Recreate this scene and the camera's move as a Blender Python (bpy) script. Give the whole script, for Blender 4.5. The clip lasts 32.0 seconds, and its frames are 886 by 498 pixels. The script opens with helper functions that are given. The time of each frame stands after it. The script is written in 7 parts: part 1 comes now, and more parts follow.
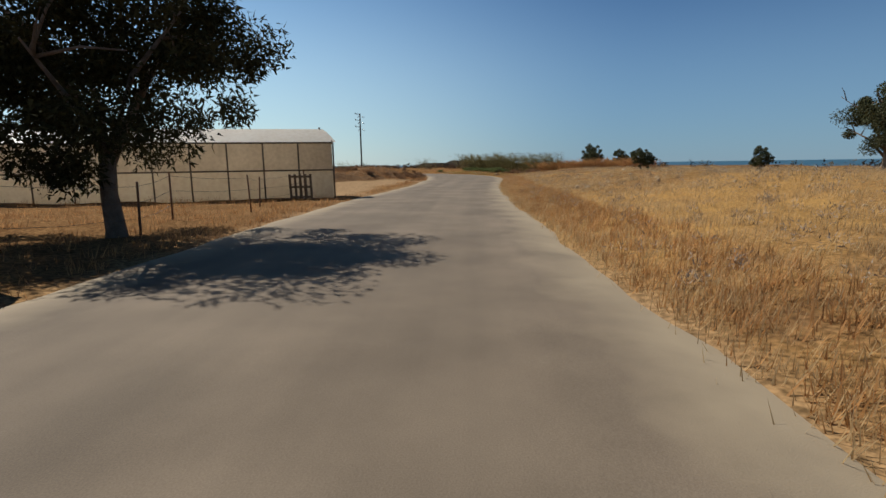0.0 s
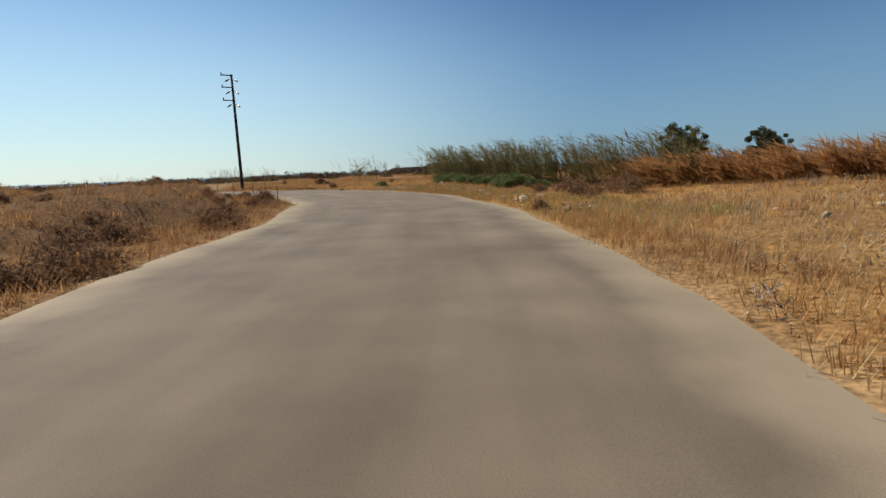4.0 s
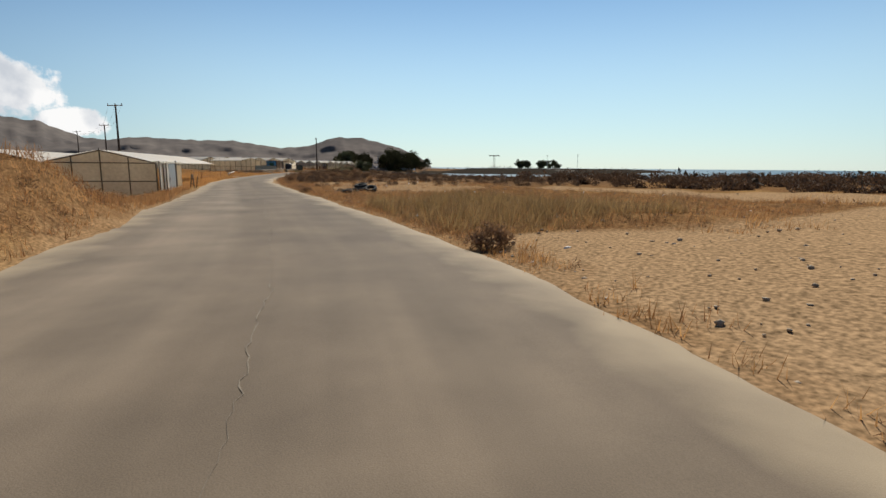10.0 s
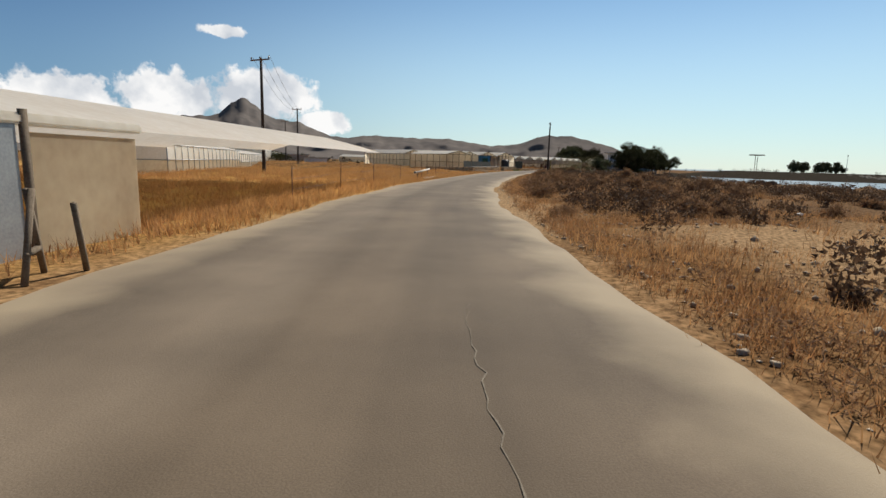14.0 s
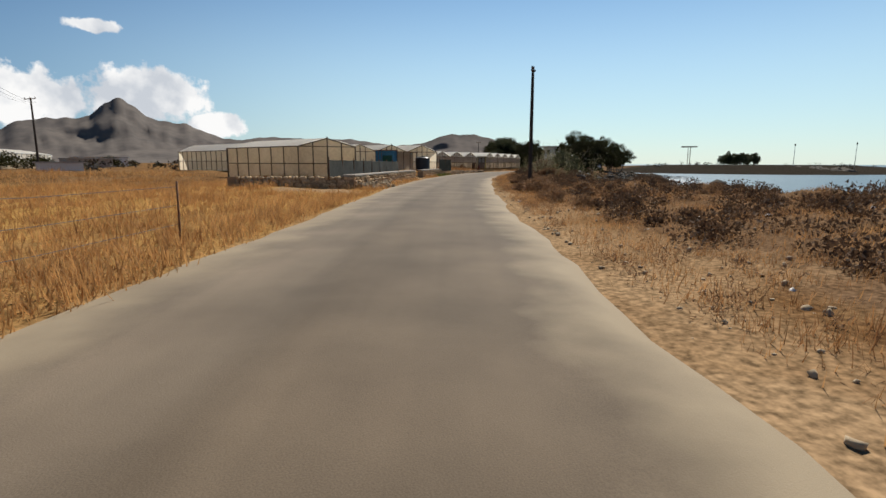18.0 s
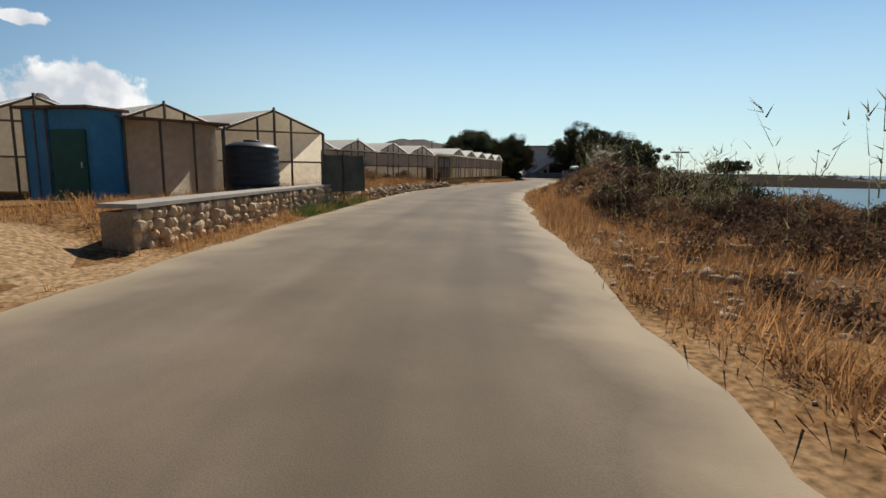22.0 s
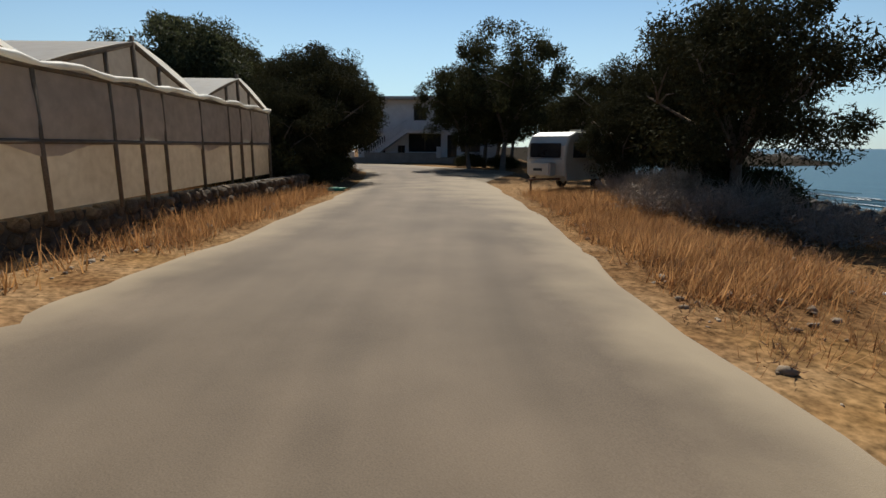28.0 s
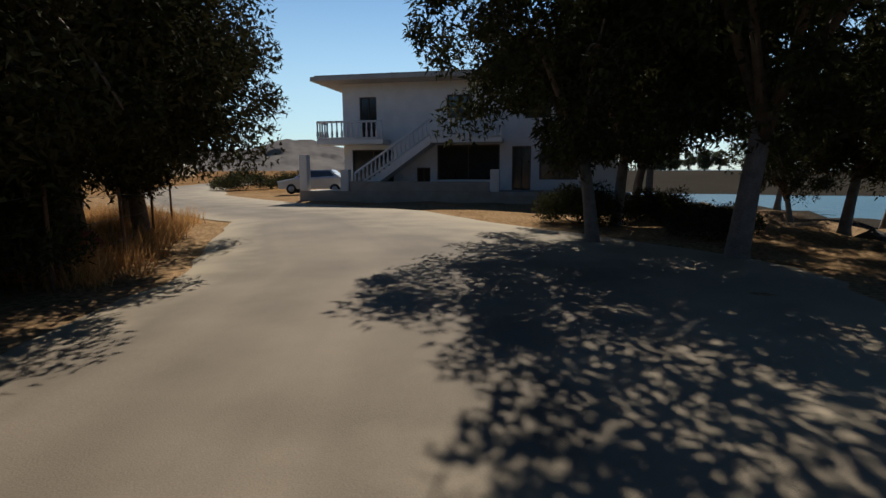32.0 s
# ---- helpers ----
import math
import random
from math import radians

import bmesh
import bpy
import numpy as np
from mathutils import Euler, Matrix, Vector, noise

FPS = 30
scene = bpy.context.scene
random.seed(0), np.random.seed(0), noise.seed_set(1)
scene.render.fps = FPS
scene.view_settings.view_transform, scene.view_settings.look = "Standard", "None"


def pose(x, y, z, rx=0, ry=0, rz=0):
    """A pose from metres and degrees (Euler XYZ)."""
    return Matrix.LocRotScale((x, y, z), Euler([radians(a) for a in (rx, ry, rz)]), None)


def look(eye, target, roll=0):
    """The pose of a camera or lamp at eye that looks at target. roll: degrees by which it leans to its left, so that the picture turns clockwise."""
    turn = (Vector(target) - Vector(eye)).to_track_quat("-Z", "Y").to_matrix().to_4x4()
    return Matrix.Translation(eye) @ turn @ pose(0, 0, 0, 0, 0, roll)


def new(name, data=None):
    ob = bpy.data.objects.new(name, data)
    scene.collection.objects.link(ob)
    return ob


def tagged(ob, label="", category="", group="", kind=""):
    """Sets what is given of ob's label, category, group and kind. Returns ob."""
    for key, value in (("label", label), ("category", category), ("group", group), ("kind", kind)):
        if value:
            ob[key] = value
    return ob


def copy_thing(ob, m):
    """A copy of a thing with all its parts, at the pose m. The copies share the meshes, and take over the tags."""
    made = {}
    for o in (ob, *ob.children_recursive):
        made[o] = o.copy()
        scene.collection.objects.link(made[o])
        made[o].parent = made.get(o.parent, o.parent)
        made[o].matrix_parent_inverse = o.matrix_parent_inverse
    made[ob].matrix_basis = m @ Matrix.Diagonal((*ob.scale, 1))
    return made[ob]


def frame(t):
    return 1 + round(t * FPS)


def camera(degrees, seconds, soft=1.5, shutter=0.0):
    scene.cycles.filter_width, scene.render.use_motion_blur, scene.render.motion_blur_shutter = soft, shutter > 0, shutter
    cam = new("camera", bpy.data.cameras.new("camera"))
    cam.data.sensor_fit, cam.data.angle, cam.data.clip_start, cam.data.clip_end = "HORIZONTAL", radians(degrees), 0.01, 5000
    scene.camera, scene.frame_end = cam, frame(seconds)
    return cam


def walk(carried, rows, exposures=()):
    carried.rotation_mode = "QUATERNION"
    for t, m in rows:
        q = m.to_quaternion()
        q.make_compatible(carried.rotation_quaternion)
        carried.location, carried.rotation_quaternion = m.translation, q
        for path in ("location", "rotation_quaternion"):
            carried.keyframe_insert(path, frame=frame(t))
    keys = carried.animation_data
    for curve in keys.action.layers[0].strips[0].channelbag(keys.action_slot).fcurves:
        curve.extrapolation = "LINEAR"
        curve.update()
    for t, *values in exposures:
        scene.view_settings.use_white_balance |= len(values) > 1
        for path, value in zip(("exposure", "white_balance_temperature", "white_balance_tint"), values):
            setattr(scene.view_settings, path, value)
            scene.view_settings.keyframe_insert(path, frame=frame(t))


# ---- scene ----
# ---------------------------------------------------------------- camera
cam = camera(81.18, 32.0)
PATH = [
    (0.0, pose(-0.000, 0.000, 1.443, 80.73, 0.80, -0.19)),
    (0.5, pose(0.238, 6.166, 1.440, 80.93, 1.37, -1.32)),
    (1.0, pose(0.578, 12.376, 1.436, 80.90, 1.97, -1.68)),
    (1.5, pose(0.805, 18.377, 1.429, 80.95, 1.97, -2.15)),
    (2.0, pose(1.156, 24.364, 1.425, 80.99, 1.98, -2.37)),
    (2.5, pose(1.522, 30.280, 1.418, 80.69, 1.62, -2.58)),
    (4.5, pose(3.576, 52.116, 1.391, 81.26, 2.63, -0.96)),
    (5.0, pose(3.527, 57.682, 1.399, 81.41, 2.13, 0.82)),
    (5.5, pose(3.440, 63.007, 1.415, 81.62, 1.64, 3.86)),
    (6.0, pose(2.872, 67.972, 1.412, 81.53, 2.19, 8.84)),
    (6.5, pose(1.829, 72.645, 1.421, 81.54, 1.83, 14.71)),
    (7.0, pose(0.091, 76.986, 1.440, 81.46, 1.44, 20.55)),
    (7.5, pose(-1.922, 80.878, 1.479, 81.32, 1.24, 26.75)),
    (8.0, pose(-4.404, 84.420, 1.509, 81.42, 0.65, 33.77)),
    (8.5, pose(-7.264, 87.499, 1.512, 81.20, 0.96, 40.71)),
    (9.0, pose(-10.409, 90.086, 1.542, 81.22, -0.08, 48.51)),
    (9.5, pose(-13.611, 92.203, 1.565, 81.21, -0.33, 55.98)),
    (10.0, pose(-17.328, 93.881, 1.561, 80.99, -0.47, 63.68)),
    (10.5, pose(-21.149, 95.169, 1.540, 80.98, -0.34, 70.56)),
    (11.0, pose(-25.400, 95.907, 1.498, 81.07, -0.69, 76.70)),
    (11.5, pose(-29.726, 96.428, 1.467, 80.68, -1.07, 80.96)),
    (12.0, pose(-34.210, 96.851, 1.449, 80.55, -1.31, 83.10)),
    (12.5, pose(-38.516, 97.194, 1.404, 80.56, -1.11, 84.16)),
    (13.0, pose(-42.858, 97.659, 1.329, 80.51, -1.12, 85.19)),
    (13.5, pose(-47.222, 97.983, 1.294, 80.41, -1.72, 86.11)),
    (15.5, pose(-68.337, 99.354, 1.400, 80.86, -0.53, 83.26)),
    (16.0, pose(-73.879, 100.123, 1.406, 80.86, -0.55, 81.33)),
    (16.5, pose(-79.380, 101.142, 1.400, 80.95, -0.75, 79.38)),
    (17.0, pose(-84.848, 102.258, 1.400, 80.69, -0.48, 77.40)),
    (17.5, pose(-90.061, 103.721, 1.401, 80.65, -0.31, 76.22)),
    (18.0, pose(-95.524, 105.070, 1.383, 80.60, -0.16, 75.59)),
    (18.5, pose(-100.925, 106.516, 1.388, 80.61, -0.54, 75.22)),
    (19.0, pose(-106.334, 108.010, 1.395, 80.65, -0.69, 74.87)),
    (19.5, pose(-111.561, 109.468, 1.411, 80.69, -0.70, 74.13)),
    (20.0, pose(-116.695, 110.938, 1.414, 80.83, -0.66, 72.90)),
    (20.5, pose(-121.532, 112.562, 1.380, 81.17, -0.35, 72.14)),
    (21.0, pose(-126.324, 114.329, 1.369, 81.35, -0.87, 71.69)),
    (21.5, pose(-131.162, 115.922, 1.356, 81.38, -1.16, 71.14)),
    (22.0, pose(-136.150, 117.650, 1.379, 81.21, -0.86, 70.16)),
    (22.5, pose(-140.713, 119.261, 1.404, 81.43, -0.98, 69.22)),
    (23.0, pose(-145.033, 121.164, 1.444, 81.77, -0.96, 68.31)),
    (23.5, pose(-149.138, 122.988, 1.480, 82.19, -0.43, 67.21)),
    (24.0, pose(-153.107, 125.033, 1.487, 82.45, -0.35, 66.05)),
    (24.5, pose(-157.176, 127.053, 1.501, 82.28, 0.06, 64.52)),
    (25.0, pose(-161.164, 129.078, 1.532, 81.94, 0.85, 62.23)),
    (25.5, pose(-164.656, 131.025, 1.575, 81.99, 0.41, 60.08)),
    (26.0, pose(-168.090, 133.114, 1.591, 81.42, 1.65, 57.79)),
    (26.5, pose(-171.245, 134.978, 1.607, 80.82, 1.74, 55.52)),
    (28.5, pose(-183.933, 144.302, 1.439, 78.59, -0.80, 51.66)),
    (29.0, pose(-186.887, 146.617, 1.365, 78.76, -1.05, 51.48)),
    (29.5, pose(-189.559, 148.860, 1.340, 79.20, 0.21, 51.73)),
    (30.0, pose(-192.069, 150.989, 1.357, 80.36, 0.39, 52.09)),
    (30.5, pose(-194.283, 152.734, 1.410, 80.65, 0.77, 52.33)),
    (31.0, pose(-196.244, 154.181, 1.424, 81.37, 0.39, 52.95)),
    (31.5, pose(-198.073, 155.542, 1.430, 82.10, 0.06, 55.00)),
    (32.0, pose(-200.069, 156.746, 1.430, 81.34, 0.15, 58.58)),
]
walk(cam, PATH, [(0.0, 0.1, 6250.0, 9.0), (1.0, 0.24, 6250.0, 9.0), (3.0, 0.22, 6300.0, 9.0), (8.0, 0.18, 6400.0, 9.0), (24.0, 0.18, 6350.0, 9.0), (32.0, 0.15, 6150.0, 8.0)])

# ---------------------------------------------------------------- world, sun
SUN_EL, SUN_YAW = 46.0, 53.0            # degrees up, degrees left of +y


def build_world():
    w = bpy.data.worlds.new("sky")
    scene.world = w
    w.use_nodes = True
    nt = w.node_tree
    nt.nodes.clear()
    out = nt.nodes.new("ShaderNodeOutputWorld")
    bg = nt.nodes.new("ShaderNodeBackground")
    sky = nt.nodes.new("ShaderNodeTexSky")
    sky.sky_type = "NISHITA"
    sky.sun_disc = False
    sky.sun_elevation = radians(SUN_EL)
    sky.sun_rotation = radians(-SUN_YAW)
    sky.altitude = 10
    sky.air_density, sky.dust_density, sky.ozone_density = 1.15, 0.05, 4.0
    bg.inputs["Strength"].default_value = 0.085
    # a few fair-weather clouds: soft blobs in the sky's directions, frayed by noise
    tc = nt.nodes.new("ShaderNodeTexCoord")
    nz = nt.nodes.new("ShaderNodeTexNoise")
    nz.inputs["Scale"].default_value = 30.0
    nz.inputs["Detail"].default_value = 7.0
    nz.inputs["Roughness"].default_value = 0.6
    nt.links.new(tc.outputs["Generated"], nz.inputs["Vector"])
    total = None
    for yaw, el, wide, high in CLOUDS:
        a, e = radians(yaw), radians(el)
        d = Vector((-math.sin(a) * math.cos(e), math.cos(a) * math.cos(e), math.sin(e)))
        sub = nt.nodes.new("ShaderNodeVectorMath")
        sub.operation = "SUBTRACT"
        sub.inputs[1].default_value = d
        nt.links.new(tc.outputs["Generated"], sub.inputs[0])
        mp = nt.nodes.new("ShaderNodeMapping")
        mp.vector_type = "VECTOR"
        mp.inputs["Scale"].default_value = (1 / radians(wide), 1 / radians(wide), 1 / radians(high))
        nt.links.new(sub.outputs[0], mp.inputs["Vector"])
        ln = nt.nodes.new("ShaderNodeVectorMath")
        ln.operation = "LENGTH"
        nt.links.new(mp.outputs[0], ln.inputs[0])
        inv = nt.nodes.new("ShaderNodeMath")
        inv.operation = "SUBTRACT"
        inv.use_clamp = True
        inv.inputs[0].default_value = 1.0
        nt.links.new(ln.outputs["Value"], inv.inputs[1])
        if total is None:
            total = inv.outputs[0]
        else:
            mx = nt.nodes.new("ShaderNodeMath")
            mx.operation = "MAXIMUM"
            nt.links.new(total, mx.inputs[0])
            nt.links.new(inv.outputs[0], mx.inputs[1])
            total = mx.outputs[0]
    add = nt.nodes.new("ShaderNodeMath")
    add.operation = "MULTIPLY_ADD"
    nt.links.new(nz.outputs["Fac"], add.inputs[0])
    add.inputs[1].default_value = 1.25
    add.inputs[2].default_value = -0.62
    add2 = nt.nodes.new("ShaderNodeMath")
    nt.links.new(add.outputs[0], add2.inputs[0])
    nt.links.new(total, add2.inputs[1])
    ramp = nt.nodes.new("ShaderNodeMapRange")
    ramp.inputs["From Min"].default_value = 0.16
    ramp.inputs["From Max"].default_value = 0.34
    nt.links.new(add2.outputs[0], ramp.inputs["Value"])
    gate = nt.nodes.new("ShaderNodeMath")
    gate.operation = "MULTIPLY"
    gt = nt.nodes.new("ShaderNodeMath")
    gt.operation = "GREATER_THAN"
    gt.inputs[1].default_value = 0.02
    nt.links.new(total, gt.inputs[0])
    nt.links.new(gt.outputs[0], gate.inputs[0])
    nt.links.new(ramp.outputs[0], gate.inputs[1])
    mix = nt.nodes.new("ShaderNodeMix")
    mix.data_type = "RGBA"
    body = nt.nodes.new("ShaderNodeTexNoise")
    body.inputs["Scale"].default_value, body.inputs["Detail"].default_value = 14.0, 5.0
    nt.links.new(tc.outputs["Generated"], body.inputs["Vector"])
    puff = nt.nodes.new("ShaderNodeMix")
    puff.data_type = "RGBA"
    puff.inputs["A"].default_value, puff.inputs["B"].default_value = (6.2, 6.5, 7.0, 1), (10.2, 10.0, 9.8, 1)
    lit = nt.nodes.new("ShaderNodeMapRange")
    lit.inputs["From Min"].default_value, lit.inputs["From Max"].default_value = 0.36, 0.56
    nt.links.new(body.outputs["Fac"], lit.inputs["Value"])
    nt.links.new(lit.outputs[0], puff.inputs["Factor"])
    nt.links.new(puff.outputs["Result"], mix.inputs["B"])
    tone = nt.nodes.new("ShaderNodeMix")
    tone.data_type = "RGBA"
    tone.blend_type = "MULTIPLY"
    tone.inputs["Factor"].default_value = 1.0
    tone.inputs["B"].default_value = (0.84, 0.97, 1.0, 1)
    # white haze low over the horizon
    sep = nt.nodes.new("ShaderNodeSeparateXYZ")
    nt.links.new(tc.outputs["Generated"], sep.inputs[0])
    low = nt.nodes.new("ShaderNodeMapRange")
    low.interpolation_type = "SMOOTHERSTEP"
    low.inputs["From Min"].default_value, low.inputs["From Max"].default_value = -0.02, 0.42
    low.inputs["To Min"].default_value, low.inputs["To Max"].default_value = 0.55, 0.0
    nt.links.new(sep.outputs["Z"], low.inputs["Value"])
    haze = nt.nodes.new("ShaderNodeMix")
    haze.data_type = "RGBA"
    haze.inputs["B"].default_value = (7.6, 8.5, 9.0, 1)
    nt.links.new(low.outputs[0], haze.inputs["Factor"])
    nt.links.new(sky.outputs[0], haze.inputs["A"])
    # forward scatter: the sky pales towards the sun and deepens away from it
    side = nt.nodes.new("ShaderNodeVectorMath")
    side.operation = "DOT_PRODUCT"
    side.inputs[1].default_value = (-math.sin(radians(SUN_YAW)), math.cos(radians(SUN_YAW)), 0.25)
    nt.links.new(tc.outputs["Generated"], side.inputs[0])
    near = nt.nodes.new("ShaderNodeMapRange")
    near.interpolation_type = "SMOOTHSTEP"
    near.inputs["From Min"].default_value, near.inputs["From Max"].default_value = 0.3, 1.0
    nt.links.new(side.outputs["Value"], near.inputs["Value"])
    deep = nt.nodes.new("ShaderNodeMix")
    deep.data_type = "RGBA"
    deep.inputs["A"].default_value = (0.42, 0.52, 0.66, 1)
    deep.inputs["B"].default_value = (1.07, 1.03, 1.0, 1)
    nt.links.new(near.outputs[0], deep.inputs["Factor"])
    # the sky deepens towards the zenith
    zen = nt.nodes.new("ShaderNodeMapRange")
    zen.interpolation_type = "SMOOTHSTEP"
    zen.inputs["From Min"].default_value, zen.inputs["From Max"].default_value = 0.15, 0.8
    zen.inputs["To Min"].default_value, zen.inputs["To Max"].default_value = 1.0, 0.5
    nt.links.new(sep.outputs["Z"], zen.inputs["Value"])
    fall = nt.nodes.new("ShaderNodeVectorMath")
    fall.operation = "SCALE"
    nt.links.new(zen.outputs[0], fall.inputs["Scale"])
    glow = nt.nodes.new("ShaderNodeMix")
    glow.data_type = "RGBA"
    glow.blend_type = "MULTIPLY"
    glow.inputs["Factor"].default_value = 1.0
    nt.links.new(haze.outputs["Result"], glow.inputs["A"])
    nt.links.new(deep.outputs["Result"], fall.inputs[0])
    nt.links.new(fall.outputs[0], glow.inputs["B"])
    nt.links.new(glow.outputs["Result"], tone.inputs["A"])
    nt.links.new(gate.outputs[0], mix.inputs["Factor"])
    nt.links.new(tone.outputs["Result"], mix.inputs["A"])
    nt.links.new(mix.outputs["Result"], bg.inputs["Color"])
    nt.links.new(bg.outputs[0], out.inputs[0])


CLOUDS = [(121.5, 4.3, 6.6, 3.3), (113.6, 5.3, 5.6, 3.3), (104.6, 6.3, 6.6, 3.2), (98.6, 3.6, 3.8, 1.5), (108.2, 11.8, 2.6, 0.75),
          (132.0, 4.6, 8.0, 3.4), (145.0, 5.2, 11.0, 4.0)]
build_world()
sun = new("sun", bpy.data.lights.new("sun", "SUN"))
sun.data.energy, sun.data.angle, sun.data.color = 4.7, radians(0.53), (1.0, 0.93, 0.82)
_a, _e = radians(SUN_YAW), radians(SUN_EL)
sun.matrix_world = look((0, 0, 60), Vector((0, 0, 60)) - Vector((-math.sin(_a) * math.cos(_e), math.cos(_a) * math.cos(_e), math.sin(_e))))

# ---------------------------------------------------------------- materials


def mat(name, a, b, rough=0.85, scale=3.0, bump=0.3, fine=40.0, metallic=0.0, through_light=0.0, spec=0.3, obj=0.0, speck=None):
    """Two tones mixed by coarse and fine noise, fine relief; obj: how far each object's own tone strays."""
    m = bpy.data.materials.new(name)
    m.use_nodes = True
    nt = m.node_tree
    p = nt.nodes["Principled BSDF"]
    p.inputs["Roughness"].default_value = rough
    p.inputs["Metallic"].default_value = metallic
    p.inputs["Specular IOR Level"].default_value = spec
    tc = nt.nodes.new("ShaderNodeTexCoord")
    n1 = nt.nodes.new("ShaderNodeTexNoise")
    n1.inputs["Scale"].default_value = scale
    n1.inputs["Detail"].default_value = 6
    n2 = nt.nodes.new("ShaderNodeTexNoise")
    n2.inputs["Scale"].default_value = fine
    n2.inputs["Detail"].default_value = 4
    nt.links.new(tc.outputs["Object"], n1.inputs["Vector"])
    nt.links.new(tc.outputs["Object"], n2.inputs["Vector"])
    av = nt.nodes.new("ShaderNodeMath")
    av.operation = "MULTIPLY_ADD"
    av.inputs[1].default_value = 0.55
    nt.links.new(n2.outputs["Fac"], av.inputs[0])
    sc = nt.nodes.new("ShaderNodeMath")
    sc.operation = "MULTIPLY"
    sc.inputs[1].default_value = 0.55
    nt.links.new(n1.outputs["Fac"], sc.inputs[0])
    nt.links.new(sc.outputs[0], av.inputs[2])
    mr = nt.nodes.new("ShaderNodeMapRange")
    mr.inputs["From Min"].default_value, mr.inputs["From Max"].default_value = 0.38, 0.72
    nt.links.new(av.outputs[0], mr.inputs["Value"])
    mx = nt.nodes.new("ShaderNodeMix")
    mx.data_type = "RGBA"
    mx.inputs["A"].default_value, mx.inputs["B"].default_value = (*a, 1), (*b, 1)
    nt.links.new(mr.outputs[0], mx.inputs["Factor"])
    colour = mx.outputs["Result"]
    if obj:
        oi = nt.nodes.new("ShaderNodeObjectInfo")
        hs = nt.nodes.new("ShaderNodeHueSaturation")
        vr = nt.nodes.new("ShaderNodeMapRange")
        vr.inputs["To Min"].default_value, vr.inputs["To Max"].default_value = 1 - obj, 1 + obj
        nt.links.new(oi.outputs["Random"], vr.inputs["Value"])
        nt.links.new(vr.outputs[0], hs.inputs["Value"])
        nt.links.new(colour, hs.inputs["Color"])
        colour = hs.outputs[0]
    if speck:
        ge = nt.nodes.new("ShaderNodeNewGeometry")
        hs = nt.nodes.new("ShaderNodeHueSaturation")
        vr = nt.nodes.new("ShaderNodeMapRange")
        vr.inputs["To Min"].default_value, vr.inputs["To Max"].default_value = 1 - speck, 1 + speck
        nt.links.new(ge.outputs["Random Per Island"], vr.inputs["Value"])
        nt.links.new(vr.outputs[0], hs.inputs["Value"])
        nt.links.new(colour, hs.inputs["Color"])
        colour = hs.outputs[0]
    nt.links.new(colour, p.inputs["Base Color"])
    if bump:
        bp = nt.nodes.new("ShaderNodeBump")
        bp.inputs["Strength"].default_value = bump
        bp.inputs["Distance"].default_value = 0.02
        nt.links.new(av.outputs[0], bp.inputs["Height"])
        nt.links.new(bp.outputs[0], p.inputs["Normal"])
    if through_light:
        tr = nt.nodes.new("ShaderNodeBsdfTranslucent")
        nt.links.new(colour, tr.inputs["Color"])
        ms = nt.nodes.new("ShaderNodeMixShader")
        ms.inputs[0].default_value = through_light
        nt.links.new(p.outputs[0], ms.inputs[1])
        nt.links.new(tr.outputs[0], ms.inputs[2])
        nt.links.new(ms.outputs[0], nt.nodes["Material Output"].inputs["Surface"])
    return m


M = {}
M["bark"] = mat("bark", (0.09, 0.065, 0.045), (0.2, 0.15, 0.11), 0.95, 6, 0.8, 60)
M["whitebark"] = mat("limewashed_bark", (0.12, 0.1, 0.085), (0.26, 0.235, 0.205), 0.95, 6, 0.6, 60)
M["leaf"] = mat("leaf_tamarisk", (0.04, 0.05, 0.022), (0.1, 0.1, 0.045), 0.8, 1.2, 0, 8, through_light=0.3, speck=0.35)
M["leafdark"] = mat("leaf_dark", (0.028, 0.03, 0.013), (0.08, 0.075, 0.03), 0.85, 1.2, 0, 8, spec=0.05, through_light=0.2, speck=0.35)
M["shrub"] = mat("shrub_dry", (0.16, 0.088, 0.046), (0.34, 0.2, 0.105), 0.9, 2, 0, 9, through_light=0.35, speck=0.4)
M["shrubgreen"] = mat("shrub_green", (0.09, 0.12, 0.035), (0.2, 0.23, 0.08), 0.8, 2, 0, 9, through_light=0.3, speck=0.3)
M["reed"] = mat("reed_green", (0.13, 0.125, 0.05), (0.31, 0.26, 0.12), 0.75, 1.5, 0, 6, through_light=0.3, speck=0.35)
M["reedcane"] = mat("reed_cane", (0.3, 0.24, 0.13), (0.45, 0.37, 0.22), 0.8, 2, 0, 20)
M["straw"] = mat("straw", (0.4, 0.26, 0.12), (0.64, 0.47, 0.25), 0.85, 0.4, 0, 5, through_light=0.5, speck=0.25)
M["strawolive"] = mat("straw_olive", (0.19, 0.128, 0.055), (0.42, 0.275, 0.12), 0.85, 0.4, 0, 5, through_light=0.4, speck=0.35)
M["straworange"] = mat("straw_orange", (0.34, 0.17, 0.06), (0.55, 0.31, 0.12), 0.85, 0.4, 0, 5, through_light=0.45, speck=0.35)
M["rock"] = mat("rock", (0.2, 0.15, 0.1), (0.42, 0.34, 0.25), 0.95, 2, 0.8, 14, obj=0.2)
M["stone"] = mat("fieldstone", (0.38, 0.26, 0.15), (0.64, 0.48, 0.3), 0.95, 2, 0.8, 14, obj=0.25)
M["palestone"] = mat("pale_stone", (0.33, 0.25, 0.16), (0.5, 0.4, 0.27), 0.95, 2, 0.6, 14, obj=0.15)
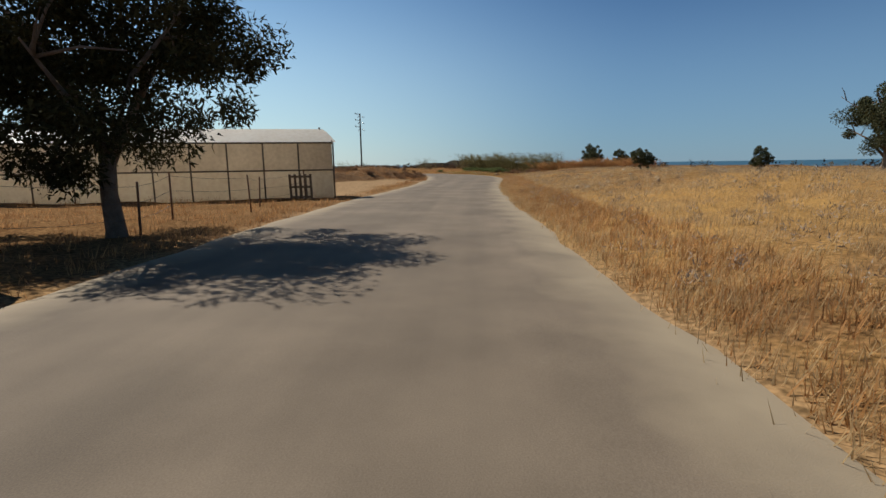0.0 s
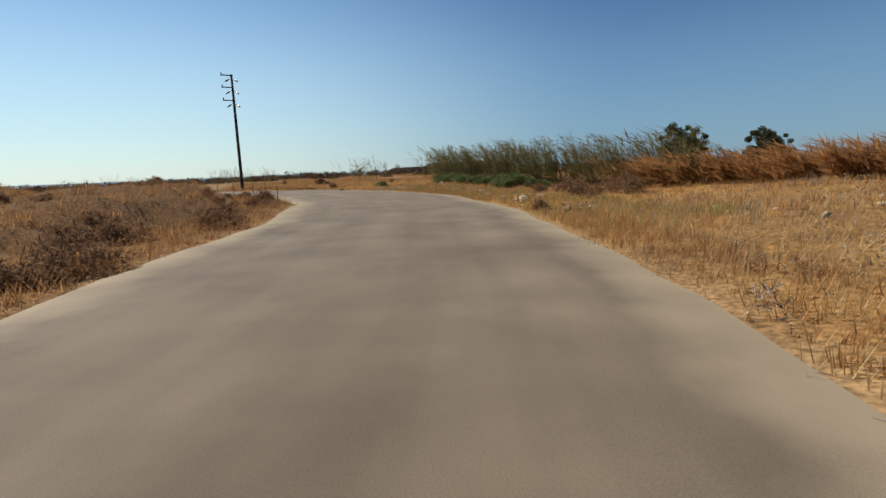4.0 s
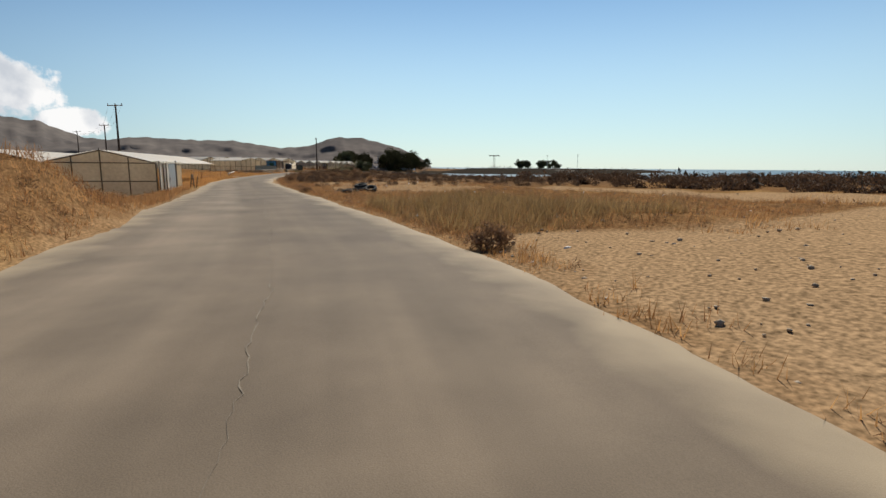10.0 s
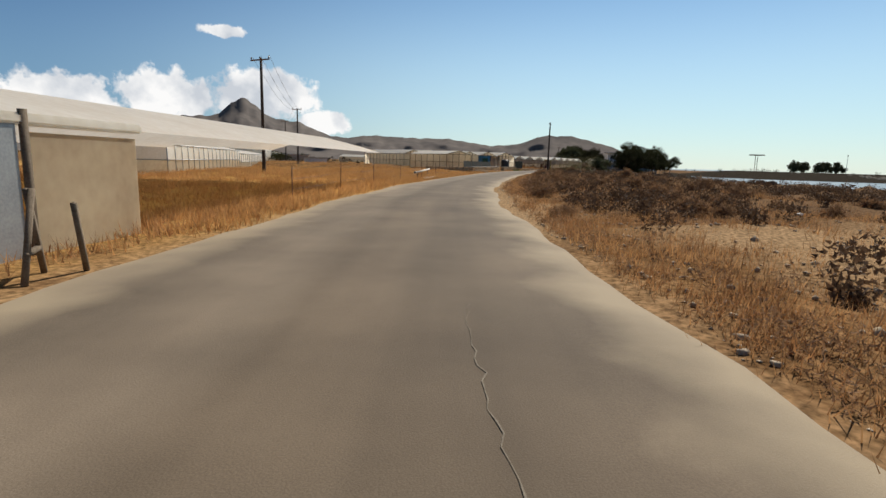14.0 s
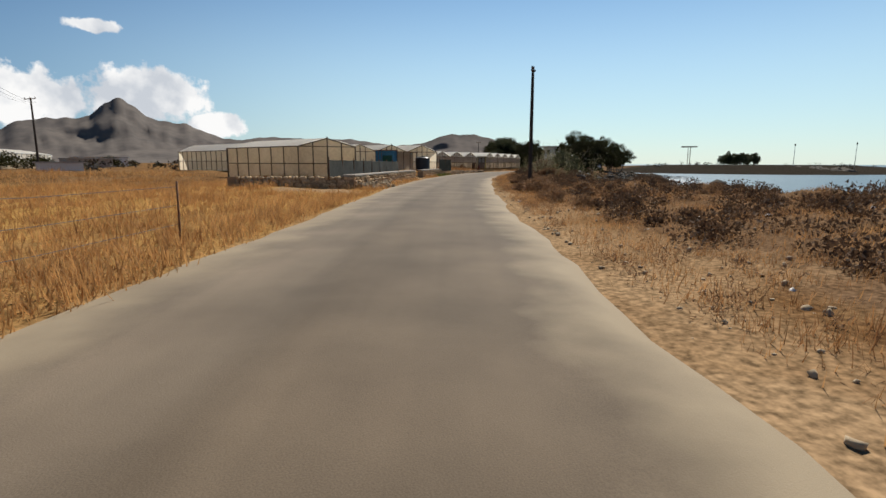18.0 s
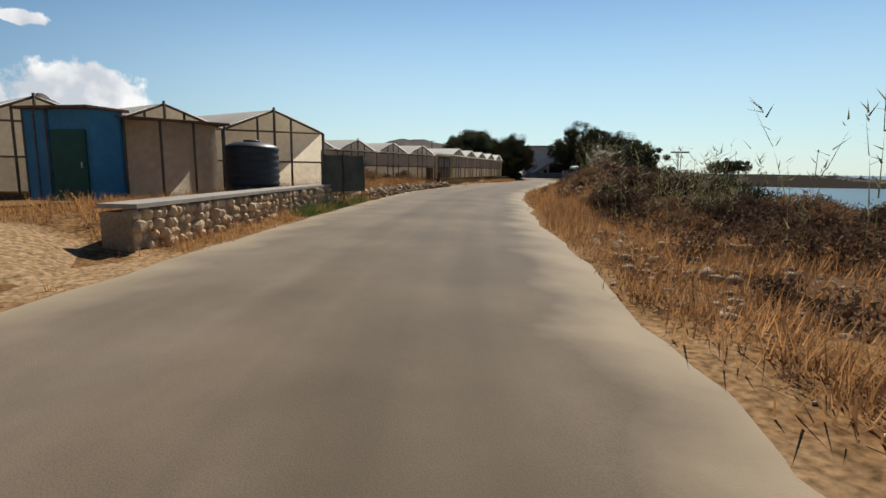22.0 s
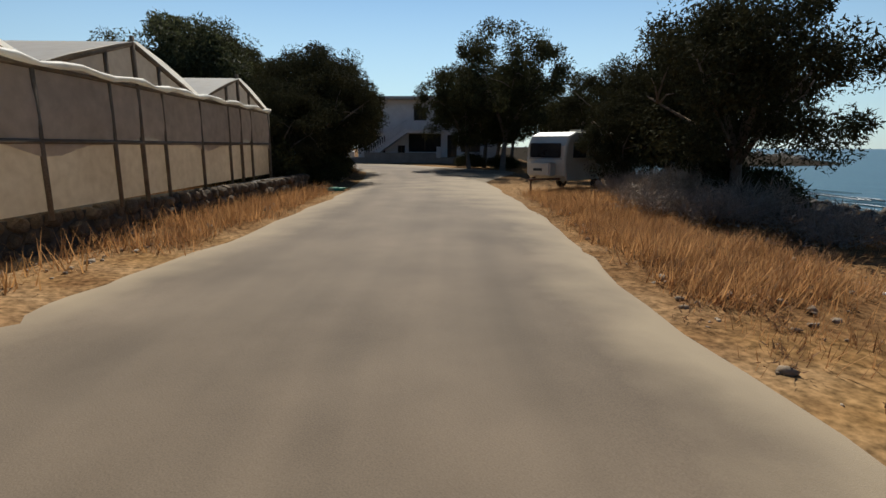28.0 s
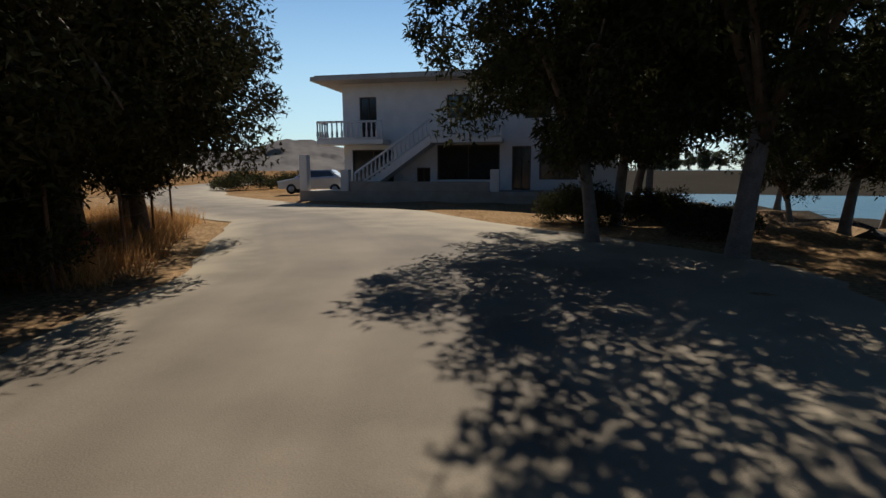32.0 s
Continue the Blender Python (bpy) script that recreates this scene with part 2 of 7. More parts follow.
M["mortar"] = mat("earth_mortar", (0.24, 0.17, 0.1), (0.4, 0.3, 0.19), 0.95, 3, 0.6, 20)
# brown fieldstone copy, its colour darkened for a wall lying in shade
M["shadestone"] = mat("shaded_stone", (0.07, 0.05, 0.032), (0.2, 0.145, 0.09), 0.95, 2, 0.8, 14, obj=0.3)
# darker copy of the tamarisk leaf: the crowns' shade is put into its colour
M["leafshade"] = mat("leaf_shaded", (0.024, 0.025, 0.011), (0.065, 0.058, 0.025), 0.9, 1.2, 0, 8, spec=0.03, through_light=0.1, speck=0.35)
M["whitestone"] = mat("white_limestone", (0.38, 0.28, 0.17), (0.62, 0.49, 0.32), 0.95, 2, 0.6, 14, obj=0.15)
M["weed"] = mat("weed_yellow", (0.2, 0.17, 0.05), (0.4, 0.32, 0.11), 0.85, 0.6, 0, 6, through_light=0.45, speck=0.3)
M["shorerock"] = mat("shore_rock", (0.03, 0.026, 0.022), (0.13, 0.11, 0.085), 0.9, 1.5, 1.0, 10)
M["concrete"] = mat("concrete", (0.27, 0.235, 0.195), (0.42, 0.37, 0.31), 0.9, 2, 0.3, 50)
M["pole"] = mat("creosoted_pole", (0.03, 0.022, 0.017), (0.075, 0.055, 0.042), 0.85, 5, 0.4, 60)
M["steel"] = mat("galvanised_steel", (0.3, 0.3, 0.3), (0.42, 0.42, 0.41), 0.5, 4, 0.1, 30, metallic=0.7)
M["rust"] = mat("rusty_steel", (0.1, 0.05, 0.03), (0.22, 0.12, 0.07), 0.9, 8, 0.4, 40)
M["timber"] = mat("grey_timber", (0.1, 0.075, 0.05), (0.22, 0.17, 0.12), 0.9, 5, 0.4, 50)
M["insulator"] = mat("insulator", (0.09, 0.06, 0.05), (0.15, 0.1, 0.08), 0.3, 8, 0.0, 50, spec=0.6)
M["wire"] = mat("wire", (0.05, 0.05, 0.05), (0.1, 0.1, 0.1), 0.6, 5, 0, 30)
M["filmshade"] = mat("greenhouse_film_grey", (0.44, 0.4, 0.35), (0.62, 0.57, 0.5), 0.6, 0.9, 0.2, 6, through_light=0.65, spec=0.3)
M["filmtan"] = mat("greenhouse_film_tan", (0.56, 0.45, 0.32), (0.74, 0.63, 0.48), 0.6, 0.9, 0.2, 6, through_light=0.7, spec=0.3)
M["film"] = mat("greenhouse_film", (0.68, 0.58, 0.43), (0.84, 0.76, 0.6), 0.55, 0.6, 0.15, 5, through_light=0.74, spec=0.3)
M["drape"] = mat("shade_sheet", (0.45, 0.38, 0.31), (0.66, 0.57, 0.48), 0.85, 0.7, 0.3, 5, through_light=0.6, spec=0.08)
M["doorfilm"] = mat("reddened_door_film", (0.24, 0.16, 0.12), (0.42, 0.31, 0.24), 0.8, 1.1, 0.2, 6, through_light=0.5, spec=0.1)
M["redpaint"] = mat("faded_dark_red_paint", (0.13, 0.03, 0.025), (0.22, 0.06, 0.045), 0.6, 3, 0.15, 20)
M["spoil"] = mat("dark_red_earth", (0.07, 0.036, 0.02), (0.19, 0.1, 0.055), 1.0, 2.5, 0.9, 14, speck=0.5, spec=0.02)
M["plumeglint"] = mat("reed_plume_glint", (0.5, 0.46, 0.37), (0.68, 0.63, 0.52), 0.9, 6, 0.2, 20, through_light=0.4, spec=0.1)
M["filmroof"] = mat("greenhouse_roof_film", (0.78, 0.73, 0.63), (0.9, 0.87, 0.79), 0.5, 0.6, 0.1, 5, through_light=0.45, spec=0.3)
M["filmgrey"] = mat("greenhouse_film_dusty", (0.56, 0.47, 0.34), (0.75, 0.65, 0.5), 0.6, 0.8, 0.2, 6, through_light=0.72, spec=0.3)
M["net"] = mat("shade_net", (0.035, 0.04, 0.033), (0.08, 0.082, 0.07), 0.9, 2, 0.2, 60, through_light=0.25)
M["plaster"] = mat("white_plaster", (0.62, 0.6, 0.57), (0.78, 0.77, 0.74), 0.9, 1.5, 0.15, 30)
M["roofslab"] = mat("roof_slab", (0.33, 0.3, 0.27), (0.48, 0.45, 0.41), 0.9, 2, 0.2, 30)
M["darkglass"] = mat("dark_glass", (0.015, 0.016, 0.018), (0.03, 0.03, 0.032), 0.12, 2, 0, 10, spec=0.6)
M["brown"] = mat("brown_metal", (0.06, 0.04, 0.03), (0.1, 0.07, 0.05), 0.6, 4, 0.1, 40)
M["blue"] = mat("blue_paint", (0.035, 0.16, 0.26), (0.07, 0.24, 0.36), 0.6, 2, 0.1, 30)
M["green"] = mat("green_paint", (0.012, 0.07, 0.04), (0.03, 0.11, 0.065), 0.6, 2, 0.1, 30)
M["binsteel"] = mat("bin_green", (0.02, 0.03, 0.028), (0.045, 0.055, 0.05), 0.6, 3, 0.1, 30)
M["rubber"] = mat("rubber", (0.014, 0.014, 0.014), (0.035, 0.034, 0.033), 0.85, 6, 0.3, 60)
M["blackplastic"] = mat("black_plastic", (0.012, 0.012, 0.013), (0.025, 0.025, 0.027), 0.45, 4, 0.05, 30, spec=0.5)
M["pipe"] = mat("fibre_cement_pipe", (0.5, 0.44, 0.36), (0.66, 0.6, 0.5), 0.9, 3, 0.2, 40)
M["caravan"] = mat("caravan_enamel", (0.5, 0.46, 0.37), (0.63, 0.59, 0.49), 0.5, 1.5, 0.05, 20, spec=0.5)
M["carpaint"] = mat("silver_car_paint", (0.4, 0.42, 0.45), (0.46, 0.48, 0.5), 0.3, 2, 0, 20, metallic=0.5, spec=0.6)
M["redcloth"] = mat("red_tarpaulin", (0.2, 0.03, 0.03), (0.3, 0.05, 0.05), 0.8, 3, 0.2, 20)
M["yellowcloth"] = mat("yellow_cloth", (0.5, 0.38, 0.1), (0.66, 0.52, 0.2), 0.85, 4, 0.3, 20, through_light=0.3)
M["bluebag"] = mat("blue_bag", (0.02, 0.08, 0.25), (0.05, 0.16, 0.4), 0.5, 4, 0.1, 20)
M["greenbag"] = mat("green_bag", (0.05, 0.35, 0.2), (0.12, 0.5, 0.32), 0.5, 4, 0.1, 20)
M["mountain"] = mat("mountain", (0.125, 0.112, 0.106), (0.195, 0.17, 0.15), 1.0, 0.004, 0, 0.02, spec=0.0)
M["heath"] = mat("heath_brown", (0.06, 0.037, 0.023), (0.15, 0.088, 0.05), 0.9, 2, 0, 9, through_light=0.3, speck=0.4)
M["scrub"] = mat("far_scrub", (0.05, 0.045, 0.03), (0.12, 0.1, 0.065), 0.95, 0.5, 0, 3, speck=0.4)
M["tar"] = mat("road_crack", (0.13, 0.105, 0.08), (0.24, 0.2, 0.145), 0.9, 3, 0.2, 40)
M["foam"] = mat("sea_foam", (0.6, 0.63, 0.64), (0.82, 0.84, 0.85), 0.7, 0.5, 0, 3)
M["rockdark"] = mat("dark_rubble", (0.13, 0.085, 0.055), (0.42, 0.31, 0.21), 0.95, 2, 0.8, 12, speck=0.55)
M["brush"] = mat("dead_brush", (0.2, 0.155, 0.115), (0.44, 0.36, 0.28), 0.9, 3, 0.2, 20, speck=0.3)
M["rustgrass"] = mat("rust_grass", (0.28, 0.135, 0.055), (0.5, 0.28, 0.115), 0.85, 0.4, 0, 5, through_light=0.45, speck=0.4)
M["grass_green"] = mat("weed_green", (0.06, 0.1, 0.025), (0.15, 0.2, 0.06), 0.8, 2, 0, 9, through_light=0.3, speck=0.3)
M["vanpaint"] = mat("van_enamel", (0.1, 0.14, 0.18), (0.16, 0.2, 0.24), 0.4, 2, 0.03, 20, spec=0.5)
M["litter"] = mat("litter", (0.55, 0.53, 0.5), (0.8, 0.78, 0.75), 0.7, 3, 0, 20, speck=0.3)


def road_material():
    m = mat("asphalt", (0.142, 0.107, 0.073), (0.21, 0.162, 0.112), 0.88, 0.6, 0.25, 90)
    nt = m.node_tree
    p = nt.nodes["Principled BSDF"]
    uv = nt.nodes.new("ShaderNodeUVMap")
    uv.uv_map = "lane"
    mp = nt.nodes.new("ShaderNodeMapping")
    mp.inputs["Scale"].default_value = (1.0, 0.035, 1.0)
    nt.links.new(uv.outputs[0], mp.inputs["Vector"])
    n = nt.nodes.new("ShaderNodeTexNoise")
    n.inputs["Scale"].default_value = 1.1
    n.inputs["Detail"].default_value = 3
    nt.links.new(mp.outputs[0], n.inputs["Vector"])
    old = p.inputs["Base Color"].links[0].from_socket
    hs = nt.nodes.new("ShaderNodeHueSaturation")
    vr = nt.nodes.new("ShaderNodeMapRange")
    vr.inputs["From Min"].default_value, vr.inputs["From Max"].default_value = 0.3, 0.7
    vr.inputs["To Min"].default_value, vr.inputs["To Max"].default_value = 0.84, 1.17
    nt.links.new(n.outputs["Fac"], vr.inputs["Value"])
    nt.links.new(vr.outputs[0], hs.inputs["Value"])
    nt.links.new(old, hs.inputs["Color"])
    # sand blown over the edges
    sx = nt.nodes.new("ShaderNodeSeparateXYZ")
    nt.links.new(uv.outputs[0], sx.inputs[0])
    n3 = nt.nodes.new("ShaderNodeTexNoise")
    n3.inputs["Scale"].default_value = 0.9
    n3.inputs["Detail"].default_value = 6
    nt.links.new(uv.outputs[0], n3.inputs["Vector"])
    ed = nt.nodes.new("ShaderNodeMath")
    ed.operation = "MULTIPLY_ADD"
    ed.inputs[1].default_value = 1.6
    nt.links.new(n3.outputs["Fac"], ed.inputs[0])
    nt.links.new(sx.outputs["Z"], ed.inputs[2])
    ab = nt.nodes.new("ShaderNodeUVMap")
    ab.uv_map = "edge"
    sy = nt.nodes.new("ShaderNodeSeparateXYZ")
    nt.links.new(ab.outputs[0], sy.inputs[0])
    de = nt.nodes.new("ShaderNodeMath")
    de.operation = "MULTIPLY_ADD"
    de.inputs[1].default_value = -1.0
    nt.links.new(sy.outputs["X"], de.inputs[0])
    nt.links.new(ed.outputs[0], de.inputs[2])
    mr = nt.nodes.new("ShaderNodeMapRange")
    mr.inputs["From Min"].default_value, mr.inputs["From Max"].default_value = -0.15, 0.75
    nt.links.new(de.outputs[0], mr.inputs["Value"])
    mx = nt.nodes.new("ShaderNodeMix")
    mx.data_type = "RGBA"
    mx.inputs["B"].default_value = (0.33, 0.26, 0.17, 1)
    nt.links.new(mr.outputs[0], mx.inputs["Factor"])
    # a newer, darker strip of asphalt along the seaward two thirds after the bend
    at = nt.nodes.new("ShaderNodeAttribute")
    at.attribute_name = "strip"
    patch = nt.nodes.new("ShaderNodeMix")
    patch.data_type = "RGBA"
    patch.blend_type = "MULTIPLY"
    patch.inputs["B"].default_value = (0.78, 0.755, 0.72, 1)
    nt.links.new(at.outputs["Fac"], patch.inputs["Factor"])
    nt.links.new(hs.outputs[0], patch.inputs["A"])
    # oily and dusty blotches
    n4 = nt.nodes.new("ShaderNodeTexNoise")
    n4.inputs["Scale"].default_value, n4.inputs["Detail"].default_value = 0.55, 7
    nt.links.new(uv.outputs[0], n4.inputs["Vector"])
    bl = nt.nodes.new("ShaderNodeMapRange")
    bl.inputs["From Min"].default_value, bl.inputs["From Max"].default_value = 0.35, 0.68
    bl.inputs["To Min"].default_value, bl.inputs["To Max"].default_value = 0.82, 1.14
    nt.links.new(n4.outputs["Fac"], bl.inputs["Value"])
    hs2 = nt.nodes.new("ShaderNodeHueSaturation")
    nt.links.new(bl.outputs[0], hs2.inputs["Value"])
    nt.links.new(patch.outputs["Result"], hs2.inputs["Color"])
    nt.links.new(hs2.outputs[0], mx.inputs["A"])
    nt.links.new(mx.outputs["Result"], p.inputs["Base Color"])
    return m


def ground_material():
    """Dry earth, bleached grass and stony coast, told apart by the sheet's own 'zone' numbers and noise."""
    m = mat("dry_ground", (0.125, 0.066, 0.03), (0.27, 0.155, 0.07), 1.0, 0.35, 0.6, 5, spec=0.0)
    nt = m.node_tree
    p = nt.nodes["Principled BSDF"]
    base = p.inputs["Base Color"].links[0].from_socket
    tc = nt.nodes.new("ShaderNodeTexCoord")
    n = nt.nodes.new("ShaderNodeTexNoise")
    n.inputs["Scale"].default_value = 0.8
    n.inputs["Detail"].default_value = 8
    n.inputs["Roughness"].default_value = 0.7
    nt.links.new(tc.outputs["Object"], n.inputs["Vector"])
    socket = base
    for name, colour, sharp in (("gold", (0.42, 0.245, 0.08, 1), 0.9), ("coast", (0.17, 0.105, 0.06, 1), 0.9), ("sand", (0.32, 0.21, 0.115, 1), 0.9), ("wet", (0.045, 0.038, 0.03, 1), 0.6)):
        at = nt.nodes.new("ShaderNodeAttribute")
        at.attribute_name = name
        ma = nt.nodes.new("ShaderNodeMath")
        ma.operation = "MULTIPLY_ADD"
        ma.inputs[1].default_value = sharp
        nt.links.new(n.outputs["Fac"], ma.inputs[0])
        nt.links.new(at.outputs["Fac"], ma.inputs[2])
        mr = nt.nodes.new("ShaderNodeMapRange")
        mr.inputs["From Min"].default_value, mr.inputs["From Max"].default_value = 0.8, 1.3
        nt.links.new(ma.outputs[0], mr.inputs["Value"])
        mx = nt.nodes.new("ShaderNodeMix")
        mx.data_type = "RGBA"
        mx.inputs["B"].default_value = colour
        nt.links.new(mr.outputs[0], mx.inputs["Factor"])
        nt.links.new(socket, mx.inputs["A"])
        socket = mx.outputs["Result"]
    n5 = nt.nodes.new("ShaderNodeTexNoise")
    n5.inputs["Scale"].default_value = 14.0
    n5.inputs["Detail"].default_value = 5
    nt.links.new(tc.outputs["Object"], n5.inputs["Vector"])
    vr = nt.nodes.new("ShaderNodeMapRange")
    vr.inputs["From Min"].default_value, vr.inputs["From Max"].default_value = 0.3, 0.7
    vr.inputs["To Min"].default_value, vr.inputs["To Max"].default_value = 0.45, 1.5
    nt.links.new(n5.outputs["Fac"], vr.inputs["Value"])
    hs = nt.nodes.new("ShaderNodeHueSaturation")
    nt.links.new(vr.outputs[0], hs.inputs["Value"])
    nt.links.new(socket, hs.inputs["Color"])
    nt.links.new(hs.outputs[0], p.inputs["Base Color"])
    return m


def sea_material():
    m = mat("sea_water", (0.014, 0.058, 0.085), (0.028, 0.09, 0.12), 0.34, 0.03, 0, 0.25, spec=0.22)
    nt = m.node_tree
    p = nt.nodes["Principled BSDF"]
    tc = nt.nodes.new("ShaderNodeTexCoord")
    n = nt.nodes.new("ShaderNodeTexNoise")
    n.inputs["Scale"].default_value = 0.9
    n.inputs["Detail"].default_value = 6
    nt.links.new(tc.outputs["Object"], n.inputs["Vector"])
    b = nt.nodes.new("ShaderNodeBump")
    b.inputs["Strength"].default_value = 0.6
    b.inputs["Distance"].default_value = 0.2
    nt.links.new(n.outputs["Fac"], b.inputs["Height"])
    nt.links.new(b.outputs[0], p.inputs["Normal"])
    return m


M["road"], M["ground"], M["sea"] = road_material(), ground_material(), sea_material()

# ---------------------------------------------------------------- plan
# the road's line: plan points about 10 m apart, from start to end
LINE = [(0, -260), (0, -120), (0, -40), (0, 0), (0.6, 12.4), (1.2, 24.4), (3.6, 52.1), (3.4, 63), (1.8, 72.6), (-1.9, 80.9), (-7.3, 87.5), (-17.3, 93.9), (-25.4, 95.9), (-34.2, 96.9), (-42.9, 97.7), (-68.3, 99.4), (-79.4, 101.1), (-90.1, 103.7), (-100.9, 106.5), (-111.6, 109.5), (-121.5, 112.6), (-131.2, 115.9), (-140.7, 119.3), (-149.1, 123), (-157.2, 127.1), (-164.7, 131), (-183.9, 144.3), (-192.1, 151), (-200.1, 156.7), (-207, 160.8), (-216, 162.6), (-224, 160.5), (-234, 159.5), (-250, 162), (-290, 178), (-420, 240)]
LN = np.array(LINE, float)
SEG = np.linalg.norm(np.diff(LN, axis=0), axis=1)
CUM = np.concatenate([[0], np.cumsum(SEG)]) - 260.0        # 0 at the plan's origin


def road_xy(s, lat=0.0):
    """Plan place at s metres along the road's line and lat metres to its left."""
    x, y = np.interp(s, CUM, LN[:, 0]), np.interp(s, CUM, LN[:, 1])
    a, b = s - 3, s + 3
    dx, dy = np.interp(b, CUM, LN[:, 0]) - np.interp(a, CUM, LN[:, 0]), np.interp(b, CUM, LN[:, 1]) - np.interp(a, CUM, LN[:, 1])
    k = math.hypot(dx, dy)
    return x - dy / k * lat, y + dx / k * lat


def road_sl(x, y):
    """Length along the line and metres to its left, for arrays of places."""
    x, y = np.asarray(x, float), np.asarray(y, float)
    best = np.full(x.shape, 1e18)
    s, lat = np.zeros(x.shape), np.zeros(x.shape)
    for i in range(len(LN) - 1):
        d = LN[i + 1] - LN[i]
        L = SEG[i]
        k = np.clip(((x - LN[i, 0]) * d[0] + (y - LN[i, 1]) * d[1]) / L / L, 0, 1)
        qx, qy = LN[i, 0] + k * d[0], LN[i, 1] + k * d[1]
        D = (x - qx) ** 2 + (y - qy) ** 2
        c = D < best
        best = np.where(c, D, best)
        s = np.where(c, CUM[i] + k * L, s)
        lat = np.where(c, np.sign(d[0] * (y - qy) - d[1] * (x - qx)) * np.sqrt(D), lat)
    return s, lat


EDGE_S = [-260, 0, 18, 35, 56, 70, 85, 100, 112, 125, 135, 158, 175, 198, 214, 230, 240, 250, 262, 270, 284, 298, 306, 314, 330, 500]
EDGE_L = [4.6, 5.1, 5.2, 4.5, 5.1, 5.0, 4.6, 4.8, 4.8, 4.7, 4.1, 3.5, 3.6, 3.65, 4.2, 4.2, 4.5, 4.9, 5.0, 5.0, 3.6, 3.5, 3.6, 3.4, 3.2, 3.0]
EDGE_R = [1.9, 1.9, 1.75, 1.75, 2.75, 2.9, 3.3, 3.2, 2.8, 2.3, 2.0, 1.85, 1.7, 1.8, 1.85, 1.95, 2.05, 1.9, 2.15, 2.15, 2.0, 1.9, 5.5, 3.5, 2.4, 3.0]
SHORE_S = [-260, 0, 75, 110, 140, 165, 195, 225, 260, 285, 305, 325, 340, 370, 430, 620]
SHORE_L = [85, 85, 95, 120, 95, 58, 31, 20, 22, 20.5, 21.5, 33, 36, 42, 60, 80]


def vnoise(x, y, f, seed=0.0):
    """Cheap smooth noise of places, about -1 to 1."""
    a = np.sin(x * f * 1.0 + 1.7 * np.sin(y * f * 0.83 + seed) + seed)
    b = np.sin(y * f * 1.13 + 1.5 * np.sin(x * f * 0.71 + 2.1 * seed + 1.0))
    c = np.sin((x + y) * f * 1.9 + 2.0 * np.sin((x - y) * f * 1.37 + seed * 3.0))
    return (a + b + 0.6 * c) / 2.6


MOUNDS = [  # plan place, radius, height: banks of spoil and rubble
    (-10.5, 66, 3.5, 0.45), (-12.5, 75, 4, 0.6), (-15, 60, 5, 0.35),
    (-33.0, 89.3, 3.0, 1.25),
    (-37, 87.5, 5.5, 1.35), (-30, 86, 6, 1.0), (-44, 86, 3.5, 0.5),
    (-156.5, 133.9, 3.0, 1.2), (-159.5, 135.5, 2.8, 1.2), (-152, 132.5, 3.0, 0.8), (-165.5, 139.6, 2.6, 0.8),
    (-181, 137.3, 2.6, 0.55), (-186, 140.4, 2.6, 0.6)]


FOOT_S = [10, 24, 34, 41, 46, 50, 66, 90, 110]         # foot of the spoil bank on the landward side
FOOT_L = [26, 22, 18, 15.5, 11.5, 9.6, 7.6, 7.0, 7.0]


def bareness(s, lat):
    """How far trampled bare earth takes the place of grass, 0 to 1, along the road's line."""
    def patch(s0, s1, l0, l1, soft=1.5):
        return np.clip((s - s0) / soft, 0, 1) * np.clip((s1 - s) / soft, 0, 1) * np.clip((lat - l0) / soft, 0, 1) * np.clip((l1 - lat) / soft, 0, 1)
    wob = 0.8 * np.sin(lat * 0.5 + s * 0.31) + 0.6 * np.sin(s * 0.9 + 1.0)
    foot = np.interp(s, FOOT_S, FOOT_L)
    b = np.clip((s - 22) / 5, 0, 1) * np.clip((54 - s) / 6, 0, 1) * np.clip((lat - 5.4 - 0.5 * wob) / 1.2, 0, 1) * np.clip((foot - lat) / 1.5, 0, 1)
    out = [b * 0.95, patch(103.5 + wob, 112.5 + wob, -32, -2.6), patch(84, 138, -27 + wob, -19 + wob), patch(131 + wob, 151, -17 + wob, -2.0 + 0.4 * wob, 3.0) * 0.75,
           patch(203.5, 208.5, 3.9, 9.5), patch(263 + wob, 283, -15, -2.0, 3.0) * 0.5, patch(226.8, 232.2, 4.0, 9.0, 0.6), patch(263, 286, 4.0, 9.5 + wob) * 0.8]
    return np.max(np.stack(np.broadcast_arrays(*out)), axis=0)


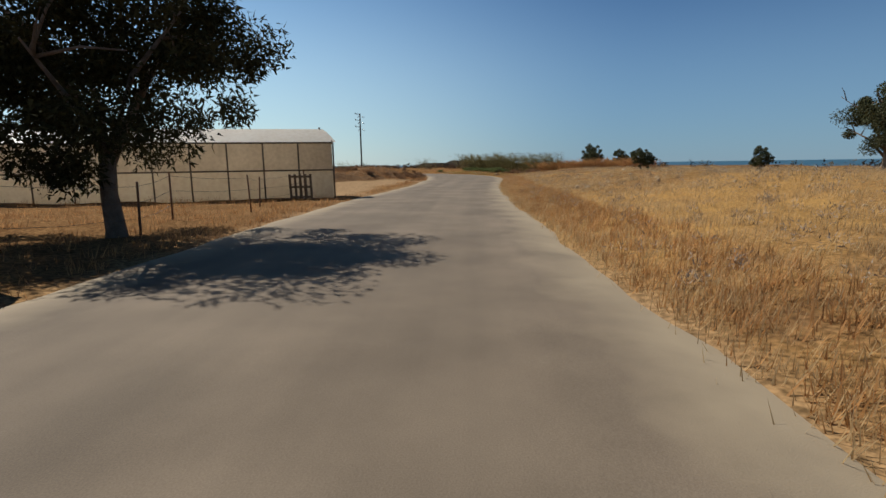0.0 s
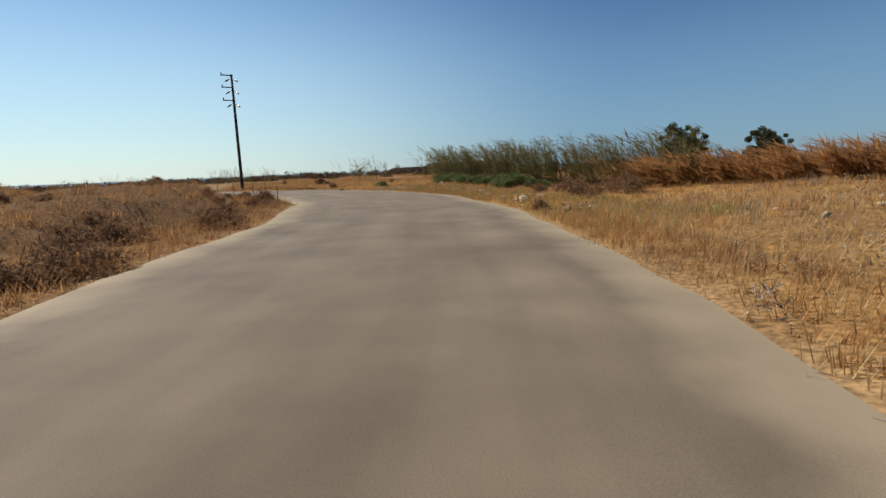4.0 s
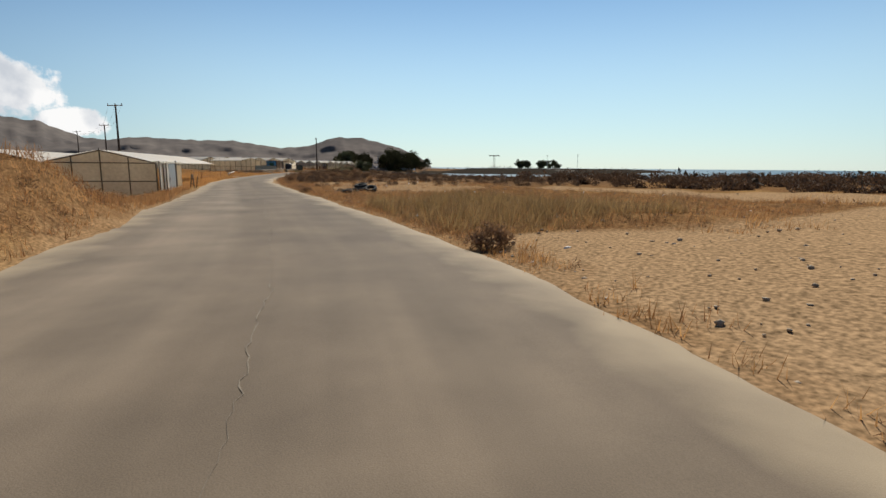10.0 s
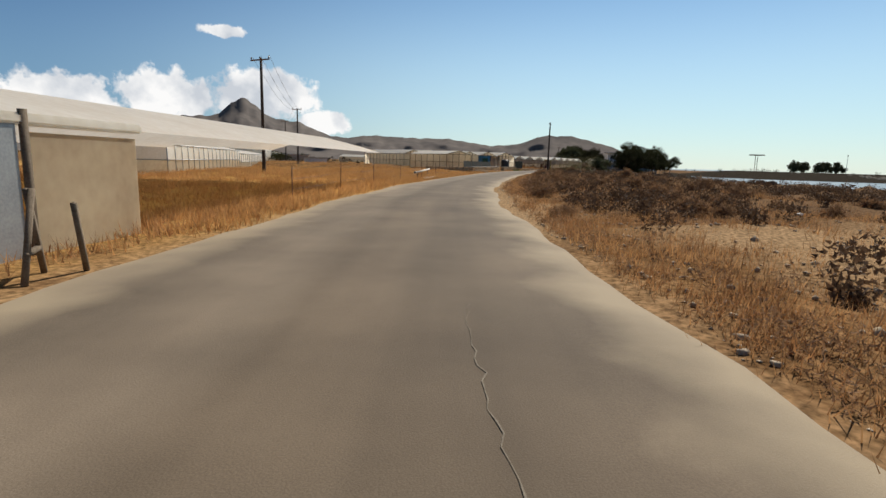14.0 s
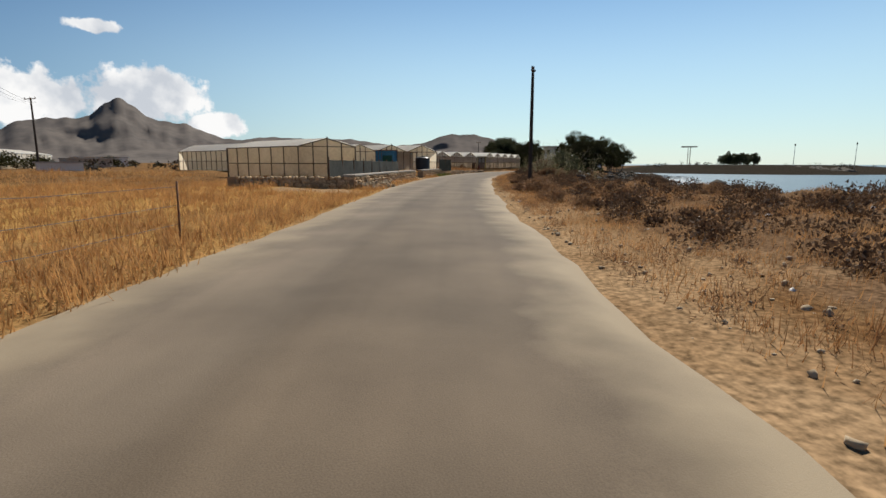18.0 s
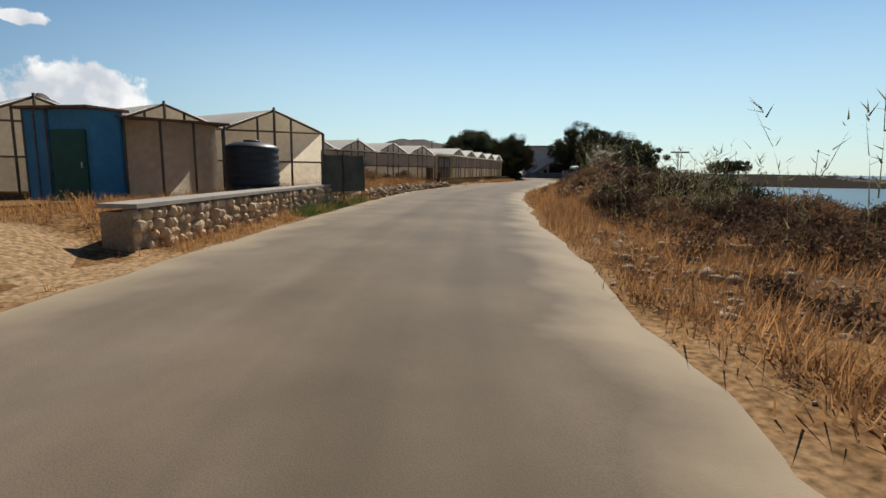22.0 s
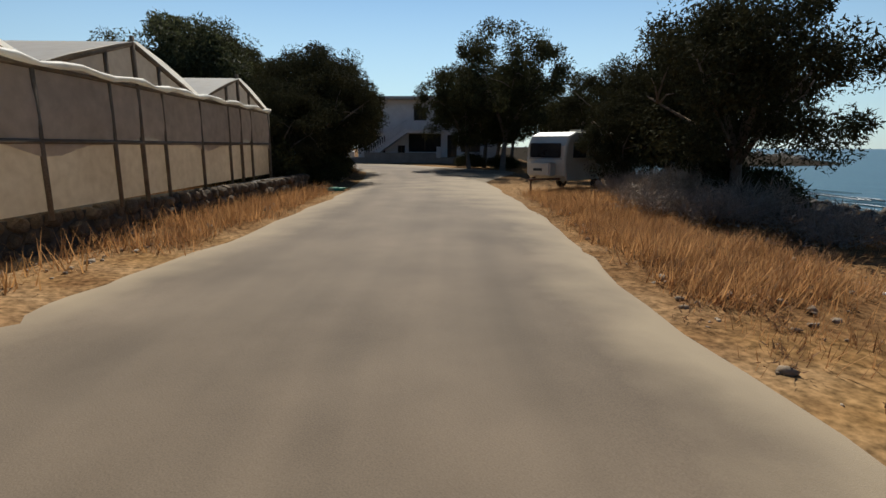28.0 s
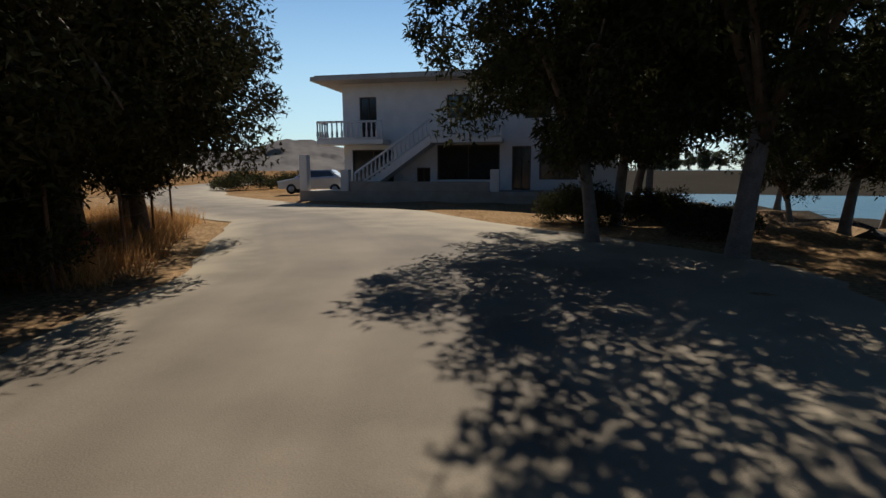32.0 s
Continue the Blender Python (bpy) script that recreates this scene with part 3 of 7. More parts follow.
def ground_z(x, y, sl=None):
    x, y = np.asarray(x, float), np.asarray(y, float)
    s, lat = road_sl(x, y) if sl is None else sl
    el, er = np.interp(s, EDGE_S, EDGE_L), np.interp(s, EDGE_S, EDGE_R)
    out = np.maximum(np.where(lat > 0, lat - el, -lat - er), 0)          # metres outside the road
    z = -0.05 + 0.05 * np.minimum(out, 1)
    rough = np.minimum(out / 5, 1)
    z = z + rough * (0.13 * vnoise(x, y, 0.55, 0.3) + 0.09 * vnoise(x, y, 1.4, 1.7) + 0.15 * vnoise(x, y, 0.16, 4.0))
    # land side: raised beds behind the dry-stone walls
    lift = np.clip((lat - 5.6) / 0.5, 0, 1) * np.clip((s - 212) / 6, 0, 1) * np.clip((282 - s) / 8, 0, 1)
    z = z + 0.42 * lift
    # the field by the first straight swells, then falls gently to the sea
    z = z + (0.8 * np.clip((-lat - 2.5) / 8, 0, 1) - 0.028 * np.clip(-lat - 15, 0, 70)) * np.clip((70 - s) / 16, 0, 1)
    z = z + 0.4 * np.clip((-lat - 3.2) / 4, 0, 1) * np.clip((s - 72) / 14, 0, 1) * np.clip((135 - s) / 25, 0, 1)
    z = z - 0.02 * np.clip(lat - 14, 0, 50) * np.clip((s - 135) / 20, 0, 1) * np.clip((225 - s) / 20, 0, 1)
    for mx, my, r, h in MOUNDS:
        d = np.sqrt((x - mx) ** 2 + (y - my) ** 2) / r
        z = z + h * np.exp(-d * d * 1.6) * (1 + 0.35 * vnoise(x, y, 1.1, h)) * np.minimum(out / 1.2, 1)
    z = z + rough * np.clip((lat - 6) / 2, 0, 1) * np.clip((s - 45) / 10, 0, 1) * np.clip((128 - s) / 10, 0, 1) * (0.2 * vnoise(x, y, 1.1, 8.0) + 0.14 * vnoise(x, y, 2.6, 9.0))
    z = z - 0.5 * np.clip((lat - 5.2) / 2.5, 0, 1) * np.clip((s - 124) / 6, 0, 1) * np.clip((158 - s) / 8, 0, 1) * np.clip((40 - lat) / 6, 0, 1)
    # the spoil bank along the landward side before and inside the bend
    foot = np.interp(s, FOOT_S, FOOT_L)
    rise = np.clip((lat - foot) / 1.6, 0, 1)
    z = z + rise * rise * (3 - 2 * rise) * np.clip((s - 14) / 8, 0, 1) * np.clip((104 - s) / 10, 0, 1) * (0.72 + 0.22 * vnoise(x, y, 0.45, 3.3) + 0.18 * vnoise(x, y, 1.3, 2.2)) * np.clip(1 - (lat - foot - 3.5) / 7, 0.12, 1)
    # hummocks of the stony coast
    z = z + np.clip((-lat - 4) / 3, 0, 1) * np.clip((s - 142) / 12, 0, 1) * np.clip((262 - s) / 10, 0, 1) * (0.2 * vnoise(x, y, 0.9, 7.0) + 0.16 * vnoise(x, y, 1.9, 5.5) + 0.1)
    # coast
    sh = np.interp(s, SHORE_S, SHORE_L) + 2.5 * vnoise(x, y, 0.12, 2.0) + 1.4 * vnoise(x, y, 0.5, 5.0)
    sea = -lat - sh
    jag = np.clip(1 - np.abs(sea + 8) / 11, 0, 1)
    z = z + jag * (0.45 * vnoise(x, y, 0.8, 3.0) + 0.3 * vnoise(x, y, 2.1, 6.0))
    z = z - np.clip((sea + 13) / 13, 0, 1.0) * 1.5 - np.clip(sea / 6, 0, 1) * 2.5
    # far spit beyond the bay
    ax, ay, bx, by = -262.0, 262.0, -430.0, 450.0
    k = np.clip(((x - ax) * (bx - ax) + (y - ay) * (by - ay)) / ((bx - ax) ** 2 + (by - ay) ** 2), 0, 1)
    d = np.sqrt((x - ax - k * (bx - ax)) ** 2 + (y - ay - k * (by - ay)) ** 2)
    z = np.maximum(z, 1.0 - np.maximum(d - 26 - 40 * k, 0) * 0.12 + 0.2 * vnoise(x, y, 0.3, 1.0))
    # two low flat-topped rocky headlands
    for hx, hy, hr, hh in ((16.0, 222.0, 13.0, 2.9), (-1.0, 219.0, 8.0, 2.0)):
        d = np.sqrt((x - hx) ** 2 + (y - hy) ** 2) / hr + 0.12 * vnoise(x, y, 0.5, hr)
        z = np.maximum(z, np.where(d < 1.6, hh * np.clip((1.25 - d) / 0.3, 0, 1) + 0.25 * vnoise(x, y, 0.7, hh) - 2.6 * np.clip((d - 1.1) / 0.5, 0, 1), -9))
    return np.maximum(z, -5.0)


def gz(x, y):
    return float(ground_z(np.array([x]), np.array([y]))[0])


def mesh_data(name, verts, faces, material=None, smooth=False):
    me = bpy.data.meshes.new(name)
    me.from_pydata([tuple(v) for v in verts], [], [tuple(f) for f in faces])
    if material:
        me.materials.append(material)
    if smooth:
        me.polygons.foreach_set("use_smooth", [True] * len(me.polygons))
    me.update()
    return me


def fast_mesh(name, verts, faces, material, smooth=False):
    """A mesh from arrays: verts n x 3, faces m x 3 or m x 4."""
    verts, faces = np.asarray(verts, np.float32), np.asarray(faces, np.int32)
    me = bpy.data.meshes.new(name)
    k = faces.shape[1]
    me.vertices.add(len(verts))
    me.vertices.foreach_set("co", verts.ravel())
    me.loops.add(faces.size)
    me.loops.foreach_set("vertex_index", faces.ravel())
    me.polygons.add(len(faces))
    me.polygons.foreach_set("loop_start", np.arange(0, faces.size, k, dtype=np.int32))
    me.materials.append(material)
    me.update(calc_edges=True)
    me.validate()
    if smooth:
        me.polygons.foreach_set("use_smooth", np.ones(len(faces), bool))
    return me


# ---------------------------------------------------------------- ground, road, sea
def axis(lo, hi, step, far):
    core = list(np.arange(lo, hi + step / 2, step))
    g, out, a = step, [], hi
    while a < far:
        g *= 1.28
        a += g
        out.append(a)
    g, left, a = step, [], lo
    while a > -far:
        g *= 1.28
        a -= g
        left.append(a)
    return np.array(left[::-1] + core + out)


def build_ground():
    xs, ys = axis(-262, 52, 0.95, 4300), axis(-12, 232, 0.95, 4300)
    X, Y = np.meshgrid(xs, ys)
    x, y = X.ravel(), Y.ravel()
    s, lat = road_sl(x, y)
    z = ground_z(x, y, (s, lat))
    n, m = len(xs), len(ys)
    i = np.arange(n * m).reshape(m, n)
    f = np.stack([i[:-1, :-1].ravel(), i[:-1, 1:].ravel(), i[1:, 1:].ravel(), i[1:, :-1].ravel()], 1)
    me = fast_mesh("ground", np.stack([x, y, z], 1), f, M["ground"], True)
    el, er = np.interp(s, EDGE_S, EDGE_L), np.interp(s, EDGE_S, EDGE_R)
    sh = np.interp(s, SHORE_S, SHORE_L)
    out = np.where(lat > 0, lat - el, -lat - er)
    gold = 0.25 + 0.3 * vnoise(x, y, 0.2, 1.0)
    gold = gold + 0.55 * np.clip((s - 140) / 8, 0, 1) * np.clip((216 - s) / 8, 0, 1) * (lat > 0)
    gold = gold + 0.25 * np.clip((75 - s) / 10, 0, 1) * (lat < 0)
    coast = np.clip((-lat - 2.4) / 2, 0, 1) * np.clip((s - 125) / 30, 0, 1) * np.clip(1 - (s - 258) / 10 * np.clip((10 + lat) / 2, 0, 1), 0.3, 1) * 1.05 - 0.15
    coast = np.maximum(coast, np.clip((lat - 5.5) / 2, 0, 1) * np.clip((s - 36) / 10, 0, 1) * np.clip((100 - s) / 8, 0, 1) * 0.6)
    foot = np.interp(s, FOOT_S, FOOT_L)
    coast = np.maximum(coast, np.clip((lat - foot + 0.5) / 1.0, 0, 1) * np.clip((s - 14) / 8, 0, 1) * np.clip((104 - s) / 8, 0, 1) * 0.85)
    coast = np.maximum(coast, np.clip((out - 60) / 60, 0, 1) * 0.35)
    sand = np.clip(1.0 - out / np.where(s > 150, 1.1, 1.6), 0, 1) * 0.75 - 0.1
    sand = np.maximum(sand, np.clip((s - 286) / 6, 0, 1) * np.clip((345 - s) / 10, 0, 1) * np.clip((22 - np.abs(lat)) / 6, 0, 1) * 0.6)
    sand = np.maximum(sand, 1.15 * bareness(s, lat) - 0.05)
    sand = np.maximum(sand, np.clip((s - 140) / 10, 0, 1) * np.clip((214 - s) / 8, 0, 1) * np.clip((-lat - 1.5) / 0.4, 0, 1) * (np.clip((4.4 + lat) / 2.4, 0, 1) * 0.95 + 0.55 * np.clip(vnoise(x, y, 0.5, 6.0) * 1.6, 0, 1)))
    wet = np.clip((-lat - sh + 12) / 5, 0, 1) * np.clip((-lat + 400) / 50, 0, 1) * 1.1
    for name, v in (("gold", gold), ("coast", coast), ("sand", sand), ("wet", wet)):
        at = me.attributes.new(name, "FLOAT", "POINT")
        at.data.foreach_set("value", v.astype(np.float32))
    return tagged(new("ground", me), "dry earth and bleached grass running down to a rocky shore", "ground", kind="structure")


ground = build_ground()


def build_road():
    ss = np.arange(-60, 395, 0.8)
    rows = 23
    v, uv, ed = [], [], []
    for s in ss:
        el, er = np.interp(s, EDGE_S, EDGE_L), np.interp(s, EDGE_S, EDGE_R)
        w1 = 0.04 * math.sin(s * 1.9) + 0.06 * math.sin(s * 0.57 + 1) + 0.03 * math.sin(s * 4.3)
        w2 = 0.04 * math.sin(s * 1.6 + 2) + 0.06 * math.sin(s * 0.6) + 0.03 * math.sin(s * 5.1)
        for j in range(rows):
            k = j / (rows - 1)
            lat = (-er - w2) * (1 - k) + (el + w1) * k
            x, y = road_xy(s, lat)
            v.append((x, y, 0.035 * (1 - (2 * k - 1) ** 4) - 0.028 * (k in (0, 1))))
            uv.append((lat, s))
            soft = 1 - 0.75 * min(max((s - 284) / 8, 0), 1)          # sand drifts far over the road by the square
            ed.append((min((lat + er + w2) * soft, el + w1 - lat), 0.0))
    n = len(ss)
    i = np.arange(n * rows).reshape(n, rows)
    f = np.stack([i[:-1, :-1].ravel(), i[1:, :-1].ravel(), i[1:, 1:].ravel(), i[:-1, 1:].ravel()], 1)[:, ::-1]
    me = fast_mesh("road", v, f, M["road"], True)
    li = np.zeros(len(me.loops), np.int32)
    me.loops.foreach_get("vertex_index", li)
    for name, data in (("lane", uv), ("edge", ed)):
        layer = me.uv_layers.new(name=name)
        layer.data.foreach_set("uv", np.array(data, np.float32)[li].ravel())
    us = np.array(uv)
    left = 1.7 + 0.12 * np.sin(us[:, 1] * 0.7) + 0.5 * np.clip((us[:, 1] - 215) / 20, 0, 1)
    strip = np.clip((left - us[:, 0]) / 0.3, 0, 1) * np.clip((us[:, 0] + np.interp(us[:, 1], EDGE_S, EDGE_R) - 0.1) / 0.3, 0, 1)
    strip = strip * np.clip((us[:, 1] - 96) / 25, 0, 1) * np.clip((286 - us[:, 1]) / 20, 0, 1)
    at = me.attributes.new("strip", "FLOAT", "POINT")
    at.data.foreach_set("value", strip.astype(np.float32))
    return tagged(new("road", me), "narrow patched grey-brown asphalt road with sandy edges", "road", kind="structure")


road = build_road()


def build_sea():
    v = [(-4300, -4300, -1.65), (4300, -4300, -1.65), (4300, 4300, -1.65), (-4300, 4300, -1.65)]
    return tagged(new("sea", mesh_data("sea", v, [(0, 1, 2, 3)], M["sea"])), "blue-green sea ruffled by the wind", "sea", kind="structure")


build_sea()


def build_surf():
    """Broken bands of foam where the swell meets the rocks."""
    r = np.random.default_rng(91)
    v, f = [], []
    for i in range(520):
        s = 150 + 185 * r.random()
        lat = -(np.interp(s, SHORE_S, SHORE_L) + 1.0 + 7 * r.random() ** 1.7)
        n, o = 7, len(v)
        L, w = 1.5 + 4.5 * r.random(), 0.12 + 0.4 * r.random()
        for k in range(n):
            t = k / (n - 1)
            x, y = road_xy(s + L * (t - 0.5), lat + 0.35 * math.sin(t * 7 + i))
            x2, y2 = road_xy(s + L * (t - 0.5), lat + 0.35 * math.sin(t * 7 + i) + w * math.sin(math.pi * t) + 0.02)
            v += [(x, y, -1.63), (x2, y2, -1.6)]
        f += [(o + 2 * k, o + 2 * k + 2, o + 2 * k + 3, o + 2 * k + 1) for k in range(n - 1)]
    tagged(new("surf", mesh_data("surf", v, f, M["foam"])), "white surf breaking along the rocky shore", "surf", kind="stuff")


build_surf()


def road_cracks():
    r = np.random.default_rng(92)

    def crack(s0, s1, l0, l1, w):
        v, f = [], []
        n = max(6, int((s1 - s0) / 0.12))
        wob = np.cumsum(r.normal(size=n + 1)) * 0.012
        for i in range(n + 1):
            t = i / n
            s = s0 + (s1 - s0) * t
            lat = l0 + (l1 - l0) * t + wob[i] - wob[-1] * t + 0.012 * r.normal()
            el, er = np.interp(s, EDGE_S, EDGE_L), np.interp(s, EDGE_S, EDGE_R)
            ww = 0.3 * w * max(0.06, 0.5 + 0.22 * r.normal()) * (0.35 + 0.65 * (math.sin(i * 0.13 + s0) > -0.3))
            for q in (lat - ww, lat + ww):
                k = (q + er) / (el + er)
                x, y = road_xy(s, q)
                v.append((x, y, 0.035 * (1 - (2 * k - 1) ** 4) + 0.006))
        f = [(2 * i, 2 * i + 2, 2 * i + 3, 2 * i + 1) for i in range(n)]
        tagged(new("road_crack", mesh_data("road_crack", v, f, M["tar"])), "pale sanded crack along the asphalt", "road crack", "cracks in the road", kind="structure")

    for a in ((57, 68, -0.25, -0.5, 0.04), (58, 66, 0.75, 0.8, 0.035), (63, 66, -1.3, -1.2, 0.03), (97, 112, 0.25, 0.95, 0.035), (112, 126, 0.9, 0.6, 0.04), (126, 137, 0.9, 0.7, 0.035), (133, 142, -0.3, -0.2, 0.03),
              (160, 174, 0.2, 0.35, 0.02), (214, 226, 1.4, 1.2, 0.03), (264.5, 265.0, -0.8, 0.3, 0.03), (290, 298, -0.3, -1.2, 0.03)):
        crack(*a)


road_cracks()


def build_mountains():
    def ridge(name, profile, dist, label, seed):
        az = np.arange(profile[0][0], profile[-1][0] + 0.01, 0.3)
        el = np.interp(az, [p[0] for p in profile], [p[1] for p in profile])
        v, rows = [], 14
        for a, e in zip(az, el):
            for j in range(rows):
                k = j / (rows - 1)
                D = dist * (1 - 0.22 * (1 - k))
                h = math.tan(radians(e)) * dist * k ** 1.25
                t = radians(a)
                D *= 1 + 0.02 * (1 - k) * k * 4 * float(vnoise(a, j * 0.8, 1.3, seed))
                h *= 1 + 0.2 * (1 - k) * k * float(vnoise(a * 1.6, j * 0.9, 0.9, seed + 2)) + 0.025 * k * float(vnoise(a, 0.0, 4.7, seed))
                v.append((-90 - D * math.sin(t), 95 + D * math.cos(t), h - 3 * (j == 0)))
        n = len(az)
        i = np.arange(n * rows).reshape(n, rows)
        f = np.stack([i[:-1, :-1].ravel(), i[1:, :-1].ravel(), i[1:, 1:].ravel(), i[:-1, 1:].ravel()], 1)
        tagged(new(name, fast_mesh(name, v, f, M["mountain"], True)), label, "mountain", kind="structure")

    ridge("mountain", [(94, 0.2), (96.2, 2.3), (97.9, 2.4), (99.5, 2.95), (101.2, 3.68), (103.6, 3.95), (104.6, 4.3), (105.7, 5.3), (106.3, 5.72), (107.0, 5.75), (107.8, 5.35), (109.0, 4.15), (110.0, 3.9),
                       (112.2, 3.8), (114.2, 3.45), (115.4, 2.7), (118.4, 2.2), (121.1, 1.7), (123.4, 2.0), (127.6, 2.9), (134, 2.8), (142, 3.4), (152, 2.2), (165, 0.3)],
          3900, "bare grey mountain with a steep rounded summit in haze", 1.0)
    ridge("mountain", [(64.3, 0.0), (65.7, 1.11), (67.9, 2.07), (72, 3.09), (75.1, 3.1), (77.7, 2.14), (80.6, 1.88), (85.3, 2.53),
                       (88.7, 2.5), (93.9, 2.65), (97, 2.2), (101, 1.5), (106, 1.2), (112, 0.2)],
          3000, "long low grey-brown hills in haze", 2.0)


build_mountains()

# ---------------------------------------------------------------- builders
rng = np.random.default_rng(7)


def thing(name, x, y, z, turn, label, category, group=""):
    e = new(name)
    e.empty_display_size = 0.2
    e.matrix_world = pose(x, y, z, 0, 0, turn)
    return tagged(e, label, category, group)


def part(name, me, parent, label="", at=None):
    """Links mesh data (or a bmesh) as one mesh object under a thing or part, in its parent's frame."""
    ob = new(name, me)
    ob.parent = parent
    if at is not None:
        ob.matrix_local = at
    if label:
        ob["label"] = label
    return ob


def bm_mesh(name, bm, material, smooth=False):
    me = bpy.data.meshes.new(name)
    bm.to_mesh(me)
    bm.free()
    me.materials.append(material)
    if smooth:
        me.polygons.foreach_set("use_smooth", [True] * len(me.polygons))
    return me


def box(name, a, b, material, bevel=0.0, skew=None):
    """A bevelled block between two corners."""
    bm = bmesh.new()
    bmesh.ops.create_cube(bm, size=1)
    a, b = Vector(a), Vector(b)
    for v in bm.verts:
        v.co = Vector([(a[i] + b[i]) / 2 + v.co[i] * abs(b[i] - a[i]) for i in range(3)])
        if skew:
            v.co.x += skew[0] * (v.co.z - a[2])
            v.co.y += skew[1] * (v.co.z - a[2])
    if bevel:
        bmesh.ops.bevel(bm, geom=bm.edges[:], offset=bevel, segments=2, affect="EDGES")
    return bm_mesh(name, bm, material)


def tube(name, points, radii, material, sides=7, caps=True):
    """A round bar along points, with a radius at each."""
    v, f = [], []
    pts = [Vector(p) for p in points]
    for i, p in enumerate(pts):
        d = (pts[min(i + 1, len(pts) - 1)] - pts[max(i - 1, 0)]).normalized()
        u = d.orthogonal().normalized()
        w = d.cross(u)
        for j in range(sides):
            t = 2 * math.pi * j / sides
            v.append(p + (u * math.cos(t) + w * math.sin(t)) * radii[i])
    for i in range(len(pts) - 1):
        for j in range(sides):
            k = (j + 1) % sides
            f.append((i * sides + j, i * sides + k, (i + 1) * sides + k, (i + 1) * sides + j))
    if caps:
        f.append(tuple(range(sides))[::-1])
        f.append(tuple((len(pts) - 1) * sides + j for j in range(sides)))
    return mesh_data(name, v, f, material, True)


def join_tubes(name, bars, material, sides=6):
    v, f = [], []
    for points, radii in bars:
        me = tube("tmp", points, radii, material, sides)
        o = len(v)
        v += [tuple(q.co) for q in me.vertices]
        f += [tuple(o + k for k in p.vertices) for p in me.polygons]
        bpy.data.meshes.remove(me)
    return mesh_data(name, v, f, material, True)


def leaf_cloud(centres, radii, per, size, slim, droop, r):
    """Small pointed leaves scattered round clump centres: arrays of triangles."""
    n = len(centres) * per
    c = np.repeat(centres, per, 0)
    rad = np.repeat(radii, per)[:, None]
    d = r.normal(size=(n, 3))
    d /= np.linalg.norm(d, axis=1)[:, None]
    p = c + d * rad * (r.random((n, 1)) ** 0.45) * np.array([1, 1, 0.8])
    a = r.normal(size=(n, 3)) + d * 0.7
    a[:, 2] -= droop
    a /= np.linalg.norm(a, axis=1)[:, None]
    b = np.cross(a, r.normal(size=(n, 3)))
    b /= np.linalg.norm(b, axis=1)[:, None]
    L = size * (0.6 + 0.8 * r.random((n, 1)))
    w = L * slim
    v = np.stack([p - b * w, p + a * L, p + b * w], 1).reshape(-1, 3)
    return v, np.arange(n * 3).reshape(-1, 3)


def make_tree(height, spread, bole, seed, leaf="leaf", bark="bark", per=430, clumps=78, size=0.12, lean=0.0, open_=0.0, base_r=0.16, skirt=0.25):
    """Tapered trunk with forking limbs and an uneven crown of small leaves, standing at the origin."""
    r = np.random.default_rng(seed)
    e = new("tree")
    bars = []
    top = Vector((lean * bole, 0.1 * r.normal(), bole))
    bars.append(([(0, 0, -0.25), (0.03, 0, 0.12), Vector((lean * bole * 0.45, 0.05, bole * 0.5)), top],
                 [base_r * 1.5, base_r * 1.1, base_r * 0.9, base_r * 0.8]))
    centres, radii = [], []
    limbs = 7
    for i in range(limbs):
        a = 2 * math.pi * (i + 0.5 * r.random()) / limbs
        reach = spread * (0.45 + 0.4 * r.random())
        up = (height - bole) * (0.25 + 0.55 * r.random())
        end = top + Vector((math.cos(a) * reach, math.sin(a) * reach, up))
        mid = top + Vector((math.cos(a) * reach * 0.45, math.sin(a) * reach * 0.45, up * 0.62)) + Vector(r.normal(size=3) * 0.12)
        start = top - Vector((0, 0, bole * 0.28 * r.random()))
        bars.append(([start, mid, end], [base_r * 0.55, base_r * 0.32, base_r * 0.1]))
        for _ in range(3):
            t = 0.4 + 0.5 * r.random()
            q = mid.lerp(end, t)
            q2 = q + Vector(r.normal(size=3) * spread * 0.13)
            bars.append(([q, q.lerp(q2, 0.5) + Vector((0, 0, 0.1)), q2], [base_r * 0.2, base_r * 0.12, 0.012]))
    for i in range(clumps):
        d = r.normal(size=3)
        d /= np.linalg.norm(d)
        k = r.random() ** 0.4
        hh = (height - bole * (1 - skirt)) / 2
        c = np.array([d[0] * spread * 0.86 * k, d[1] * spread * 0.86 * k, height - hh + d[2] * hh * 0.82 * k])
        c[:2] *= 1.0 - 0.35 * max(0, (c[2] - height * 0.62) / (height * 0.38))
        c[0] += lean * c[2]
        centres.append(c)
        radii.append(spread * (0.1 + 0.17 * r.random()) * (1 - 0.3 * open_))
    v, f = leaf_cloud(np.array(centres), np.array(radii), per, size, 0.2, 0.35, r)
    part("trunk", join_tubes("trunk", bars[:1], M[bark], 9), e)
    part("limbwork", join_tubes("limbwork", bars[1:], M["bark"]), e)
    part("crown", fast_mesh("crown", v, f, M[leaf]), e)
    return e


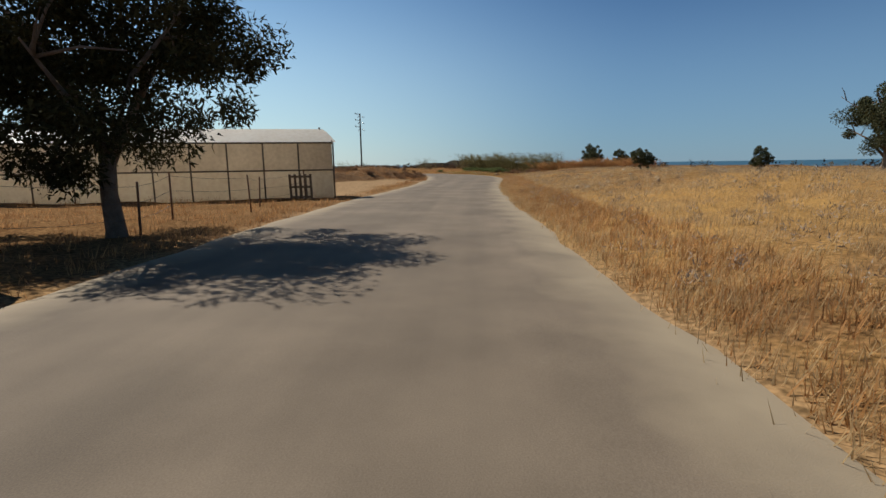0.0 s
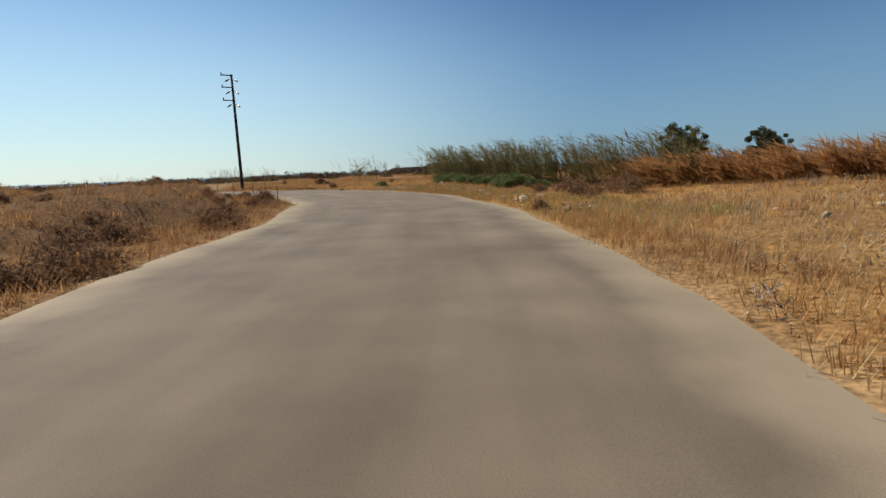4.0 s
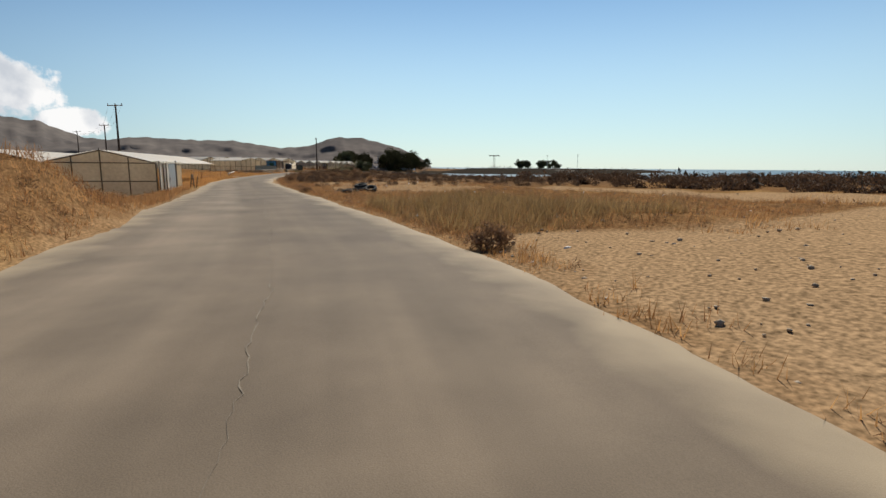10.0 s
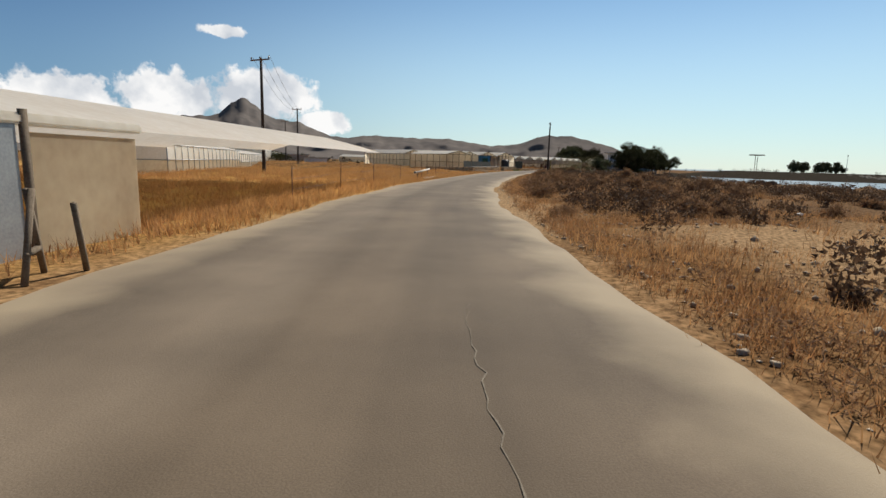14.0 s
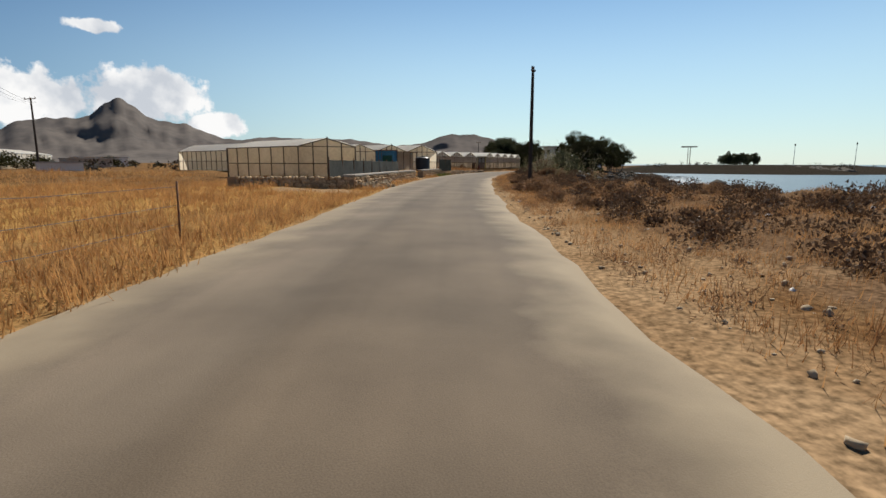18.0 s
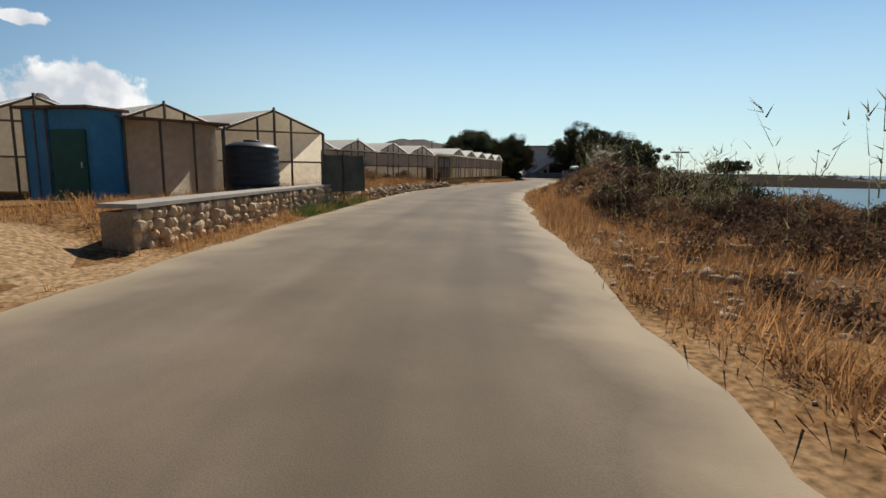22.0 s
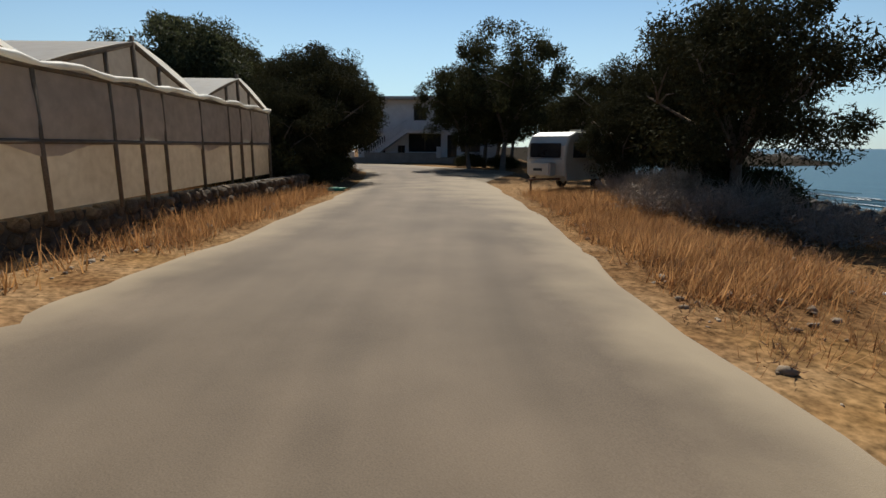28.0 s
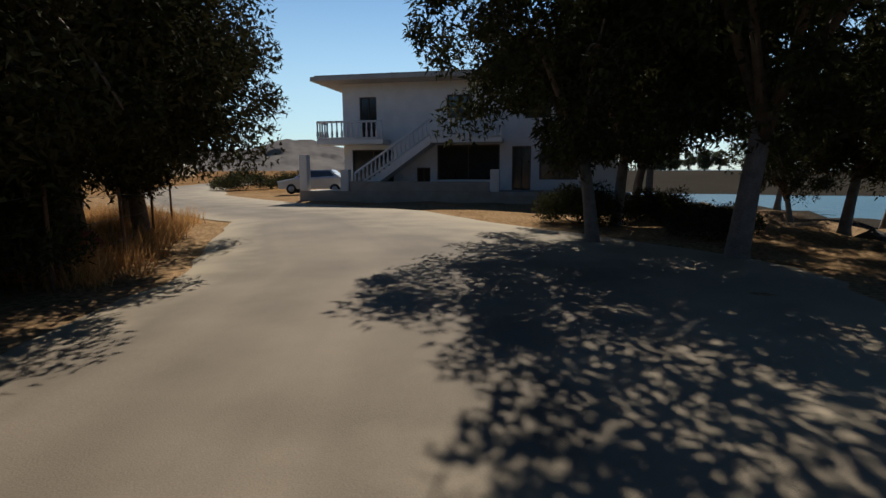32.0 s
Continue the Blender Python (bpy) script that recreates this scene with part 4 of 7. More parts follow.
def make_shrub(radius, height, seed, leaf, per=70, clumps=16, size=0.11, twigs=True, slim=0.16):
    r = np.random.default_rng(seed)
    e = new("shrub")
    centres, bars = [], []
    for i in range(clumps):
        a, k = 2 * math.pi * r.random(), r.random() ** 0.5
        h = height * (0.35 + 0.5 * r.random()) * (1 - 0.55 * k * k)
        c = np.array([math.cos(a) * radius * 0.75 * k, math.sin(a) * radius * 0.75 * k, h])
        centres.append(c)
        if twigs and i % 2 == 0:
            bars.append(([(c[0] * 0.15, c[1] * 0.15, -0.08), (c[0] * 0.6, c[1] * 0.6, h * 0.55), tuple(c * np.array([1.1, 1.1, 1.2]))], [0.02, 0.013, 0.005]))
    v, f = leaf_cloud(np.array(centres), np.full(clumps, min(radius, height) * 0.36), per, size, slim, -0.4, r)
    v[:, 2] = np.maximum(v[:, 2], -0.04)
    if bars:
        part("branchwork", join_tubes("branchwork", bars, M["bark"], 4), e)
    part("foliage", fast_mesh("foliage", v, f, M[leaf]), e)
    return e


def put(proto, x, y, turn, scale, label, category, group="", dz=0.0):
    """A copy of a prototype, standing on the ground."""
    ob = copy_thing(proto, pose(0, 0, 0))
    ob.matrix_basis = Matrix.LocRotScale((x, y, gz(x, y) + dz), Euler((0, 0, radians(turn))), (scale, scale, scale))
    return tagged(ob, label, category, group)


def drop(proto):
    for o in (*proto.children_recursive, proto):
        bpy.data.objects.remove(o)


def rock_mesh(name, seed, material, flat=0.75):
    r = np.random.default_rng(seed)
    bm = bmesh.new()
    bmesh.ops.create_icosphere(bm, subdivisions=1, radius=0.5)
    for v in bm.verts:
        k = 1 + 0.28 * r.normal()
        v.co = Vector((v.co.x * k * 1.2, v.co.y * k * 0.95, v.co.z * k * flat))
    return bm_mesh(name, bm, material)


def wall_stone(name, seed, material):
    """A rounded, slightly uneven building stone, about a metre across before scaling."""
    r = np.random.default_rng(seed)
    bm = bmesh.new()
    bmesh.ops.create_icosphere(bm, subdivisions=2, radius=0.5)
    a, b = r.normal(size=3), r.normal(size=3)
    for v in bm.verts:
        d = v.co.normalized()
        k = 1 + 0.1 * math.sin(3.1 * d.dot(Vector(a)) + seed) + 0.08 * math.sin(4.7 * d.dot(Vector(b)) + 2 * seed) + 0.03 * r.normal()
        c = d * 0.5 * k
        v.co = Vector([math.copysign(abs(2 * q) ** 0.72 / 2, q) for q in c])
    return bm_mesh(name, bm, material)


def scatter_rocks(name, places, sizes, material, label, category, seed, kind="stuff"):
    """Many stones as one mesh."""
    r = np.random.default_rng(seed)
    protos = []
    for k in range(6):
        me = rock_mesh("tmp", seed * 10 + k, material)
        protos.append((np.array([v.co[:] for v in me.vertices]), np.array([p.vertices[:] for p in me.polygons])))
        bpy.data.meshes.remove(me)
    V, F, o = [], [], 0
    for (x, y, z), s in zip(places, sizes):
        pv, pf = protos[r.integers(6)]
        t = r.random() * 6.28
        c, q = math.cos(t), math.sin(t)
        w = pv * s * (0.75 + 0.5 * r.random(3))
        w = np.stack([w[:, 0] * c - w[:, 1] * q + x, w[:, 0] * q + w[:, 1] * c + y, w[:, 2] + z + 0.12 * s], 1)
        V.append(w)
        F.append(pf + o)
        o += len(pv)
    me = fast_mesh(name, np.concatenate(V), np.concatenate(F), material)
    return tagged(new(name, me), label, category, kind=kind)


def scatter_blades(name, x, y, blades, height, width, spread, material, label, seed, lean=(0.15, 0.0)):
    """Tufts of dry grass blades as one mesh."""
    r = np.random.default_rng(seed)
    s2, l2 = road_sl(x, y)
    ok = bareness(s2, l2) < 0.25 + 0.75 * r.random(len(x)) ** 3
    x, y = x[ok], y[ok]
    z = ground_z(x, y)
    blades, height, width = blades * 2, height * 0.72, width * 0.5
    n = len(x) * blades
    X, Y, Z = np.repeat(x, blades), np.repeat(y, blades), np.repeat(z, blades)
    H = np.repeat(height * (0.5 + r.random(len(x))), blades) * (0.6 + 0.6 * r.random(n))
    a = r.random(n) * 6.283
    bx, by = X + r.normal(size=n) * spread, Y + r.normal(size=n) * spread
    out = 0.3 + 0.9 * r.random(n) ** 1.5
    tx, ty = bx + (np.cos(a) * out + lean[0]) * H, by + (np.sin(a) * out + lean[1]) * H
    w = width * (0.6 + 0.8 * r.random(n))
    px, py = -np.sin(a) * w, np.cos(a) * w
    v = np.stack([np.stack([bx - px, by - py, Z - 0.03], 1), np.stack([bx + px, by + py, Z - 0.03], 1), np.stack([tx, ty, Z + H], 1)], 1).reshape(-1, 3)
    me = fast_mesh(name, v, np.arange(n * 3).reshape(-1, 3), material)
    return tagged(new(name, me), label, "grass", kind="stuff")


def scatter_sl(n, s0, s1, l0, l1, seed, power=1.0):
    """Random places in a stretch along the road, l0 to l1 metres to its left."""
    r = np.random.default_rng(seed)
    s = s0 + (s1 - s0) * r.random(n)
    k = r.random(n) ** power
    lat = l0 + (l1 - l0) * k
    xy = [road_xy(a, b) for a, b in zip(s, lat)]
    x, y = np.array([p[0] for p in xy]), np.array([p[1] for p in xy])
    s2, l2 = road_sl(x, y)
    ok = np.where(l2 > 0, l2 > np.interp(s2, EDGE_S, EDGE_L) + 0.15, -l2 > np.interp(s2, EDGE_S, EDGE_R) + 0.15)
    ok &= ground_z(x, y, (s2, l2)) > -1.3
    return x[ok], y[ok]


def reed_bed(name, x, y, height, label, seed, lean=(-0.35, 0.05), material="reed", leaves=20, leaf=1.0):
    r = np.random.default_rng(seed)
    V, F, o = [], [], 0
    z = ground_z(x, y)
    for i in range(len(x)):
        h = height * (0.6 + 0.5 * r.random())
        lx, ly = (lean[0] + 0.16 * r.normal()) * h, (lean[1] + 0.16 * r.normal()) * h
        pts = [np.array([x[i] + lx * t * t, y[i] + ly * t * t, z[i] - 0.05 + h * t * (1 - 0.06 * t)]) for t in (0, 0.35, 0.7, 1.0)]
        w = 0.016
        for k in range(3):
            ww, w2 = w * (1 - 0.28 * k), w * (1 - 0.28 * (k + 1))
            V += [pts[k] + (ww, 0, 0), pts[k] - (ww, 0, 0), pts[k + 1] + (w2, 0, 0)]
            F.append((o, o + 1, o + 2))
            o += 3
        for k in range(leaves):
            t = 0.12 + 0.88 * r.random()
            p = np.array([x[i] + lx * t * t, y[i] + ly * t * t, z[i] + h * t])
            a = r.random() * 6.28
            d = np.array([math.cos(a) * 0.6 + lean[0] * 2.2, math.sin(a) * 0.6 + lean[1] * 2.2, 0.55 * r.random() + 0.1])
            L = (0.55 + 0.4 * r.random()) * leaf
            side = np.array([-d[1], d[0], 0.25])
            side = side / np.linalg.norm(side) * 0.034 * leaf
            V += [p - side, p + side, p + d * L]
            F.append((o, o + 1, o + 2))
            o += 3
    me = fast_mesh(name, np.array(V), np.array(F), M[material])
    return tagged(new(name, me), label, "reeds", kind="stuff")


def utility_pole(x, y, height, label, arms, turn, lean=(0.0, 0.0), radius=0.15):
    """Creosoted pole; arms: (height below the top, half length, insulators)."""
    z = gz(x, y)
    e = thing("utility_pole", x, y, z, turn, label, "utility pole", "poles along the road")
    top = (lean[0] * height, lean[1] * height, height)
    part("shaft", tube("shaft", [(0, 0, -0.4), (0, 0, 0.1), tuple(0.5 * c for c in top), top], [radius * 1.08, radius, radius * 0.85, radius * 0.66], M["pole"], 10), e)
    for down, half, sides in arms:
        zz = height - down
        cx, cy = lean[0] * zz, lean[1] * zz
        lo = -half if sides != "one" else -half
        hi = half if sides != "one" else 0.1
        arm = part("crossarm", box("crossarm", (cx + lo, cy - 0.05 - radius * 0.7, zz - 0.05), (cx + hi, cy + 0.03 - radius * 0.7, zz + 0.05), M["rust"], 0.008), e)
        for dx in ((lo + 0.08, hi - 0.08) if sides == "two" else (lo + 0.08,) if sides == "one" else (lo + 0.08, 0.0, hi - 0.08)):
            part("insulator", tube("insulator", [(cx + dx, cy - radius * 0.7, zz + 0.05), (cx + dx, cy - radius * 0.7, zz + 0.12), (cx + dx, cy - radius * 0.7, zz + 0.2), (cx + dx, cy - radius * 0.7, zz + 0.26)],
                                   [0.02, 0.06, 0.05, 0.025], M["insulator"], 8), arm)
    return e


def greenhouse(name, x, y, z, turn, spans, width, length, eave, ridge, label, side_bays, gable_bays=3, film="film", roof="filmroof",
               rail=0.5, post="timber", group="greenhouses", sides=(True, True), back=True, wavy=0.03, lower="film", skew=0.0, drape=False):
    """A plastic-clad greenhouse of several gabled spans. Local x runs along the gables, y back from them."""
    e = thing(name, x, y, z, turn, label, "greenhouse", group)
    r = np.random.default_rng(int(abs(x * 7 + y * 3)))

    def panel(nm, p, q, lo0, lo1, hi0, hi1, material):
        """A film sheet between two posts, with a slack belly."""
        p, q = Vector(p), Vector(q)
        n = Vector((q.y - p.y, p.x - q.x, 0)).normalized()
        v, f = [], []
        for j in range(4):
            for i in range(4):
                a, b = i / 3, j / 3
                w = p.lerp(q, a)
                lo, hi = lo0 + (lo1 - lo0) * a, hi0 + (hi1 - hi0) * a
                sag = wavy * (r.random() - 0.4) * (1 if 0 < i < 3 and 0 < j < 3 else 0.0)
                v.append(w + Vector((0, 0, lo + (hi - lo) * b)) + n * sag)
        for j in range(3):
            for i in range(3):
                k = j * 4 + i
                f.append((k, k + 1, k + 5, k + 4))
        part(nm, mesh_data(nm, v, f, M[material], True), e)

    def bar(nm, p, q, rad):
        part(nm, tube(nm, [p, q], [rad, rad], M[post], 5), e)

    for ends, yy in ((0, 0.0), (1, length)):
        if ends and not back:
            continue
        for i in range(spans):
            x0 = i * width
            for b in range(gable_bays):
                a0, a1 = x0 + width * b / gable_bays, x0 + width * (b + 1) / gable_bays
                h0 = eave + (ridge - eave) * (1 - abs(2 * (a0 - x0) / width - 1))
                h1 = eave + (ridge - eave) * (1 - abs(2 * (a1 - x0) / width - 1))
                mid = eave * rail
                hm = eave + (ridge - eave) * (1 - abs(2 * ((a0 + a1) / 2 - x0) / width - 1))
                panel("film_panel", (a0, yy, 0), (a1, yy, 0), 0.02, 0.02, mid, mid, lower)
                panel("film_panel", (a0, yy, 0), (a1, yy, 0), mid, mid, eave * 0.98, eave * 0.98, film)
                if abs((a0 + a1) / 2 - x0 - width / 2) < 0.01:
                    v = [(a0, yy, eave * 0.98), (a1, yy, eave * 0.98), (a1, yy, h1), ((a0 + a1) / 2, yy, ridge), (a0, yy, h0)]
                    part("gable_film", mesh_data("gable_film", v, [(0, 1, 2, 3, 4)], M[film]), e)
                else:
                    v = [(a0, yy, eave * 0.98), (a1, yy, eave * 0.98), (a1, yy, h1), (a0, yy, h0)]
                    part("gable_film", mesh_data("gable_film", v, [(0, 1, 2, 3)], M[film]), e)
                bar("post", (a0, yy - 0.05, -0.1), (a0, yy - 0.05, h0), 0.036)
            bar("post", (x0 + width / 2, yy - 0.05, -0.1), (x0 + width / 2, yy - 0.05, ridge + 0.12), 0.042)
            bar("rafter", (x0, yy - 0.04, eave), (x0 + width / 2, yy - 0.04, ridge), 0.045)
            bar("rafter", (x0 + width, yy - 0.04, eave), (x0 + width / 2, yy - 0.04, ridge), 0.045)
            bar("rail", (x0, yy - 0.05, eave * rail), (x0 + width, yy - 0.05, eave * rail), 0.035)
            bar("rail", (x0, yy - 0.05, eave), (x0 + width, yy - 0.05, eave), 0.035)
        bar("post", (spans * width, yy - 0.05, -0.1), (spans * width, yy - 0.05, eave), 0.05)
    for i in range(spans):
        x0 = i * width
        for xa, xb in ((x0, x0 + width / 2), (x0 + width, x0 + width / 2)):
            v, f = [], []
            n = max(4, int(length / 1.5))
            for j in range(n + 1):
                for k in range(4):
                    t = k / 3
                    yy = length * j / n * 1.012 - 0.006 * length
                    v.append((xa + (xb - xa) * t, yy, eave + (ridge - eave) * t + 0.03 + (0.035 * (r.random() - 0.5) if 0 < k < 3 else 0) + 0.05 * math.sin(t * 3.14)))
            for j in range(n):
                for k in range(3):
                    q = j * 4 + k
                    f.append((q, q + 1, q + 5, q + 4))
            part("roof_film", mesh_data("roof_film", v, f, M[roof], True), e)
    for s_on, xx in ((sides[0], 0.0), (sides[1], spans * width)):
        if not s_on:
            continue
        for b in range(side_bays):
            y0, y1 = length * b / side_bays, length * (b + 1) / side_bays
            panel("film_panel", (xx, y0, 0), (xx, y1, 0), 0.02, 0.02, eave * rail, eave * rail, lower)
            panel("film_panel", (xx, y0, 0), (xx, y1, 0), eave * rail, eave * rail, eave, eave, film)
            bar("post", (xx + (0.05 if xx else -0.05), y1, -0.1), (xx + (0.05 if xx else -0.05), y1, eave), 0.036)
        ox = 0.05 if xx else -0.05
        bar("rail", (xx + ox, 0, eave * rail), (xx + ox, length, eave * rail), 0.035)
        bar("rail", (xx + ox, 0, eave), (xx + ox, length, eave), 0.04)
    if drape:
        # a shade sheet tied along the eaves, hanging in front of the posts to mid height
        n = spans * 14
        lo, hi, v, f = eave * rail, eave + 0.06, [], []
        for i in range(n + 1):
            a = spans * width * i / n
            slack = 0.1 * math.sin(i * 0.45 + x) + 0.05 * math.sin(i * 1.3)
            for j in range(6):
                t = j / 5
                v.append((a, -0.045 - 0.02 * math.sin(math.pi * t) * (1 + 0.5 * math.sin(i * 0.9)) + 0.012 * (r.random() - 0.5), hi + (lo - 0.04 + slack - hi) * t + 0.02 * math.sin(i * 0.7)))
        for i in range(n):
            for j in range(5):
                q = i * 6 + j
                f.append((q, q + 6, q + 7, q + 1))
        part("shade_sheet", mesh_data("shade_sheet", v, f, M["drape"], True), e, "slack grey-brown shade sheet tied along the eaves")
        part("eaves_roll", tube("eaves_roll", [(spans * width * i / 60, -0.16 + 0.02 * math.sin(i * 2.1), hi + 0.03 * math.sin(i * 1.7)) for i in range(61)], [0.045 + 0.02 * math.sin(i * 2.9) for i in range(61)], M["filmroof"], 6), e, "crumpled white film rolled along the eaves")
    if skew:
        for o in e.children:
            for q in o.data.vertices:
                q.co.y += skew * q.co.x
    return e


def wire_fence(pts, height, label, posts="rust", wires=3, post_r=0.03):
    """Posts and sagging wires through plan points."""
    e = thing("fence", pts[0][0], pts[0][1], 0, 0, label, "fence")
    o = Vector((pts[0][0], pts[0][1], 0))
    tops = []
    for i, (x, y) in enumerate(pts):
        z = gz(x, y)
        h = height * (0.9 + 0.2 * ((i * 37) % 10) / 10)
        lean = 0.06 * math.sin(i * 2.3)
        part("fence_post", tube("fence_post", [Vector((x, y, z - 0.2)) - o, Vector((x + lean, y + lean * 0.5, z + h)) - o], [post_r, post_r * 0.85], M[posts], 5), e)
        tops.append((Vector((x, y, z)) - o, h))
    for k in range(wires):
        for (p, h), (q, h2) in zip(tops, tops[1:]):
            a, b = p + Vector((0, 0, h * (k + 1) / (wires + 0.3))), q + Vector((0, 0, h2 * (k + 1) / (wires + 0.3)))
            part("wire", tube("wire", [a, (a + b) / 2 - Vector((0, 0, 0.05)), b], [0.005] * 3, M["wire"], 3, False), e)
    return e



def low_scrub(name, x, y, radius, leaves, size, material, label, seed, slim=0.1):
    """Ankle-high cushions of dry scrub as one mesh."""
    r = np.random.default_rng(seed)
    s2, l2 = road_sl(x, y)
    ok = bareness(s2, l2) < 0.2 + 0.8 * r.random(len(x)) ** 3
    x, y = x[ok], y[ok]
    rad = radius * (0.5 + 0.9 * r.random(len(x)))
    v, f = leaf_cloud(np.stack([x, y, ground_z(x, y) + rad * 0.35], 1), rad, int(leaves * 1.9), size * 0.62, slim, -0.5, r)
    return tagged(new(name, fast_mesh(name, v, f, M[material])), label, "scrub", kind="stuff")


TREES = [make_tree(5.6, 2.9, 1.5, 11), make_tree(6.2, 3.2, 1.8, 12, leaf="leafdark"), make_tree(5.0, 2.6, 1.2, 13, lean=0.12),
         make_tree(5.6, 3.0, 1.45, 14, leaf="leafdark", bark="whitebark", lean=0.22, open_=0.55, per=260, clumps=76, size=0.135, skirt=0.5, base_r=0.12)]
# this tree takes the leaf copy with shade in its colour
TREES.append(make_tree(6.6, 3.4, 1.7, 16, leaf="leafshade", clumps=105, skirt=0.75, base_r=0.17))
TREES.append(make_tree(8.3, 3.9, 2.1, 17, leaf="leafdark", bark="whitebark", lean=0.14, open_=0.5, per=260, clumps=125, size=0.15, skirt=0.6, base_r=0.15))
BUSHTREES = [make_tree(3.2, 1.35, 0.5, 21, per=330, clumps=48, size=0.1, base_r=0.09, skirt=0.8), make_tree(2.6, 1.5, 0.35, 22, per=330, clumps=48, size=0.1, base_r=0.08, skirt=0.9)]
SHRUBS = [make_shrub(0.55, 0.55, 31, "shrub"), make_shrub(0.9, 0.7, 32, "shrub", per=85), make_shrub(0.4, 0.4, 33, "shrub", clumps=12)]
GREENSHRUBS = [make_shrub(0.9, 0.6, 34, "shrubgreen", per=130, size=0.1), make_shrub(0.6, 0.5, 35, "shrubgreen", per=110, size=0.09)]
BIGSHRUBS = [make_shrub(2.2, 1.5, 36, "shrub", per=320, clumps=30, size=0.14), make_shrub(2.0, 1.7, 37, "leafdark", per=320, clumps=30, size=0.14)]
TAMARISK = make_shrub(0.9, 2.2, 41, "shrubgreen", per=300, clumps=30, size=0.09)
HEATH = make_shrub(2.1, 1.5, 40, "heath", per=420, clumps=30, size=0.13)
DEADBRUSH = make_shrub(1.5, 1.0, 39, "brush", per=110, clumps=24, size=0.34, slim=0.022)
FARSHRUB = make_shrub(2.0, 2.2, 38, "leafdark", per=80, clumps=18, size=0.3, twigs=False)

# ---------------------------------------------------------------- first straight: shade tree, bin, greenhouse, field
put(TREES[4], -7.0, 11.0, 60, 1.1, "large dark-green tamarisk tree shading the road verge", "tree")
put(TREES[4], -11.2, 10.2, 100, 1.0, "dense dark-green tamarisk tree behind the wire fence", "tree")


def waste_bin():
    e = thing("waste_container", -6.6, 6.0, gz(-6.6, 6.0), 8, "dark green wheeled steel waste container on the verge", "bin")
    v = [(-0.62, -0.45, 0.25), (0.62, -0.45, 0.25), (0.62, 0.45, 0.25), (-0.62, 0.45, 0.25), (-0.7, -0.55, 1.2), (0.7, -0.55, 1.2), (0.7, 0.55, 1.2), (-0.7, 0.55, 1.2)]
    part("body", mesh_data("body", v, [(3, 2, 1, 0), (4, 5, 6, 7), (0, 1, 5, 4), (1, 2, 6, 5), (2, 3, 7, 6), (3, 0, 4, 7)], M["binsteel"]), e)
    part("rim", box("rim", (-0.74, -0.59, 1.17), (0.74, 0.59, 1.23), M["binsteel"], 0.01), e)
    lid = [(-0.72 + 1.44 * i / 6, -0.57 + 1.14 * j / 6, 1.24 + 0.22 * math.sin(math.pi * j / 6)) for j in range(7) for i in range(7)]
    part("lid", mesh_data("lid", lid, [(j * 7 + i, j * 7 + i + 1, j * 7 + i + 8, j * 7 + i + 7) for j in range(6) for i in range(6)], M["binsteel"], True), e)
    for x in (-0.5, 0.5):
        for y in (-0.36, 0.36):
            part("wheel", tube("wheel", [(x - 0.03, y, 0.1), (x + 0.03, y, 0.1)], [0.1, 0.1], M["rubber"], 12), e)
            part("castor_fork", box("castor_fork", (x - 0.05, y - 0.03, 0.1), (x + 0.05, y + 0.03, 0.27), M["steel"]), e)
    for x in (-0.74, 0.74):
        part("lifting_pin", tube("lifting_pin", [(x - 0.06, 0, 1.0), (x + 0.06, 0, 1.0)], [0.025, 0.025], M["steel"], 8), e)


waste_bin()
greenhouse("greenhouse", -5.1, 24.6, gz(-7, 26) - 0.05, 103, 1, 3.4, 34, 2.6, 3.3, "long plastic-film greenhouse with a pale domed roof beside the road",
           22, 2, film="filmgrey", lower="film", rail=0.52, post="timber", back=False, skew=0.34)


def pallet():
    e = thing("pallet", -5.75, 23.2, gz(-5.75, 23.2), 100, "weathered wooden pallet leaning against the greenhouse", "pallet")
    for k in range(5):
        part("slat", box("slat", (0.02, 0.22 * k, 0.05), (0.045, 0.22 * k + 0.1, 1.15), M["timber"], 0.004, (-0.3, 0.0)), e)
    for z in (0.1, 0.55, 1.0):
        part("bearer", box("bearer", (-0.06 - 0.3 * (z - 0.05), 0.0, z), (0.015 - 0.3 * (z - 0.05), 0.98, z + 0.09), M["timber"], 0.004), e)


pallet()
wire_fence([road_xy(s, 7.7 + 0.5 * math.sin(s)) for s in range(2, 24, 3)], 1.25, "rusty wire fence on leaning stakes before the greenhouse")
put(TREES[2], 22.5, 26.5, 0, 1.0, "lone brown-green tamarisk tree on the dry field near the sea", "tree")
for x, y, k, t, sc in [(12.6, 33.0, 0, 10, 0.46), (13.3, 33.6, 0, 80, 0.42), (20.5, 33.5, 0, 50, 0.6), (28.4, 98.5, 0, 30, 1.65), (27.0, 93.5, 1, 70, 1.5), (29.9, 87.8, 0, 120, 1.25), (34, 92, 0, 10, 1.1)]:
    put(BUSHTREES[k], x, y, t, sc, "bushy wind-shorn tamarisk on the dry grass by the sea", "tree", "tamarisks on the field")

